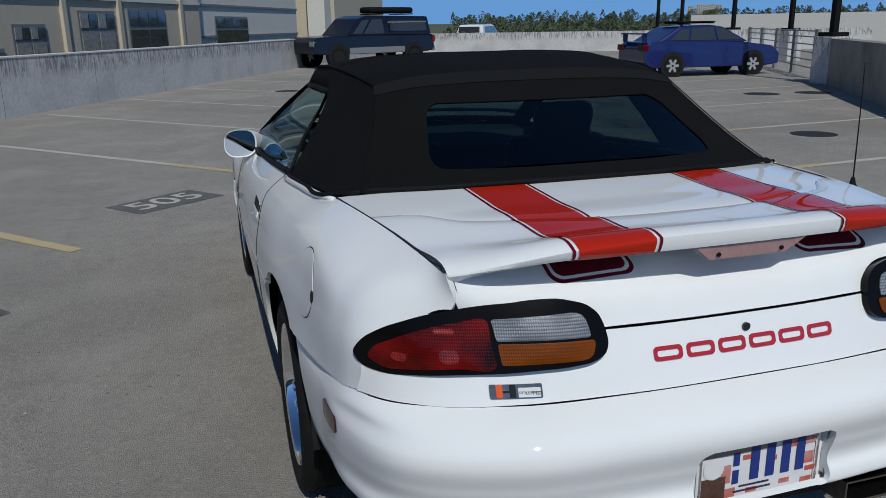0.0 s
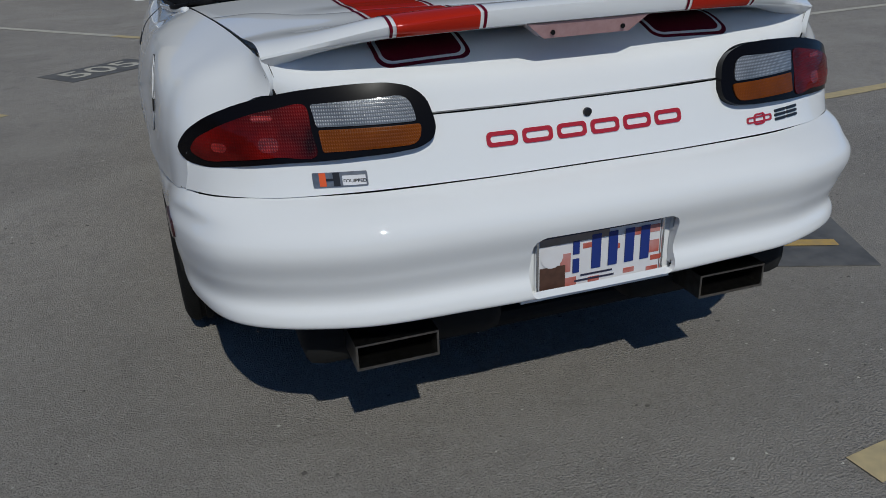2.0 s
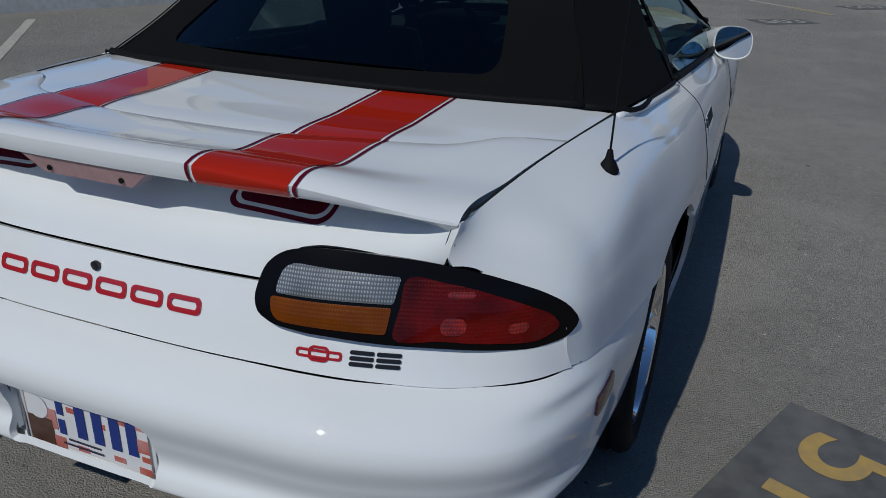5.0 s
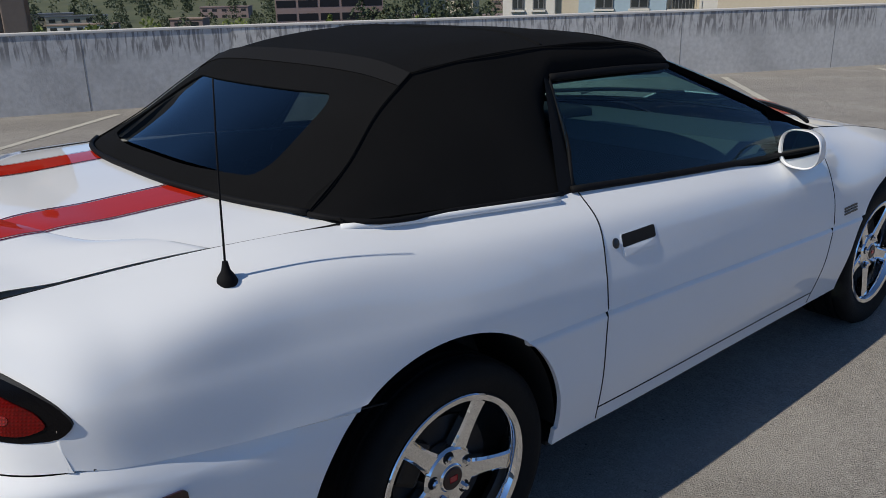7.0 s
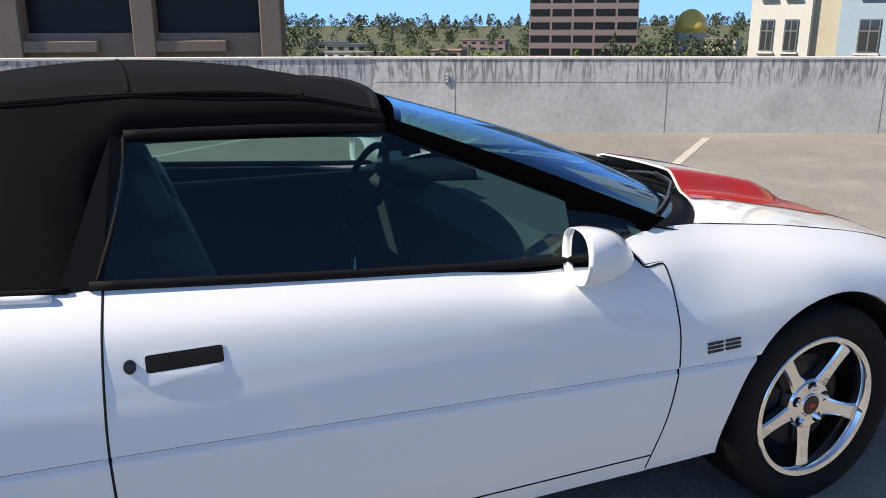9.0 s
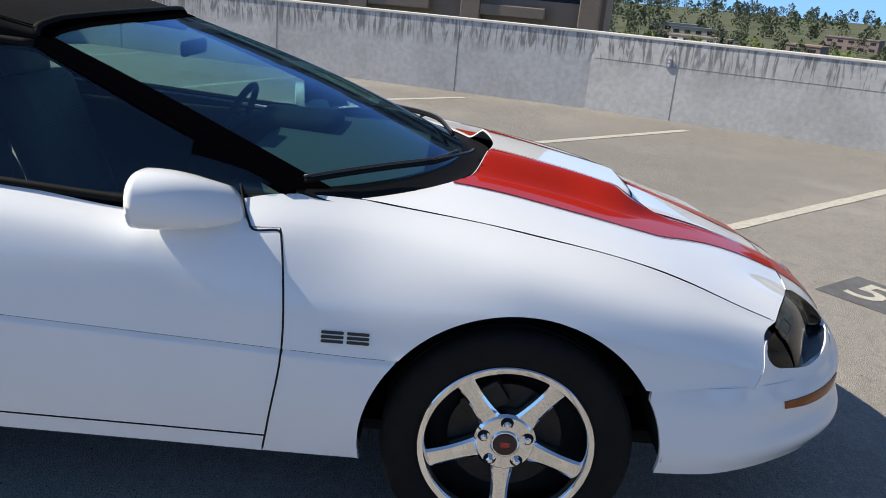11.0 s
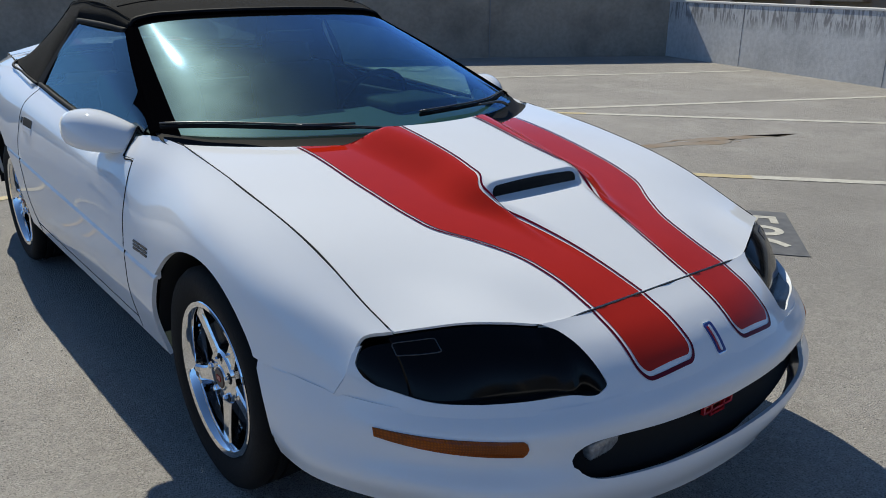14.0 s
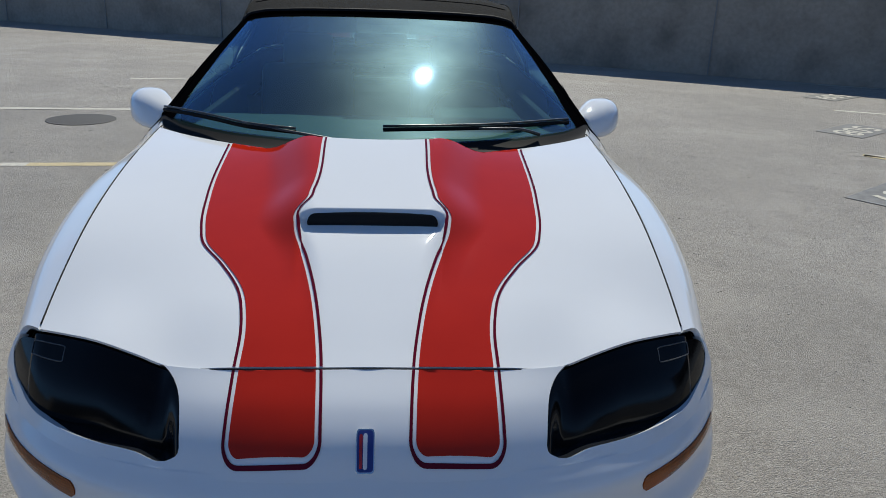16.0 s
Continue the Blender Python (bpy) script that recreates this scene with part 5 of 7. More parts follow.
vE = float(spoil.kv[6])
for sd, _ in SIDES:
    ys = np.linspace(-1.625, -2.06, 26)
    i0, o0 = np.full(26, .235), np.full(26, .425)
    def deck_row(x, y):
        lim = curve([(p[0], p[1]) for p in DECK[0]], np.abs(x)) - .002
        return on(deck)(x, np.minimum(y, lim))
    strip("stripe", deck_row, ys, i0 + E, o0 - E, RED, lid, "red stripe", side=sd, across=8, lift=.0016)
    strip("stripe_edge_line", deck_row, ys, i0, i0 + P, MAROON, lid, "maroon pinstripe", side=sd, across=1, lift=.0016)
    strip("stripe_edge_line", deck_row, ys, o0 - P, o0, MAROON, lid, "maroon pinstripe", side=sd, across=1, lift=.0016)
    vs = np.concatenate([np.linspace(float(spoil.kv[1]), float(spoil.kv[4]), 24), np.linspace(float(spoil.kv[5]), vE, 10)])
    i0, o0 = np.linspace(.228, .232, 34), np.linspace(.43, .425, 34)
    strip("stripe", spoil_fn, vs, i0 + E, o0 - E, RED, spoiler, "red stripe", side=sd, across=8, lift=.0016)
    strip("stripe_edge_line", spoil_fn, vs, i0, i0 + P, MAROON, spoiler, "maroon pinstripe", side=sd, across=1, lift=.0016)
    strip("stripe_edge_line", spoil_fn, vs, o0 - P, o0, MAROON, spoiler, "maroon pinstripe", side=sd, across=1, lift=.0016)
    # the stripe's rounded end under the spoiler
    ou = rounded(.222, .432, -2.252, -2.13, .03)
    patch("stripe_end", deck, ou, (0, 1), MAROON, lid, "maroon stripe end", .0012, 0, .001, 4, sd)
    patch("stripe_end", deck, rounded(.231, .423, -2.243, -2.135, .026), (0, 1), PAINT, lid, "", .0018, 0, .001, 4, sd)
    patch("stripe_end", deck, rounded(.239, .415, -2.235, -2.14, .022), (0, 1), MAROON, lid, "dark red stripe end", .0026, 0, .001, 4, sd)
# high brake lamp under the blade
v = [(-.142, -2.347, 1.033), (.142, -2.347, 1.033), (.10, -2.338, 1.000), (-.10, -2.338, 1.000),
     (-.142, -2.30, 1.033), (.142, -2.30, 1.033), (.10, -2.30, 1.000), (-.10, -2.30, 1.000)]
hb = put("brake_lamp", mesh_of("brake_lamp", v, [(0, 3, 2, 1), (0, 1, 5, 4), (3, 7, 6, 2), (0, 4, 7, 3), (1, 2, 6, 5), (4, 5, 6, 7)],
                               mat("clear pinkish lamp lens", (.42, .26, .26), .2, coat=1, grain=.4, grain_scale=50, dark=(.25, .12, .12)), False), spoiler, "clear pinkish high brake lamp")
for x in (-.082, .082):
    turned("screw", [(.0, 0), (.005, 0), (.005, .004), (0, .004)], BLACK, hb, n=10, m=Matrix.Translation((x, -2.341, 1.012)) @ Matrix.Rotation(radians(-90), 4, "Z"))

# rear lamps
LAMP = [[(.29, -2.288, .972), (.45, -2.276, .972), (.60, -2.238, .968), (.74, -2.172, .95), (.87, -2.05, .92)],
        [(.29, -2.332, .87), (.45, -2.318, .87), (.60, -2.274, .868), (.74, -2.212, .862), (.88, -2.058, .85)],
        [(.29, -2.368, .765), (.45, -2.355, .765), (.60, -2.314, .762), (.74, -2.236, .757), (.888, -2.07, .75)]]
lamp_skin = Surf(LAMP)
away = LAMP_OUT - np.array([.58, .858])
OUT = LAMP_OUT + .006 * away / np.linalg.norm(away, axis=1, keepdims=True)
for sd, _ in SIDES:
    tl = patch("rear_lamp", lamp_skin, OUT, (0, 2), TAILBLACK, car, "rear lamp with red, clear and amber lenses in black surround", .012, .003, .03, 8, sd, centre=(.56, .858))
    clear = soft_poly([(.384, .8575), (.577, .857), (.584, .9005), (.392, .909)], (.008, .005, .006, .03))
    amber = soft_poly([(.381, .814), (.572, .809), (.5755, .8515), (.376, .8525)], (.026, .005, .005, .008))
    red = closed([(.584, .806), (.588, .85), (.594, .899), (.65, .894), (.72, .877), (.775, .852), (.808, .826), (.816, .806), (.80, .794), (.74, .796), (.66, .802)], 70)
    patch("clear_lens", lamp_skin, clear, (0, 2), CLEAR, tl, "clear ribbed lens", .0155, .002, .004, 5, sd)
    patch("amber_lens", lamp_skin, amber, (0, 2), AMBERREAR, tl, "amber lens", .0155, .002, .004, 5, sd)
    patch("red_lens", lamp_skin, red, (0, 2), TAILRED, tl, "red lens", .0155, .002, .004, 7, sd, centre=(.68, .848))
    for x, z, w, h in ((.678, .876, .020, .005), (.672, .826, .019, .014), (.762, .820, .013, .009)):
        patch("lamp_reflector", lamp_skin, rounded(x - w, x + w, z - h, z + h, h * .9), (0, 2), TAILGLOW, tl, "bright red reflector", .0176, 0, .001, 2, sd)
    # side marker in the bumper's flank
    patch("side_marker_lamp", Surf(BUMP), rounded(-2.075, -1.955, .585, .628, .012), (1, 2), MARKER, car, "dark red side marker lamp", .005, .001, .008, 3, sd)

# rear lettering and badges, as plain shapes
turned("boot_lock", [(0, 0), (.0095, 0), (.0095, .006), (.006, .007), (0, .0075)], BADGEBLACK, rear_panel, "black boot lock", 20,
       Matrix.Translation((0, -2.349, .838)) @ Matrix.Rotation(radians(-90), 4, "Z"))


def ring_shape(surf, axes, x0, x1, z0, z1, s, material, parent, name, label="", lift=.003, cut=0.0, side=1, sub=7):
    """A flat rounded frame on a skin."""
    a, b = rounded(x0, x1, z0, z1, min(.010, (z1 - z0) * .35), sub), rounded(x0 + s, x1 - s, z0 + s, z1 - s, min(.006, (z1 - z0) * .2), sub)
    n = len(a)
    flat = np.concatenate([a, b])
    u, v = surf.find(flat[:, 0], flat[:, 1], list(axes))
    p, nr = surf.at(u, v), surf.normal(u, v)
    top, low = p + nr * lift, p - nr * .002
    verts = np.concatenate([top, low])
    faces = []
    for i in range(n):
        j = (i + 1) % n
        faces += [(i, j, n + j, n + i), (2 * n + i, i, j, 2 * n + j)[::-1], (n + i, n + j, 3 * n + j, 3 * n + i)]
    bm = bmesh.new()
    vs = [bm.verts.new(tuple(q * np.array([side, 1, 1]))) for q in verts]
    for f in faces:
        bm.faces.new([vs[i] for i in f])
    bmesh.ops.recalc_face_normals(bm, faces=bm.faces)
    return part(name, bm, material, parent, label)


for k in range(6):
    x0 = -.238 + k * .0808
    ring_shape(rear, (0, 2), x0, x0 + .070, .790, .820, .0085, BADGERED, rear_panel, "letter_shape", "red raised letter-sized shape")
# small outline mark and black twin shapes, and the chrome badge
ring_shape(rear, (0, 2), .425, .505, .757, .772, .004, BADGERED, rear_panel, "badge_mark", "red outline mark")
ring_shape(rear, (0, 2), .447, .483, .752, .778, .004, BADGERED, rear_panel, "badge_mark", "red outline mark")
for x in (.518, .562):
    for z0 in (.752, .7615, .771):
        patch("badge_bar", rear, rounded(x, x + .040, z0, z0 + .0065, .0028), (0, 2), BADGEBLACK, rear_panel, "black raised badge bar", .003, 0, .004, 2)
hb = patch("badge", rear, rounded(-.603, -.495, .742, .771, .003), (0, 2), STEEL, rear_panel, "small metal badge with orange and black blocks", .003, 0, .004, 3)
patch("badge_block", rear, rounded(-.590, -.577, .744, .770, .001), (0, 2), BADGEORANGE, hb, "orange block", .0045, 0, .001, 2)
patch("badge_block", rear, rounded(-.563, -.550, .744, .770, .001), (0, 2), BADGEBLACK, hb, "black block", .0045, 0, .001, 2)
patch("badge_block", rear, rounded(-.577, -.563, .754, .759, .001), (0, 2), BADGEBLACK, hb, "black block", .0045, 0, .001, 2)
patch("badge_block", rear, rounded(-.545, -.499, .7445, .7635, .001), (0, 2), PLATEWHITE, hb, "pale block", .0042, 0, .001, 2)




me = text_mesh("EQUIPPED", .0105)
me.materials.append(BADGEBLACK)
put("badge_word", me, hb, "black small word", Matrix.Translation((-.522, -2.3428, .754)) @ Matrix.Rotation(radians(-16), 4, "Z") @ Matrix.Rotation(radians(86), 4, "X"))

# number plate
plate = part(
    "number_plate", boxed(-.153, .153, -2.436, -2.432, .458, .609, .001), PLATEWHITE, rear_bumper, "number plate with blue bars on a white and red design")
fr_ = bmesh.new()
for x0, x1, z0, z1 in ((-.160, -.154, .459, .610), (.154, .160, .459, .610), (-.160, .160, .4575, .4635)):
    box(fr_, x0, x1, -2.442, -2.430, z0, z1, .002)
part("plate_frame", fr_, CHROME, plate, "chrome plate frame")
PD = mat("dark plate print", (.03, .03, .06), .4)
PB = mat("brown plate print", (.10, .05, .035), .4, grain=.6, grain_scale=60, dark=(.03, .015, .012))
PW = mat("pale brown plate print", (.30, .24, .20), .4, grain=.6, grain_scale=25, dark=(.12, .08, .07))
PR = mat("red plate print", (.45, .09, .06), .4, grain=.5, grain_scale=18, dark=(.6, .5, .5))


def flat(name, x0, x1, z0, z1, material, y=-2.4375, label=""):
    return part(name, boxed(x0, x1, y, y + .0012, z0, z1), material, plate, label)


flat("plate_band", -.15, .15, .592, .608, PD)
flat("plate_print", -.15, .02, .575, .592, PW)
flat("plate_print", .075, .15, .565, .583, PR)
flat("plate_print", .105, .15, .515, .545, PR)
flat("plate_print", .12, .15, .463, .480, PR)
flat("plate_print", -.10, -.075, .505, .55, PR)
flat("plate_print", -.095, -.06, .463, .49, PR)
bm = bmesh.new()
bmesh.ops.create_circle(bm, cap_ends=True, radius=.027, segments=18, matrix=Matrix.Translation((-.121, -2.4383, .548)) @ Matrix.Rotation(radians(90), 4, "X"))
part("plate_print", bm, PLATEWHITE, plate)
flat("plate_print", -.15, -.088, .464, .524, PB, -2.4379)
for x, z in ((-.03, .47), (.02, .54), (.06, .475), (.13, .495), (-.045, .555)):
    flat("plate_print", x, x + .028, z, z + .012, PR, -2.4371)
for k, x in enumerate((-.062, -.012, .030, .072, .112)):
    w = .008 if k == 0 else .0115
    if k == 0:
        flat("plate_bar", x - w, x + w, .545, .577, BLUE, -2.4385)
        flat("plate_bar", x - w, x + w, .500, .534, BLUE, -2.4385)
    else:
        flat("plate_bar", x - w, x + w, .503, .585, BLUE, -2.4385)
flat("plate_bar", -.05, .03, .489, .493, PD, -2.4385)
flat("plate_bar", -.065, .035, .477, .481, PD, -2.4385)

# exhaust tips
for x0 in (-.563, .310):
    bm = bmesh.new()
    x1 = x0 + .190
    vs = []
    for y, g in ((-2.392, 0.0), (-2.18, 0.0)):
        vs.append([bm.verts.new(q) for q in ((x0, y, .335), (x1, y, .335), (x1, y, .398), (x0, y, .398))])
    vi = []
    for y in (-2.392, -2.22):
        vi.append([bm.verts.new(q) for q in ((x0 + .005, y, .342), (x1 - .005, y, .342), (x1 - .005, y, .393), (x0 + .005, y, .393))])
    for i in range(4):
        j = (i + 1) % 4
        bm.faces.new((vs[0][i], vs[0][j], vs[1][j], vs[1][i]))
        bm.faces.new((vi[0][i], vi[1][i], vi[1][j], vi[0][j]))
        bm.faces.new((vs[0][i], vi[0][i], vi[0][j], vs[0][j]))
    bmesh.ops.recalc_face_normals(bm, faces=bm.faces)
    tip = part("exhaust_tip", bm, STEEL, car, "rectangular steel exhaust tip")
    part("exhaust_bore", boxed(x0 + .006, x1 - .006, -2.23, -2.22, .341, .392), GAP, tip)

# ---------------------------------------------------------------- soft top
SEAM = [(.590, -.058, 1.288), (.605, -.25, 1.330), (.600, -.65, 1.347), (.578, -.95, 1.330), (.553, -1.105, 1.307)]
ROOF = [[(0, .020, 1.318), (.3, -.002, 1.315), (.48, -.036, 1.305), SEAM[0]],
        [(0, -.2, 1.360), (.3, -.21, 1.358), (.49, -.235, 1.349), SEAM[1]],
        [(0, -.64, 1.393), (.3, -.65, 1.391), (.49, -.655, 1.376), SEAM[2]],
        [(0, -.95, 1.369), (.3, -.95, 1.367), (.47, -.95, 1.355), SEAM[3]],
        [(0, -1.115, 1.346), (.3, -1.115, 1.341), (.45, -1.11, 1.328), SEAM[4]]]
roof = Surf(ROOF, mirror=True)
DIAG = [SEAM[4], (.585, -1.24, 1.225), (.648, -1.385, 1.12), (.695, -1.525, 1.043)]
REARTOP = [[(0, -1.115, 1.346), (.3, -1.115, 1.341), (.45, -1.11, 1.328), DIAG[0]],
           [(0, -1.295, 1.252), (.3, -1.285, 1.249), (.47, -1.265, 1.24), DIAG[1]],
           [(0, -1.495, 1.148), (.3, -1.48, 1.145), (.52, -1.44, 1.132), DIAG[2]],
           [(0, -1.662, 1.060), (.3, -1.65, 1.059), (.55, -1.59, 1.05), DIAG[3]]]
reartop = Surf(REARTOP, mirror=True)
soft_top = empty("soft_top", "closed black canvas soft top with a glass rear window", "soft top")
soft_top.parent = car


def window_hole(p):
    zc, h = 1.176, .083
    k = (p[:, 2] - zc) / h
    w = .452 - .035 * k
    x, z = np.abs(p[:, 0]) - (w - .04), np.abs(p[:, 2] - zc) - (h - .04)
    return np.hypot(np.maximum(x, 0), np.maximum(z, 0)) + np.minimum(np.maximum(x, z), 0) - .04


panel("canopy", roof, CLOTH, soft_top, n=(50, 40), depth=.012, gap=0)
panel("rear_canopy", reartop, CLOTH, soft_top, n=(110, 60), holes=[window_hole], depth=.006, gap=0)
panel("rear_window", reartop, GLASSREAR, soft_top, "dark glass rear window", v=(.12, .86), u=(.05, .95), n=(50, 14), depth=0, lift=-.004, gap=0)
CLOTHBAND = mat("black cloth seam band", (0.0075, 0.0075, 0.008), 0.85, grain=0.5, grain_scale=700, dark=(0.014, 0.014, 0.015), spec=.15)
panel("canopy_band", reartop, CLOTHBAND, soft_top, "sewn band over the rear roof bow", v=(.0, .11), n=(50, 6), depth=.003, lift=.0035, gap=0)
for k, y in enumerate((-.245, -.64)):
    row = np.array([(x, y, 0) for x in np.linspace(-.58, .58, 25)])
    u, v = roof.find(row[:, 0], row[:, 1], [0, 1])
    tube("roof_bow", [tuple(q) for q in roof.at(u, v) - np.array([0, 0, .0035])], .0075, CLOTH, soft_top)
TOPRAIL = [SEAM[0], SEAM[1], (.604, -.45, 1.341), (.602, -.585, 1.346), SEAM[2], (.5985, -.675, 1.3468), (.596, -.72, 1.346), (.589, -.82, 1.340), SEAM[3], SEAM[4], DIAG[1], DIAG[2], DIAG[3], (.762, -1.487, 1.028)]
BOTRAIL = [(.608, -.036, 1.246), (.624, -.25, 1.262), (.630, -.45, 1.268), (.630, -.585, 1.269), (.631, -.648, 1.266), (.640, -.672, 1.244), (.660, -.71, 1.19), (.735, -.745, 1.07), (.812, -.80, .978),
           (.803, -1.0, .99), (.795, -1.15, 1.003), (.782, -1.30, 1.014), (.772, -1.42, 1.023), (.7635, -1.482, 1.027)]
MIDRAIL = [tuple((np.array(a) + np.array(b)) / 2 + np.array([.010, 0, .004])) for a, b in zip(TOPRAIL, BOTRAIL)]
sidetop = Surf([TOPRAIL, MIDRAIL, BOTRAIL])
for sd, _ in SIDES:
    panel("side_canopy", sidetop, CLOTH, soft_top, n=(90, 16), side=sd, depth=.008, gap=0)
    tube("canopy_seam", [(sd * (x + .003), y, z + .003) for x, y, z in SEAM], .002, CLOTH, soft_top)
    tube("canopy_seam", [(sd * (x + .002), y - .002, z + .003) for x, y, z in DIAG], .002, CLOTH, soft_top)
    tube("canopy_edge", [(sd * x, y, z) for x, y, z in ((.818, -.80, .976), (.806, -1.15, 1.0), (.772, -1.46, 1.026), (.70, -1.53, 1.042))], .007, BLACK, soft_top)
    # white moulding under the soft top
    tube("belt_moulding", [(sd * x, y, z) for x, y, z in ((.832, -.83, .968), (.818, -1.1, .988), (.795, -1.38, 1.008), (.772, -1.49, 1.017))], .009, PAINT, car)
tube("canopy_edge", [(-.70, -1.53, 1.046), (-.55, -1.596, 1.053), (-.3, -1.655, 1.062), (0, -1.667, 1.063), (.3, -1.655, 1.062), (.55, -1.596, 1.053), (.70, -1.53, 1.046)], .008, BLACK, soft_top)

# ---------------------------------------------------------------- glass
WS = [[(0, 1.10, .955), (.3, 1.05, .956), (.55, .925, .958), (.70, .795, .96), (.778, .69, .963)],
      [(0, .60, 1.15), (.3, .565, 1.147), (.5, .475, 1.14), (.63, .37, 1.133), (.69, .30, 1.125)],
      [(0, .040, 1.312), (.3, .016, 1.308), (.48, -.020, 1.297), (.56, -.040, 1.281), (.597, -.046, 1.262)]]
ws = Surf(WS, mirror=True)
panel("windscreen", ws, WSGLASS, car, "raked windscreen reflecting the sky", u=(.035, .965), v=(0, .957), n=(40, 24), depth=0, gap=0)
FRIT = mat("black ceramic glass border", (0.0015, 0.0015, 0.002), 0.6, spec=0.0)
HEAD = [(.604, -.040, 1.252), (.585, -.048, 1.284), (.53, -.036, 1.302), (.40, -.004, 1.314), (.2, .028, 1.321), (0, .040, 1.323)]
HEAD = HEAD + [(-x, y, z) for x, y, z in HEAD[-2::-1]]
tube("header_trim", [(x, y - .006, z - .003) for x, y, z in HEAD], .012, BLACK, car)
tube("header_lip", [(x, y + .008, z - .007) for x, y, z in HEAD], .004, FRIT, car)
for u0, u1 in ((.0, .037), (.963, 1.0)):
    panel("glass_border", ws, FRIT, car, "black border printed on the windscreen", u=(u0, u1), n=(6, 30), depth=0, lift=.0015, gap=0)
panel("glass_border", ws, FRIT, car, "black border printed on the windscreen", v=(.955, 1.0), u=(.037, .963), n=(40, 3), depth=0, lift=.0015, gap=0)
GL_B = [(.797, .60, .935), (.826, .25, .914), (.826, -.1, .934), (.806, -.745, .974)]
GL_T = [(.772, .62, .985), (.690, .27, 1.128), (.617, -.05, 1.246), (.630, -.655, 1.262)]
GL_M = [tuple((np.array(a) + np.array(b)) / 2 + np.array([.012, 0, .004])) for a, b in zip(GL_B, GL_T)]
glass = Surf([GL_T, GL_M, GL_B])
for sd, _ in SIDES:
    panel("side_window", glass, GLASS, doors[sd], "tinted door window", n=(40, 14), side=sd, depth=0, gap=0)
    tube("window_seal", [(sd * x, y, z + .004) for x, y, z in ((.838, .52, .905), (.838, .25, .912), (.836, 0, .927), (.828, -.4, .952), (.815, -.76, .976))], .011, BLACK, doors[sd])
    edge = ws.at(np.ones(15), np.linspace(0, 1, 15))
    edge[:, 0] = np.abs(edge[:, 0])
    low = edge + np.array([.008, -.030, -.011])
    bm = bmesh.new()
    rows = []
    for a, b in zip(edge, low):
        ring = (a + (-.006, .006, .006), a + (.008, -.004, .006), b + (.010, 0, .004), b + (.004, -.008, -.008), a + (-.014, -.02, -.02))
        rows.append([bm.verts.new((sd * q[0], q[1], q[2])) for q in ring])
    for a, b in zip(rows, rows[1:]):
        for i in range(5):
            bm.faces.new((a[i], a[(i + 1) % 5], b[(i + 1) % 5], b[i]))
    bmesh.ops.recalc_face_normals(bm, faces=bm.faces)
    part("screen_pillar", bm, FRIT, car, "black windscreen pillar")
    tube("window_edge", [(sd * x, y, z) for x, y, z in ((.806, -.748, .975), (.745, -.70, 1.09), (.66, -.665, 1.21), (.632, -.66, 1.262))], .006, BLACK, car)
    tube("window_header", [(sd * x, y, z) for x, y, z in ((.590, -.05, 1.245), (.604, -.25, 1.257), (.609, -.45, 1.262), (.609, -.69, 1.262))], .024, BLACK, soft_top)
    tube("roof_rail_seal", [(sd * x, y, z) for x, y, z in ((.612, -.045, 1.246), (.628, -.25, 1.258), (.634, -.45, 1.262), (.634, -.66, 1.263))], .012, BLACK, soft_top)
    v = [(sd * .812, -.735, .972), (sd * .822, -.82, .972), (sd * .640, -.688, 1.266), (sd * .628, -.655, 1.268)]
    put("corner_panel", mesh_of("corner_panel", v, [(0, 1, 2, 3)] if sd > 0 else [(3, 2, 1, 0)], BLACK, False), car, "black panel behind the window")

# cowl and wipers
CW = [[(x, float(hood_rear(x)) + .012, float(hood_z(np.array([x]), hood_rear(np.array([x])))[0]) - (.012 + .048 * (x < .25))) for x in (0, .2, .4, .6, .765)],
      [(0, 1.13, .938), (.3, 1.08, .938), (.55, .955, .94), (.70, .825, .943), (.785, .72, .95)],
      [(0, 1.09, .957), (.3, 1.04, .958), (.55, .915, .96), (.70, .785, .962), (.785, .68, .965)]]
cowl = Surf(CW, mirror=True)
panel("cowl", cowl, BLACK, car, "black plastic cowl panel", n=(50, 8), depth=.01, gap=0)
for pts, blade in ((((.02, 1.14, .955), (.16, 1.125, .975), (.44, 1.01, .998)), ((.26, 1.085, .985), (.42, 1.02, .988), (.55, .915, .992), (.68, .80, .992), (.772, .70, .985))),
                   (((-.56, .93, .965), (-.50, .96, .985), (-.34, 1.01, .995)), ((-.02, 1.065, .995), (-.36, .99, .995), (-.70, .745, .98)))):
    w = tube("wiper_arm", pts, .0065, STEELDARK, car, "black wiper arm", taper=.6)
    tube("wiper_blade", blade, .007, BLACK, w, "black wiper blade")
    tube("wiper_spine", [(x, y - .004, z + .011) for x, y, z in blade], .004, STEELDARK, w)

# door mirrors: a shell drawn from the open rear rim to the foot on the door
def bent(a, c, b, t):
    return (1 - t)**2 * a + 2 * t * (1 - t) * c + t * t * b


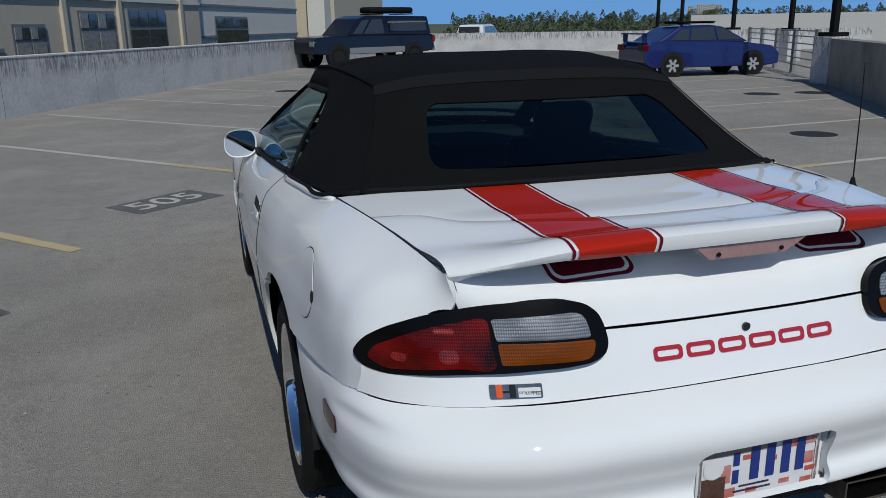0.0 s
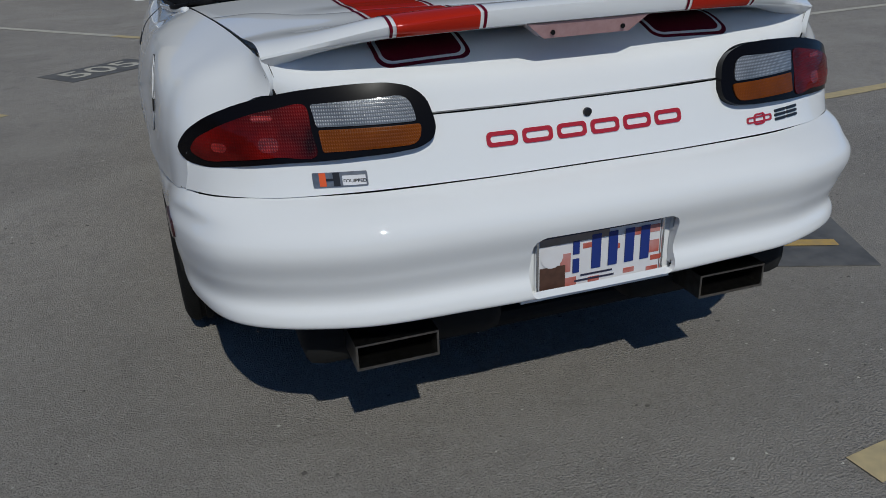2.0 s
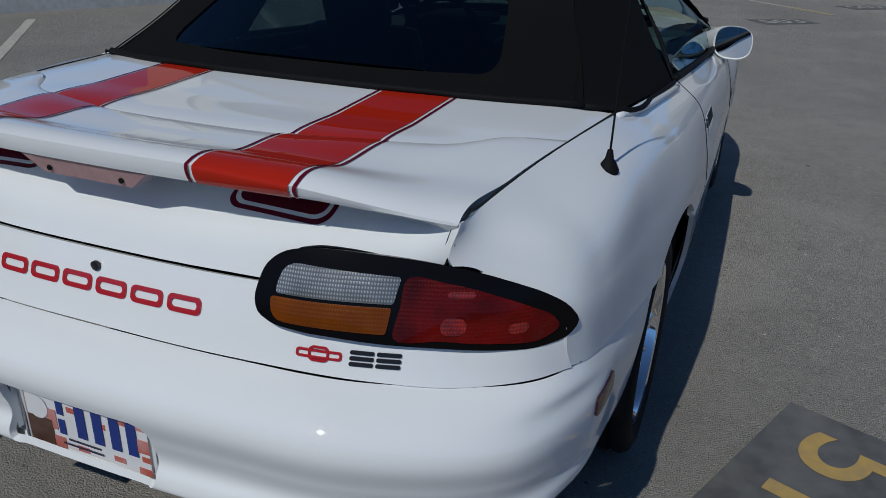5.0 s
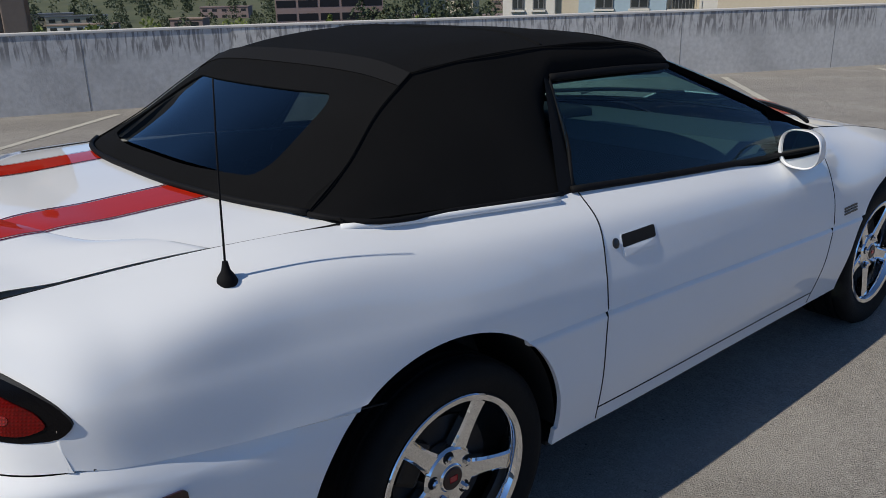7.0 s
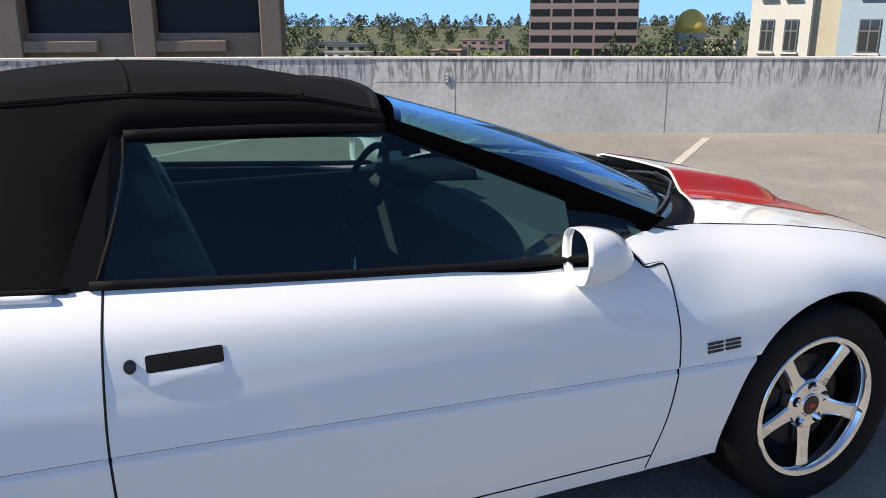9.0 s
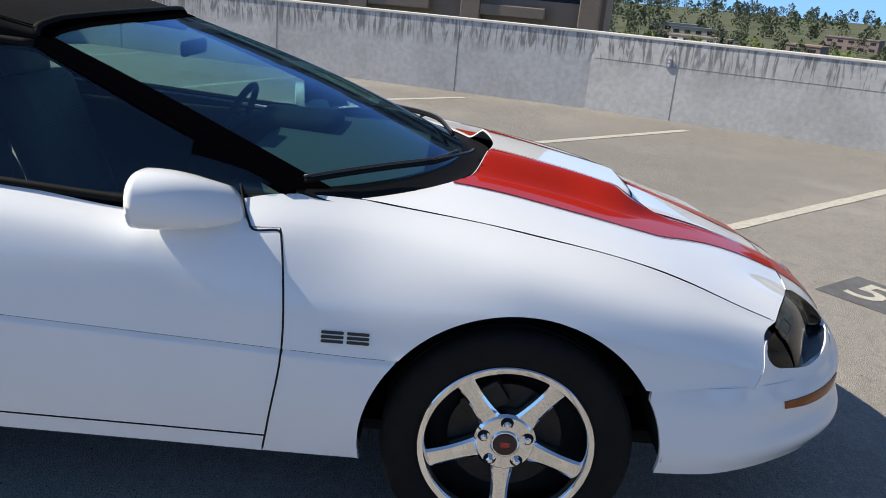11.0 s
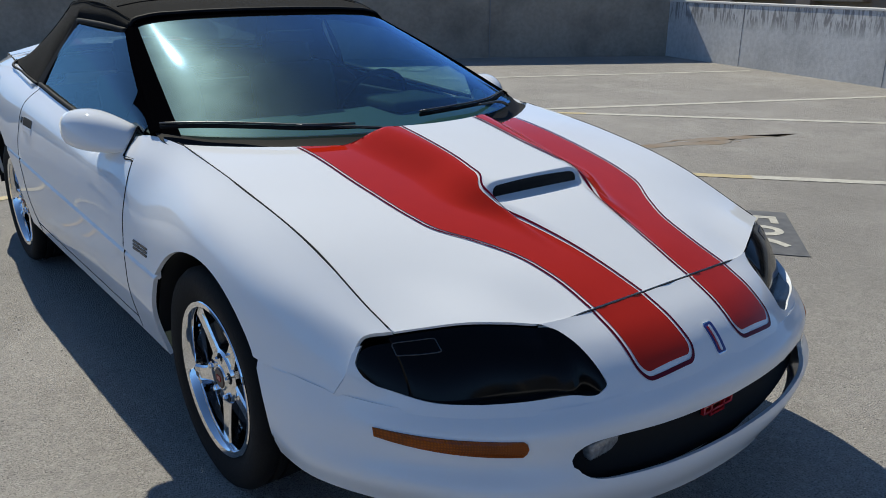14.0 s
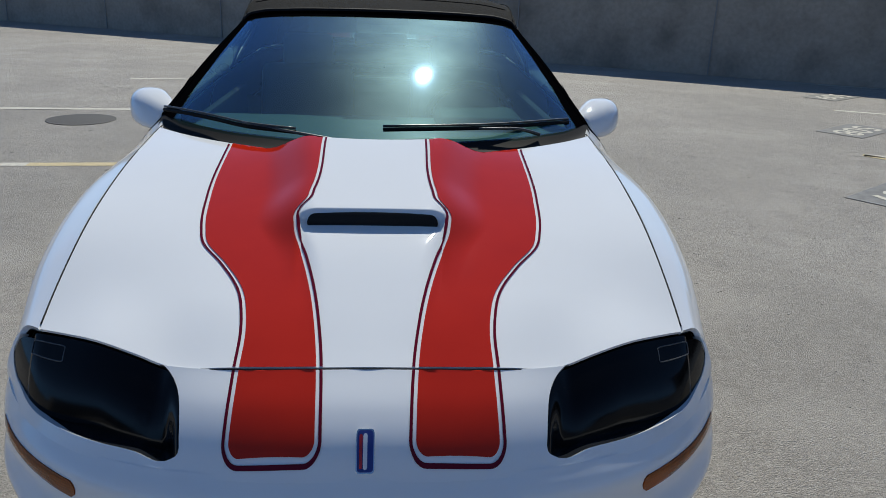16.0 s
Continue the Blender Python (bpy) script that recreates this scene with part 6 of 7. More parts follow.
for sd, _ in SIDES:
    rows = []
    bm = bmesh.new()
    for k in range(17):
        t = k / 16
        xo, yo = bent(.998, .995, .834, t), bent(.328, .49, .562, t)
        xi, yi = bent(.838, .815, .775, t), bent(.352, .40, .47, t)
        zt_, zb = bent(1.014, 1.016, .962, t), bent(.876, .873, .880, t)
        ring = []
        for a in range(28):
            an = 2 * math.pi * a / 28
            c, q = math.cos(an), math.sin(an)
            c, q = math.copysign(abs(c)**.76, c), math.copysign(abs(q)**.76, q)
            f = (1 + c) / 2
            z = (zt_ + zb) / 2 + (zt_ - zb) / 2 * q
            ring.append(bm.verts.new((sd * (xi + (xo - xi) * f - .03 * q * t * t * f), yi + (yo - yi) * f - .022 * q * t * f, z)))
        rows.append(ring)
    for r0, r1 in zip(rows, rows[1:]):
        for i in range(28):
            bm.faces.new((r0[i], r0[(i + 1) % 28], r1[(i + 1) % 28], r1[i]))
    bm.faces.new(rows[-1])
    mid = Vector((sd * .918, .340, .945))
    inner = [bm.verts.new(mid + (v.co - mid) * .93 + Vector((0, .014, 0))) for v in rows[0]]
    for i in range(28):
        bm.faces.new((rows[0][(i + 1) % 28], rows[0][i], inner[i], inner[(i + 1) % 28]))
    glass_ring = [(mid + (v.co - mid) * .94 + Vector((0, .013, 0))) for v in rows[0]]
    bmesh.ops.recalc_face_normals(bm, faces=bm.faces)
    mir = part("door_mirror", bm, PAINT, car, "white door mirror", True)
    bm = bmesh.new()
    f = bm.faces.new([bm.verts.new(w) for w in glass_ring])
    bm.normal_update()
    if f.normal.y > 0:
        f.normal_flip()
    part("mirror_glass", bm, MIRROR, mir, "mirror glass")
    tube("mirror_gap", [(sd * .796, .541, .968), (sd * .832, .561, .922), (sd * .869, .585, .881)], .0028, GAP, mir)
    put("mirror_sail", mesh_of("mirror_sail", [(sd * .818, .40, .922), (sd * .79, .60, .945), (sd * .772, .58, .995), (sd * .732, .41, 1.083)],
                               [(0, 1, 2, 3)] if sd > 0 else [(3, 2, 1, 0)], FRIT, False), doors[sd], "black sail panel")

# handles, badges on the flanks, filler flap, aerial
for sd, _ in SIDES:
    dr = doors[sd]
    hd = patch("door_handle", band, rounded(-.676, -.512, .786, .856, .010), (1, 2), PAINT, dr, "flush door handle recess", .001, 0, .004, 3, sd)
    patch("handle_cavity", band, rounded(-.671, -.517, .818, .853, .006), (1, 2), GAP, hd, "black cavity", .002, 0, .001, 2, sd)
    patch("handle_paddle", band, rounded(-.668, -.520, .790, .816, .008), (1, 2), PAINT, hd, "", .0028, .002, .003, 2, sd)
    an = np.linspace(0, 2 * math.pi, 24, endpoint=False)
    patch("door_lock", band, np.stack([-.7005 + .0125 * np.cos(an), .836 + .014 * np.sin(an)], 1), (1, 2), BADGEBLACK, dr, "black door lock", .004, .002, .005, 3, sd)
    for y0 in (.778, .842):
        for z0 in (.617, .6285, .640):
            patch("badge_bar", band, rounded(y0, y0 + .056, z0, z0 + .0075, .003), (1, 2), BADGEBLACK, fenders[sd], "black raised badge bar", .003, 0, .004, 2, sd)
an = np.linspace(0, 2 * math.pi, 40, endpoint=False)
ff = patch("filler_gap", band, np.stack([-1.715 + .094 * np.cos(an), .848 + .094 * np.sin(an)], 1), (1, 2), GAP, quarters[-1], "", .0006, 0, .002, 5, -1)
patch("filler_flap", band, np.stack([-1.715 + .091 * np.cos(an), .848 + .091 * np.sin(an)], 1), (1, 2), PAINT, ff, "white round filler flap", .0022, 0, .002, 5, -1)
patch("filler_notch", band, np.stack([-1.802 + .012 * np.cos(an), .836 + .016 * np.sin(an)], 1), (1, 2), GAP, ff, "black finger notch", .003, 0, .002, 2, -1)
base = Matrix.Translation((.817, -1.79, .978)) @ Matrix.Rotation(radians(-90), 4, "Y")
ant = turned("aerial", [(0, -.004), (.0205, -.004), (.0215, .004), (.017, .014), (.009, .026), (.0055, .044), (0, .046)], BLACK, car, "black roof-style aerial on the rear wing", 24, base)
tube("aerial_mast", [(.817, -1.79, 1.02), (.819, -1.784, 1.2), (.822, -1.775, 1.372)], .0024, BLACK, ant, "thin black mast", 8, .6)

# ---------------------------------------------------------------- wheels
def wheel(x, y, z, r, side):
    m0 = Matrix.Translation((side * x, y, z)) @ (Matrix.Identity(4) if side > 0 else Matrix.Rotation(math.pi, 4, "Z"))
    w = empty("wheel", "five-spoke polished wheel with low tyre", "wheel", m=m0)
    w.parent = car
    hw = .125
    tyre = [(.226, .098), (.240, .112), (.270, .122), (r - .035, hw), (r - .012, .116), (r, .098)]
    for k in (.07, .035, 0, -.035, -.07):
        tyre += [(r, k + .008), (r - .008, k + .006), (r - .008, k - .006), (r, k - .008)] if k else [(r, .02), (r, -.02)]
    tyre += [(r, -.098), (r - .012, -.116), (r - .035, -hw), (.27, -.122), (.226, -.1)]
    turned("tyre", tyre, RUBBER, w, "black tyre", 96)
    turned("rim", [(.226, .100), (.235, .108), (.237, .113), (.234, .116), (.219, .113), (.214, .106), (.210, .085), (.207, .05), (.200, .02), (.198, -.1), (.226, -.1)], CHROME, w, "chrome rim", 96)
    bm = bmesh.new()
    rows = []
    for t in np.linspace(0, 1, 9):
        rr = .045 + .172 * t
        half = .0215 + .017 * (1 - t)**3 + .007 * t**4
        xo = .082 + .012 * t**1.6
        xi = xo - (.034 - .008 * t)
        rows.append([bm.verts.new(q) for q in ((xi, rr, -half * .9), (xo - .005, rr, -half), (xo, rr, -half * .72), (xo, rr, half * .72), (xo - .005, rr, half), (xi, rr, half * .9))])
    for a, b in zip(rows, rows[1:]):
        for i in range(6):
            j = (i + 1) % 6
            bm.faces.new((a[i], a[j], b[j], b[i]))
    bm.faces.new(rows[0][::-1])
    bm.faces.new(rows[-1])
    bmesh.ops.recalc_face_normals(bm, faces=bm.faces)
    sp = part("spoke", bm, CHROME, w, "chrome spoke")
    for k in range(5):
        ang = radians(-90 + 72 * k + (0 if y > 0 else 8))
        o = sp if k == 0 else new("spoke", sp.data)
        o.parent = w
        o.matrix_local = Matrix.Rotation(ang, 4, "X")
    turned("hub", [(0, .094), (.036, .094), (.040, .090), (.076, .088), (.084, .080), (.086, .05), (0, .05)], CHROME, w, "chrome hub", 40)
    turned("centre_cap", [(0, .0975), (.029, .0972), (.033, .094), (.033, .09), (0, .09)], CAPDARK, w, "dark centre cap with red mark", 28)
    part("cap_mark", boxed(.0972, .0985, -.013, .013, -.009, .009, .002), BADGERED, w, "red mark")
    nut = None
    for k in range(5):
        ang = radians(-54 + 72 * k + (0 if y > 0 else 8))
        loc = Matrix.Rotation(ang, 4, "X") @ Matrix.Translation((0, .061, 0))
        if nut is None:
            seat = turned("nut_seat", [(.0175, .0882), (.017, .0895), (.012, .089), (0, .089)], GAP, w, "", 18)
            nut = turned("lug_nut", [(0, .104), (.006, .103), (.0105, .098), (.011, .084), (0, .084)], CHROME, w, "chrome lug nut", 6)
            seat.matrix_local, nut.matrix_local = loc, loc
        else:
            for src in (seat, nut):
                o = new(src.name.split(".")[0], src.data)
                o.parent, o.matrix_local = w, loc
    turned("brake_disc", [(.05, .045), (.155, .045), (.155, .03), (.05, .03)], BRAKE, w, "brake disc", 48)
    cal = part("brake_caliper", boxed(.02, .07, -.05, .07, .09, .165, .012), BRAKE, w, "grey brake caliper")
    cal.matrix_local = Matrix.Rotation(radians(35 if y > 0 else 60), 4, "X")
    turned("wheel_back", [(0, -.02), (.2, -.02), (.2, -.03), (0, -.03)], GAP, w, "", 32)
    return w


for sd, _ in SIDES:
    wheel(.778, 1.272, .336, .336, sd)
    wheel(.786 if sd > 0 else .798, -1.272, .322, .322, sd)
    for cy, cz, r in ((1.278, .325, .404), (-1.312, .352, .399)):
        bm = bmesh.new()
        rows = []
        for xx in (.55, .905):
            rows.append([bm.verts.new((sd * xx, cy + r * math.cos(radians(a)), max(.345, cz + r * math.sin(radians(a))))) for a in range(-6, 187, 8)])
        for i in range(len(rows[0]) - 1):
            bm.faces.new((rows[0][i], rows[0][i + 1], rows[1][i + 1], rows[1][i]))
        bm.faces.new([rows[0][0]] + rows[0][1:])
        part("wheel_well", bm, GAP, car, "", True)

# underbody and cabin
part("underbody", boxed(-.62, .62, -2.15, 2.15, .22, .27, .02), GAP, car)
part("floor_pan", boxed(-.888, .888, -.93, .88, .276, .288), GAP, car)
part("cabin_floor", boxed(-.74, .74, -1.5, .95, .27, .30), DASH, car, "dark cabin floor")
part("rear_shelf", boxed(-.70, .70, -1.58, -1.0, .84, .88, .02), DASH, car, "dark rear shelf")
part("rear_seat", boxed(-.62, .62, -1.05, -.80, .40, .92, .06), LEATHER, car, "dark leather rear seat")
bm = bmesh.new()
vs = [bm.verts.new(q) for q in ((-.74, .98, .90), (.74, .98, .90), (.74, .42, .93), (-.74, .42, .93), (-.74, .33, .86), (.74, .33, .86), (.74, .40, .55), (-.74, .40, .55))]
for f in ((0, 1, 2, 3), (3, 2, 5, 4), (4, 5, 6, 7)):
    bm.faces.new([vs[i] for i in f])
part("dashboard", bm, DASHTOP, car, "dark dashboard")
part("binnacle", boxed(-.56, -.22, .30, .62, .90, .965, .03), DASH, car, "dark instrument hood", True)
part("centre_console", boxed(-.11, .11, -.8, .45, .30, .58, .03), DASH, car, "dark centre console", True)
gs = tube("gear_lever", [(0, .05, .58), (0, .04, .74)], .008, CHROME, car, "gear lever")
bm = bmesh.new()
bmesh.ops.create_uvsphere(bm, u_segments=14, v_segments=10, radius=.026, matrix=Matrix.Translation((0, .04, .76)))
part("gear_knob", bm, BLACK, gs, "black gear knob", True)
SW = Matrix.Translation((-.385, .20, .89)) @ Matrix.Rotation(radians(-25), 4, "X") @ Matrix.Rotation(radians(90), 4, "Z")
turned("steering_wheel", [(.178 + .014 * math.cos(a), .014 * math.sin(a)) for a in np.linspace(0, 2 * math.pi, 13)], BLACK, car, "black steering wheel", 40, SW)
part("steering_boss", boxed(-.012, .03, -.17, .17, -.03, .03, .012), BLACK, car, "steering wheel spokes", m=SW)
part("interior_mirror", boxed(-.11, .11, .16, .185, 1.19, 1.24, .012), BLACK, car, "interior mirror", True)
for x in (-.38, .38):
    st = empty("front_seat", "dark leather front seat with headrest", "seat")
    st.parent = car
    part("seat_cushion", boxed(x - .24, x + .24, -.45, .12, .36, .52, .06), LEATHER, st, "", True)
    tilt = Matrix.Translation((0, -.40, .48)) @ Matrix.Rotation(radians(20), 4, "X")
    part("backrest", boxed(x - .235, x + .235, -.06, .07, 0, .58, .055), LEATHER, st, "", True, tilt)
    part("headrest", boxed(x - .13, x + .13, -.045, .05, .56, .74, .045), LEATHER, st, "", True, tilt)
for sd, _ in SIDES:
    part("door_trim", boxed(sd * .74 - .02, sd * .74 + .02, -.72, .55, .30, .90, .015), DASH, doors[sd], "dark door trim")

for sd in (-1, 1):
    part("muffler", boxed(sd * .42 - .24, sd * .42 + .26, -2.28, -1.95, .285, .415, .05), GAP, car, "black silencer under the tail", True)

# ================================================================ beyond the deck
LAND = mat("far dry grassland", (0.10, 0.105, 0.05), 0.95, grain=0.6, grain_scale=.05, stain=0.6, stain_scale=.012, dark=(0.05, 0.07, 0.03))
LEAF = mat("tree foliage", (0.080, 0.100, 0.050), 0.8, grain=0.7, grain_scale=.06, dark=(0.05, 0.068, 0.04), stain=.6, stain_scale=.02)
SPRING = mat("spring foliage", (0.20, 0.24, 0.06), 0.8, grain=0.6, grain_scale=.5, dark=(0.09, 0.12, 0.035))
rows, cols = 26, 72
v, f = [], []
for j in range(rows):
    r = 70 * (2600 / 70)**(j / (rows - 1))
    for i in range(cols):
        a = 2 * math.pi * i / cols
        z = -15 + 17 * float(smooth((r - 180) / 700)) + 2.5 * noise.noise(Vector((r * math.cos(a) / 160, r * math.sin(a) / 160, 0))) * min(1, r / 300)
        v.append((r * math.cos(a), r * math.sin(a), z))
v.append((0, 0, -15))
for j in range(rows - 1):
    for i in range(cols):
        k = (i + 1) % cols
        f.append((j * cols + i, (j + 1) * cols + i, (j + 1) * cols + k, j * cols + k))
f += [(len(v) - 1, i, (i + 1) % cols) for i in range(cols)]
tagged(put("ground", mesh_of("ground", v, f, LAND)), "green and brown land round the building", "ground", kind="structure")


def land_z(x, y):
    r = math.hypot(x, y)
    return -15 + 17 * float(smooth((r - 180) / 700)) + 2.5 * noise.noise(Vector((x / 160, y / 160, 0))) * min(1, r / 300)


def woods(name, label, material, count, r0, r1, size, seed, spans, up=1.0, clumps=40, fine=1.0):
    """Far trees, each a crown of small tilted leaf clumps over a short trunk."""
    rd = random.Random(seed)
    v, f = [], []
    for _ in range(count):
        a0, a1 = rd.choice(spans)
        a = radians(rd.uniform(a0, a1))
        r = math.sqrt(rd.uniform(r0**2, r1**2))
        x, y = r * math.cos(a), r * math.sin(a)
        z = land_z(x, y)
        h = size * rd.uniform(.6, 1.35) * up
        w = size * rd.uniform(.35, .6)
        conic = rd.random() < .3
        for _ in range(clumps):
            t = rd.uniform(.12, 1)
            rr = w * ((1 - t) ** .7 if conic else math.sin(math.pi * min(1, .15 + t * .85)) ** .6) * math.sqrt(rd.random())
            b = rd.uniform(0, 6.28)
            c = Vector((x + rr * math.cos(b), y + rr * math.sin(b), z + h * t))
            s = size * fine * rd.uniform(.06, .15)
            n = Vector((rd.gauss(0, 1), rd.gauss(0, 1), rd.gauss(0, 1))).normalized()
            q = n.to_track_quat("Z", "Y")
            k = len(v)
            for dx, dy in ((-1, -.6), (.2, -1), (1, .3), (-.3, 1)):
                v.append(tuple(c + q @ Vector((dx * s * rd.uniform(.7, 1.2), dy * s * rd.uniform(.7, 1.2), 0))))
            f.append((k, k + 1, k + 2, k + 3))
    return tagged(put(name, mesh_of(name, v, f, material, False)), label, "trees", kind="stuff")


SPANS = [(30, 72), (118, 190)]
woods("far_woods", "dark green woods on the far ridge", LEAF, 1000, 420, 900, 9.5, 1, SPANS, 1.0, 110, .6)
woods("far_woods", "green trees among the houses", LEAF, 380, 170, 420, 7.5, 2, SPANS, 1.0, 200, .42)
woods("far_woods", "dark green trees round the dome", LEAF, 60, 205, 252, 8.0, 5, [(135.5, 145.5)], 1.35, 220, .42)
woods("near_trees", "fresh yellow-green tree tops below the deck", SPRING, 110, 85, 170, 8, 3, [(120, 172)], 1.2, 420, .26)


def along(a, d):
    """A direction by the compass angle, and the place that far from the deck."""
    return Vector((d * math.cos(radians(a)), d * math.sin(radians(a))))


def block(name, label, centre, ang, w, d, z0, z1, wall_m, floors, bays, win_m, win=(.62, .5), roof_m=None, group="", sill=.35):
    """A building with storeys of windows on its two visible faces."""
    b = empty(name, label, "building", group, m=Matrix.Translation((centre.x, centre.y, 0)) @ Matrix.Rotation(radians(ang), 4, "Z"))
    part("wall", boxed(-w / 2, w / 2, -d / 2, d / 2, z0, z1), wall_m, b)
    part("roof", boxed(-w / 2 - .3, w / 2 + .3, -d / 2 - .3, d / 2 + .3, z1, z1 + .5), roof_m or wall_m, b)
    fh, bw = (z1 - z0) / floors, w / bays
    share = None
    for i in range(floors):
        for j in range(bays):
            x, z = -w / 2 + bw * (j + .5), z0 + fh * (i + sill)
            if share is None:
                share = part("window", boxed(-bw * win[0] / 2, bw * win[0] / 2, -.08, .12, 0, fh * win[1]), win_m, b)
                o = share
            else:
                o = new("window", share.data)
                o.parent = b
            o.location = (x, -d / 2, z)
    return b


PALEGLASS = mat("dark office glass", (0.016, 0.016, 0.018), 0.35, spec=.3)
TAN = mat("brown precast concrete", (0.31, 0.225, 0.175), 0.85, grain=0.4, grain_scale=3, stain=.4, stain_scale=.4, dark=(0.21, 0.15, 0.12))
PINK = mat("pinkish precast concrete", (0.26, 0.19, 0.18), 0.8, grain=0.3, grain_scale=.6, dark=(0.18, 0.13, 0.125))
CREAM = mat("cream rendered wall", (0.50, 0.44, 0.345), 0.9, grain=0.3, grain_scale=5, stain=.35, stain_scale=.5, dark=(0.40, 0.35, 0.27))
WHITE = mat("off-white rendered wall", (0.62, 0.60, 0.56), 0.9, grain=0.3, grain_scale=5, stain=.3, stain_scale=.5, dark=(0.5, 0.48, 0.44))
PALEBLUE = mat("pale blue rendered wall", (0.32, 0.42, 0.50), 0.9, grain=0.3, grain_scale=4, dark=(0.25, 0.33, 0.4))
FRAME = mat("grey window frame", (0.16, 0.165, 0.17), 0.5)
CURTAIN = mat("pale curtain behind glass", (0.30, 0.29, 0.26), 0.4, coat=.6, grain=.7, grain_scale=9, dark=(.06, .06, .06))
GOLD = mat("gilded dome", (0.95, 0.58, 0.12), 0.4, 0.15, grain=.3, grain_scale=2, dark=(.55, .28, .05))
WINDARK = mat("dark window glass", (0.03, 0.034, 0.038), 0.08, coat=1.0)

# office tower and the low houses beyond
block("office_tower", "pinkish office tower with dark window bands", along(147.2, 262), 56.4, 32, 30, -12, 26, PINK, 10, 5, PALEGLASS, (.88, .52))
rd = random.Random(8)
for k in range(34):
    a, r = rd.uniform(126, 166) if k < 26 else rd.uniform(38, 64), rd.uniform(190, 430)
    p = along(a, r)
    z = land_z(p.x, p.y)
    w, d, h = rd.uniform(9, 26), rd.uniform(8, 12), rd.uniform(4, 8)
    block("low_house", "low pale house among the trees", p, a - 90 + rd.uniform(-20, 20), w, d, z - 1, z + h, rd.choice((WHITE, CREAM, PINK)), 2, max(2, int(w / 4)), WINDARK, (.5, .4), rd.choice((TAN, PINK, FRAME)), "houses among the trees")
for k, (a, h) in enumerate(((55.55, 10), (55.0, 12), (54.6, 11), (54.2, 12), (53.8, 11))):
    p = along(a, 1150)
    block("far_tower", "pale apartment tower on the horizon", p, a - 90, 7.5, 8, 0, 10 + h, CREAM, 8, 3, WINDARK, (.5, .5), None, "towers on the horizon")
p = along(140.1, 262)
dome = empty("gold_dome", "gilded dome on a pale drum", "dome", m=Matrix.Translation((p.x, p.y, 0)))
turned("dome_shell", [(0.001, 6.6), (1.0, 6.5), (2.4, 5.9), (3.6, 4.8), (4.6, 3.2), (5.1, 1.4), (5.0, .3), (4.5, -.4)], GOLD, dome, "gilded shell", 40, Matrix.Rotation(radians(-90), 4, "Y"))
turned("drum", [(4.5, -.3), (4.5, -12), (0, -12)], CREAM, dome, "pale drum", 40, Matrix.Rotation(radians(-90), 4, "Y"))

# brown building with deep window bands
bb = empty("brown_building", "brown precast building with deep dark window bands", "building",
           m=Matrix.Translation((*(Vector((2.5, -.7)) + along(167.9, 46)), 0)) @ Matrix.Rotation(radians(180 + 78), 4, "Z"))
# local x runs back along the front from the visible corner, local y outwards
part("wall", boxed(0, 60, -14, -1.4, -15, 12), TAN, bb)
for j in range(9):
    x = .8 + 6.6 * j
    part("pilaster", boxed(x - .55, x + .55, -1.6, .35, -15, 12, .05), TAN, bb)
    for z in (-3.6, -.05, 3.5, 7.0):
        part("spandrel", boxed(x + .55, x + 6.05, -1.5, -.45, z - .2, z + 1.25, .04), TAN, bb)
        part("sun_ledge", boxed(x + 2.4, x + 6.05, -.55, .25, z + .25, z + .85, .06), TAN, bb)
        part("window_band", boxed(x + .55, x + 6.05, -1.45, -1.25, z + 1.25, z + 3.35), PALEGLASS, bb)


# apartment house with cream and blue bays
ap = empty("apartment_house", "cream and pale blue apartment house with balconies", "building",
           m=Matrix.Translation((*(Vector((2.5, -.7)) + along(136.45, 56)), 0)) @ Matrix.Rotation(radians(28), 4, "Z"))
def sash(x, z, w, h, parent, y):
    o = part("window", boxed(x - w / 2, x + w / 2, y - .10, y + .02, z, z + h), FRAME, parent)
    for k in (0, 1):
        part("pane", boxed(x - w / 2 + .08 + k * (w / 2 - .03), x - .05 + k * (w / 2 - .03), y - .13, y - .05, z + .08, z + h * .62), WINDARK, o)
        part("pane", boxed(x - w / 2 + .08 + k * (w / 2 - .03), x - .05 + k * (w / 2 - .03), y - .13, y - .05, z + h * .68, z + h - .08), WINDARK, o)
    part("window_sill", boxed(x - w / 2 - .1, x + w / 2 + .1, y - .22, y + .02, z - .16, z - .03), WHITE, o)


xs0 = 0.0
for width, m_, kind in ((3.6, WHITE, 2), (1.6, CREAM, 0), (5.6, PALEBLUE, 2), (2.0, CREAM, 9), (6.5, WHITE, 2), (2.2, CREAM, 9), (6, WHITE, 2), (5.6, PALEBLUE, 2), (2.0, CREAM, 9), (6, WHITE, 2)):
    y = -.5 if kind == 2 else 0.0
    part("wall", boxed(xs0, xs0 + width, y, 12, -15, 16), m_, ap)
    for z in (-3.1, 0.1, 3.3, 6.5):
        if kind == 2:
            for k in (.3, .7):
                sash(xs0 + width * k, z - .1, 1.15 if width > 5 else .8, 1.9, ap, y)
        if kind == 9:
            bl = part("balcony", boxed(xs0 + .1, xs0 + width - .1, -1.0, .1, z - .35, z - .2), WHITE, ap)
            for i in range(9):
                part("baluster", boxed(xs0 + .15 + i * (width - .3) / 8 - .015, xs0 + .15 + i * (width - .3) / 8 + .015, -.98, -.94, z - .2, z + .8), FRAME, bl)
            part("balcony_door", boxed(xs0 + .35, xs0 + width - .35, -.06, .05, z - .2, z + 1.9), WINDARK, ap)
    xs0 += width

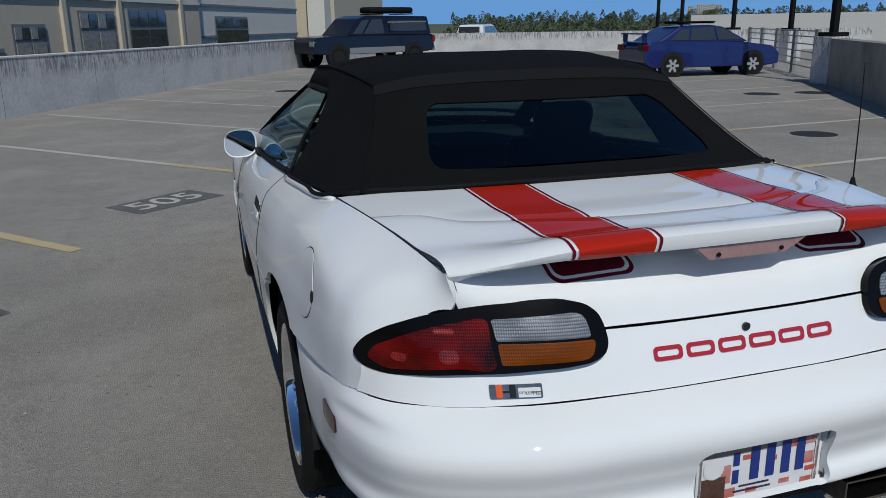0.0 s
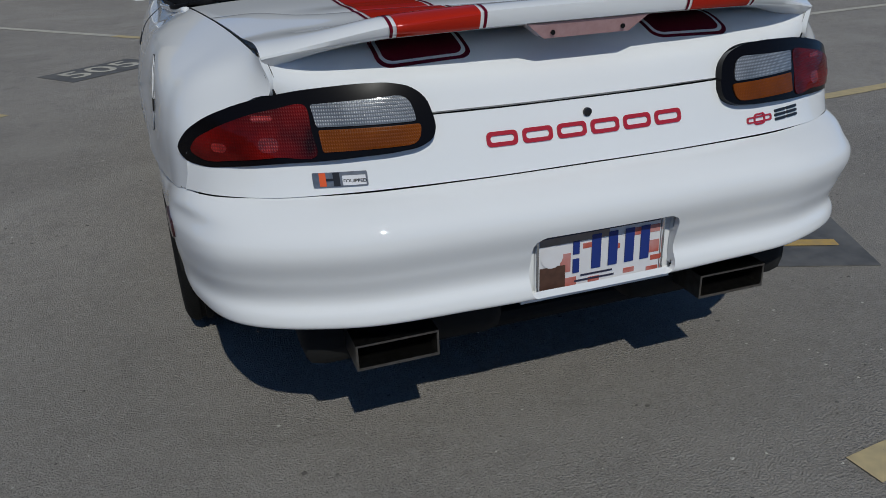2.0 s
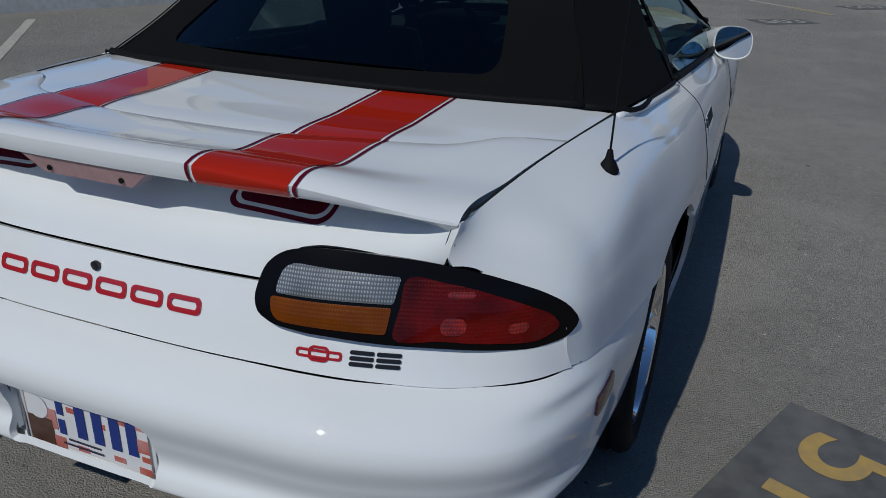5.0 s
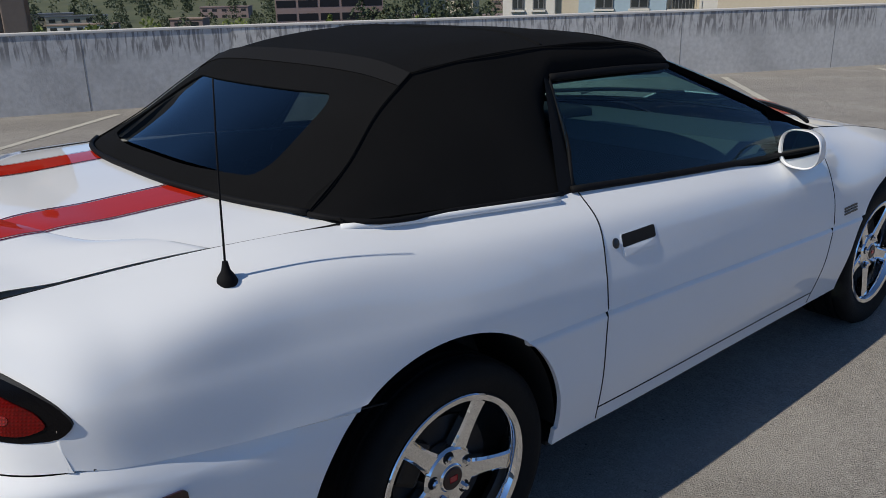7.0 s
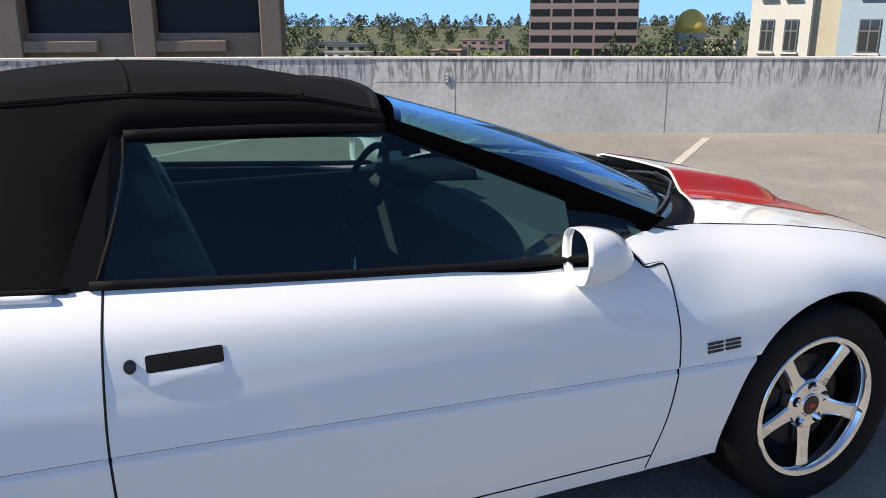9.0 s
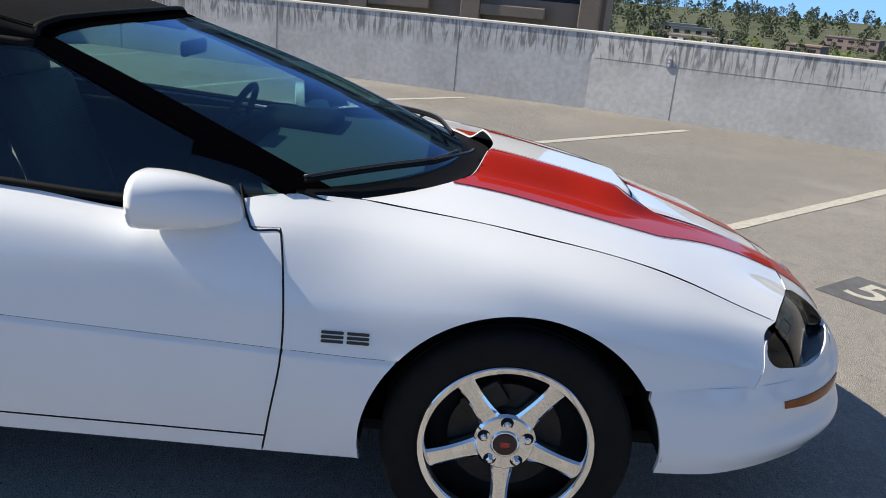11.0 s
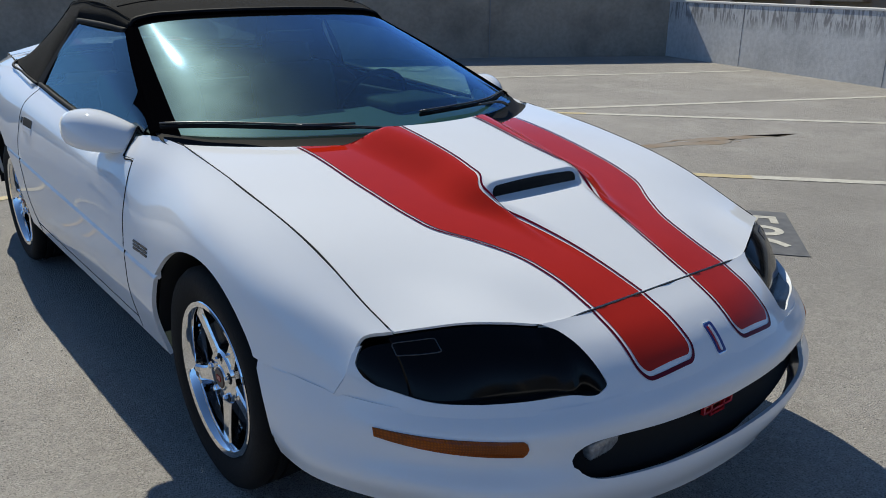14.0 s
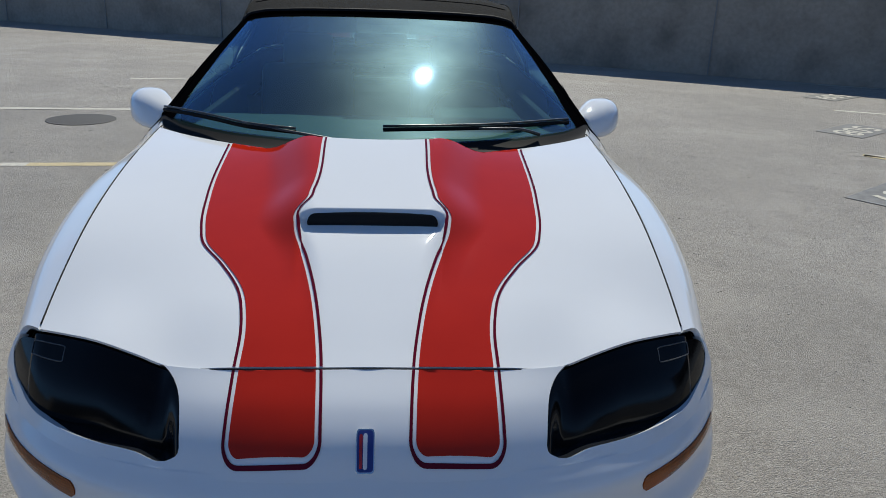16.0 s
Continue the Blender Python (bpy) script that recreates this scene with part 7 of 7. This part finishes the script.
# cream building close behind the parapet
fb = empty("cream_building", "cream and white building with grey windows beyond the parapet", "building",
           m=Matrix.Translation((*(A0 + AN * 6.76), 0)) @ Matrix.Rotation(radians(64.5), 4, "Z"))
part("wall", boxed(15.8, 31.3, 0, 9, -15, 9), CREAM, fb)
part("wall", boxed(31.3, 47.4, .5, 9, -15, 9), WHITE, fb)
part("garage_back", boxed(47.4, 57, 4.0, 4.4, -15, 9), FRAME, fb)
part("pier", boxed(53.5, 55.2, .3, 1.6, -15, 9), WHITE, fb)
part("wall", boxed(57, 75, .5, 9, -15, 9), CREAM, fb)
for s in (20.5, 24.1, 29.3):
    part("pilaster", boxed(s - .14, s + .14, -.12, .05, -15, 9, .02), CREAM, fb)
for z in (2.55, 1.05):
    part("string_course", boxed(31.3, 47.4, .43, .52, z, z + .12), FRAME, fb)
    part("string_course", boxed(15.8, 17.2, -.07, .02, z - .15, z - .03), FRAME, fb)
part("string_course", boxed(17.2, 31.3, -.08, .02, 2.55, 2.68), WHITE, fb)
for s0, s1, z0, z1, y in ((17.7, 19.4, .2, 1.72, 0), (21.3, 23.7, .2, 2.18, 0), (24.7, 27.8, .2, 2.3, 0), (34.1, 38.5, .3, 2.1, .5)):
    o = part("window", boxed(s0, s1, y - .06, y + .03, z0, z1), FRAME, fb, "grey window frame")
    n = 2
    for k in range(n):
        x0, x1 = s0 + .1 + k * (s1 - s0 - .1) / n, s0 + (k + 1) * (s1 - s0 - .1) / n
        part("pane", boxed(x0, x1, y - .09, y - .02, z0 + .1, z0 + (z1 - z0) * .62), CURTAIN if s0 < 24 else WINDARK, o)
        xm = (x0 + x1) / 2
        part("pane", boxed(x0, xm - .04, y - .09, y - .02, z0 + (z1 - z0) * .70, z1 - .1), CURTAIN if s0 < 24 else WINDARK, o)
        part("pane", boxed(xm + .04, x1, y - .09, y - .02, z0 + (z1 - z0) * .70, z1 - .1), WINDARK, o)
    part("window_sill", boxed(s0 - .1, s1 + .1, y - .16, y + .02, z0 - .14, z0), WHITE, o)

# ================================================================ other vehicles
def loft_body(name, profile, half, material, parent, label="", tuck=.06, bevel=.05):
    """A vehicle hull: a side outline (y, z) drawn across the width, its edges rounded."""
    bm = bmesh.new()
    a = [bm.verts.new((-half, y, z)) for y, z in profile]
    b = [bm.verts.new((half, y, z)) for y, z in profile]
    n = len(profile)
    bm.faces.new(a[::-1])
    bm.faces.new(b)
    for i in range(n):
        j = (i + 1) % n
        bm.faces.new((a[i], a[j], b[j], b[i]))
    bmesh.ops.recalc_face_normals(bm, faces=bm.faces)
    zt_ = max(z for _, z in profile)
    zb = min(z for _, z in profile)
    for w in bm.verts:
        t = (w.co.z - zb) / max(.01, zt_ - zb)
        w.co.x *= 1 - tuck * t * t
    bmesh.ops.bevel(bm, geom=list(bm.edges), offset=bevel, segments=2, affect="EDGES", profile=.6, clamp_overlap=True)
    return part(name, bm, material, parent, label)


def road_wheel(parent, x, y, r, w, rim_m, spokes):
    sd = 1 if x > 0 else -1
    o = new("wheel")
    o.parent = parent
    o.location = (x, y, r)
    turned("tyre", [(r * .62, -w), (r * .9, -w), (r, -w * .7), (r, w * .7), (r * .9, w), (r * .62, w)], RUBBER, o, "black tyre", 28)
    turned("rim", [(0, sd * w * .7), (r * .2, sd * w * .85), (r * .55, sd * w * .8), (r * .62, sd * w), (r * .66, sd * w), (r * .66, 0)], GAP, o, "", 28)
    for k in range(spokes):
        p = part("spoke", boxed(sd * w * .8 - .015, sd * w * .8 + .02, .03, r * .64, -.035, .035), rim_m, o)
        p.rotation_euler = (2 * math.pi * k / spokes, 0, 0)
    return o


def vehicle(name, label, m, hull, half, paint, glass_prof, panes, wheels, wheel_r, lamps, rim_m, spokes=6):
    c = empty(name, label, "car", m=m)
    loft_body("body", hull, half, paint, c)
    loft_body("cabin", glass_prof, half * .93, paint, c, tuck=.17, bevel=.06)
    for (y0, z0), (y1, z1), (y2, z2), (y3, z3) in panes:
        for sd in (1, -1):
            t = lambda z: half * .93 * (1 - .17 * ((z - min(q[1] for q in glass_prof)) / (max(q[1] for q in glass_prof) - min(q[1] for q in glass_prof)))**2) + .006
            v = [(sd * t(z0), y0, z0), (sd * t(z1), y1, z1), (sd * t(z2), y2, z2), (sd * t(z3), y3, z3)]
            put("side_window", mesh_of("side_window", v, [(0, 1, 2, 3)] if sd > 0 else [(3, 2, 1, 0)], WINDARK, False), c, "dark side window")
    for y in wheels:
        for sd in (1, -1):
            road_wheel(c, sd * (half - .10), y, wheel_r, .11, rim_m, spokes)
            an = turned("arch_liner", [(0, sd * .10), (wheel_r * 1.18, sd * .10), (wheel_r * 1.18, -sd * .1)], GAP, c, "", 24, Matrix.Translation((sd * (half - .095), y, wheel_r + .02)))
    for nm, x0, x1, y0, y1, z0, z1, mm in lamps:
        part(nm, boxed(x0, x1, y0, y1, z0, z1, .015), mm, c)
    return c


NAVY = mat("dark navy car paint", (0.003, 0.004, 0.011), 0.3, coat=.35, grain=.3, grain_scale=3, dark=(.003, .004, .010))
COBALT = mat("deep blue car paint", (0.009, 0.016, 0.10), 0.25, coat=.5, grain=.3, grain_scale=3, dark=(.008, .012, .08))
SILVER = mat("silver lower body paint", (0.34, 0.33, 0.32), 0.4, 0.6)
PLAINWHITE = mat("plain white car paint", (0.70, 0.70, 0.70), 0.3, coat=1.0)
ALLOY = mat("pale alloy", (0.55, 0.55, 0.55), 0.4, 0.6)

# dark pickup with a canopy and a roof box
d = Vector((-.91, -.42))
pk = vehicle("pickup_truck", "dark blue pickup truck with canopy and roof box", Matrix.Translation((5.7, 28.2, 0)) @ Matrix.Rotation(math.atan2(d.y, d.x) - math.pi / 2, 4, "Z"),
             [(-2.95, .62), (-2.95, 1.15), (1.2, 1.18), (2.75, 1.12), (2.95, .95), (2.95, .55), (2.4, .48), (-2.6, .48)], .98, NAVY,
             [(-2.85, 1.15), (-2.75, 1.86), (.35, 1.90), (.75, 1.78), (1.35, 1.17)],
             [((.72, 1.22), (1.15, 1.22), (.62, 1.72), (.25, 1.74)), ((-.4, 1.22), (.62, 1.22), (.15, 1.74), (-.35, 1.76)), ((-2.6, 1.3), (-.7, 1.3), (-.7, 1.7), (-2.55, 1.7))],
             (1.85, -1.85), .40, [("tail_lamp", .80, .99, -2.97, -2.85, .85, 1.12, TAILGLOW), ("tail_lamp", -.99, -.80, -2.97, -2.85, .85, 1.12, TAILGLOW),
                                  ("rear_bumper", -.9, .9, -3.06, -2.9, .50, .66, SILVER), ("head_lamp", .70, .95, 2.85, 2.97, .8, .98, CLEAR), ("head_lamp", -.95, -.70, 2.85, 2.97, .8, .98, CLEAR)], ALLOY, 5)
for sd in (1, -1):
    part("lower_trim", boxed(sd * .985 - .012, sd * .985 + .012, -1.35, 1.35, .50, .72, .005), SILVER, pk, "silver lower trim")
    part("canopy_trim", boxed(sd * .865 - .01, sd * .865 + .012, -2.6, -.6, 1.62, 1.66), SILVER, pk, "pale canopy trim")
bm = boxed(-.45, .30, -2.3, -.1, 1.98, 2.22, .10)
part("roof_box", bm, BLACK, pk, "black roof box", True)
for y in (-2.0, -.5):
    tube("roof_bar", [(-.75, y, 1.95), (.75, y, 1.95)], .02, BLACK, pk)
# blue saloon
bs = vehicle("blue_saloon", "deep blue saloon car with rear spoiler and roof bars", Matrix.Translation((13.1, 16.6, 0)) @ Matrix.Rotation(radians(-90 - 4), 4, "Z"),
             [(-2.1, .45), (-2.12, .80), (-1.95, .96), (-1.3, .98), (.9, .93), (1.9, .80), (2.12, .60), (2.1, .30), (1.7, .25), (-1.9, .25)], .84, COBALT,
             [(-1.75, .94), (-1.0, 1.36), (-.05, 1.40), (.35, 1.34), (1.15, .92)],
             [((-1.35, .99), (-.78, .99), (-.72, 1.30), (-.98, 1.28)), ((-.72, .99), (.08, .99), (.02, 1.33), (-.66, 1.32)), ((.14, .99), (.92, .98), (.36, 1.29), (.08, 1.33))],
             (1.27, -1.25), .31, [("tail_lamp", .45, .83, -2.14, -2.0, .72, .88, TAILRED), ("tail_lamp", -.83, -.45, -2.14, -2.0, .72, .88, TAILRED),
                                  ("rear_spoiler", -.68, .68, -2.12, -1.92, 1.16, 1.20, COBALT), ("spoiler_foot", .55, .62, -2.08, -1.95, .95, 1.17, COBALT), ("spoiler_foot", -.62, -.55, -2.08, -1.95, .95, 1.17, COBALT)], ALLOY, 6)
for y in (-.75, .05):
    tube("roof_bar", [(-.66, y, 1.45), (.66, y, 1.45)], .02, BLACK, bs)
part("roof_fairing", boxed(-.5, .5, -1.0, .2, 1.47, 1.50, .01), BLACK, bs, "black roof carrier")
# white hatchback far behind the pickup
vehicle("white_hatchback", "white hatchback car far off on the deck", Matrix.Translation((15.6, 41.6, 0)) @ Matrix.Rotation(radians(-38), 4, "Z"),
        [(-2.1, .45), (-2.12, .95), (.9, .98), (1.95, .85), (2.1, .6), (2.05, .35), (-1.9, .3)], .88, PLAINWHITE,
        [(-2.0, .95), (-1.6, 1.48), (.1, 1.52), (.5, 1.45), (1.2, .95)],
        [((-1.5, 1.0), (-.6, 1.0), (-.6, 1.4), (-1.4, 1.38)), ((-.5, 1.0), (.9, 1.0), (.4, 1.38), (-.5, 1.42))],
        (1.3, -1.3), .34, [("tail_lamp", .6, .87, -2.14, -1.98, .9, 1.05, TAILRED), ("tail_lamp", -.87, -.6, -2.14, -1.98, .9, 1.05, TAILRED), ("rear_glass", -.6, .6, -2.03, -1.85, 1.1, 1.38, WINDARK)], ALLOY, 5)

# lamp posts and railing by the ramp
for (x, y), h in (((13.6, 12.0), 9), ((20.5, 21.5), 9), ((22.5, 27.5), 9), ((24.5, 34.5), 9), ((26.2, 39.5), 9)):
    lp = empty("lamp_post", "dark steel lamp post on a concrete plinth", "lamp post", "lamp posts", m=Matrix.Translation((x, y, 0)))
    part("plinth", boxed(-.3, .3, -.3, .3, 0, 1.1, .02), WALLC, lp, "concrete plinth")
    part("base_plate", boxed(-.24, .24, -.24, .24, 1.1, 1.2, .02), BLACK, lp)
    part("post", boxed(-.075, .075, -.075, .075, 1.2, h, .01), BLACK, lp, "square dark post")
    part("lantern", boxed(-.2, .2, -.2, .9, h, h + .18, .03), BLACK, lp, "dark lantern")
rl = empty("railing", "grey steel cable railing beside the ramp", "railing", kind="structure")
R0, R1 = Vector((14.6, 13.6)), Vector((19.5, 22.5))
for k in range(5):
    p = R0.lerp(R1, k / 4)
    bar("rail_post", p - Vector((.05, 0)), p + Vector((.05, 0)), 0, 1.25, .1, SILVER, rl)
for z in (.25, .45, .65, .85, 1.05, 1.2):
    tube("rail_wire", [(*R0, z), (*R1, z)], .018, SILVER, rl)
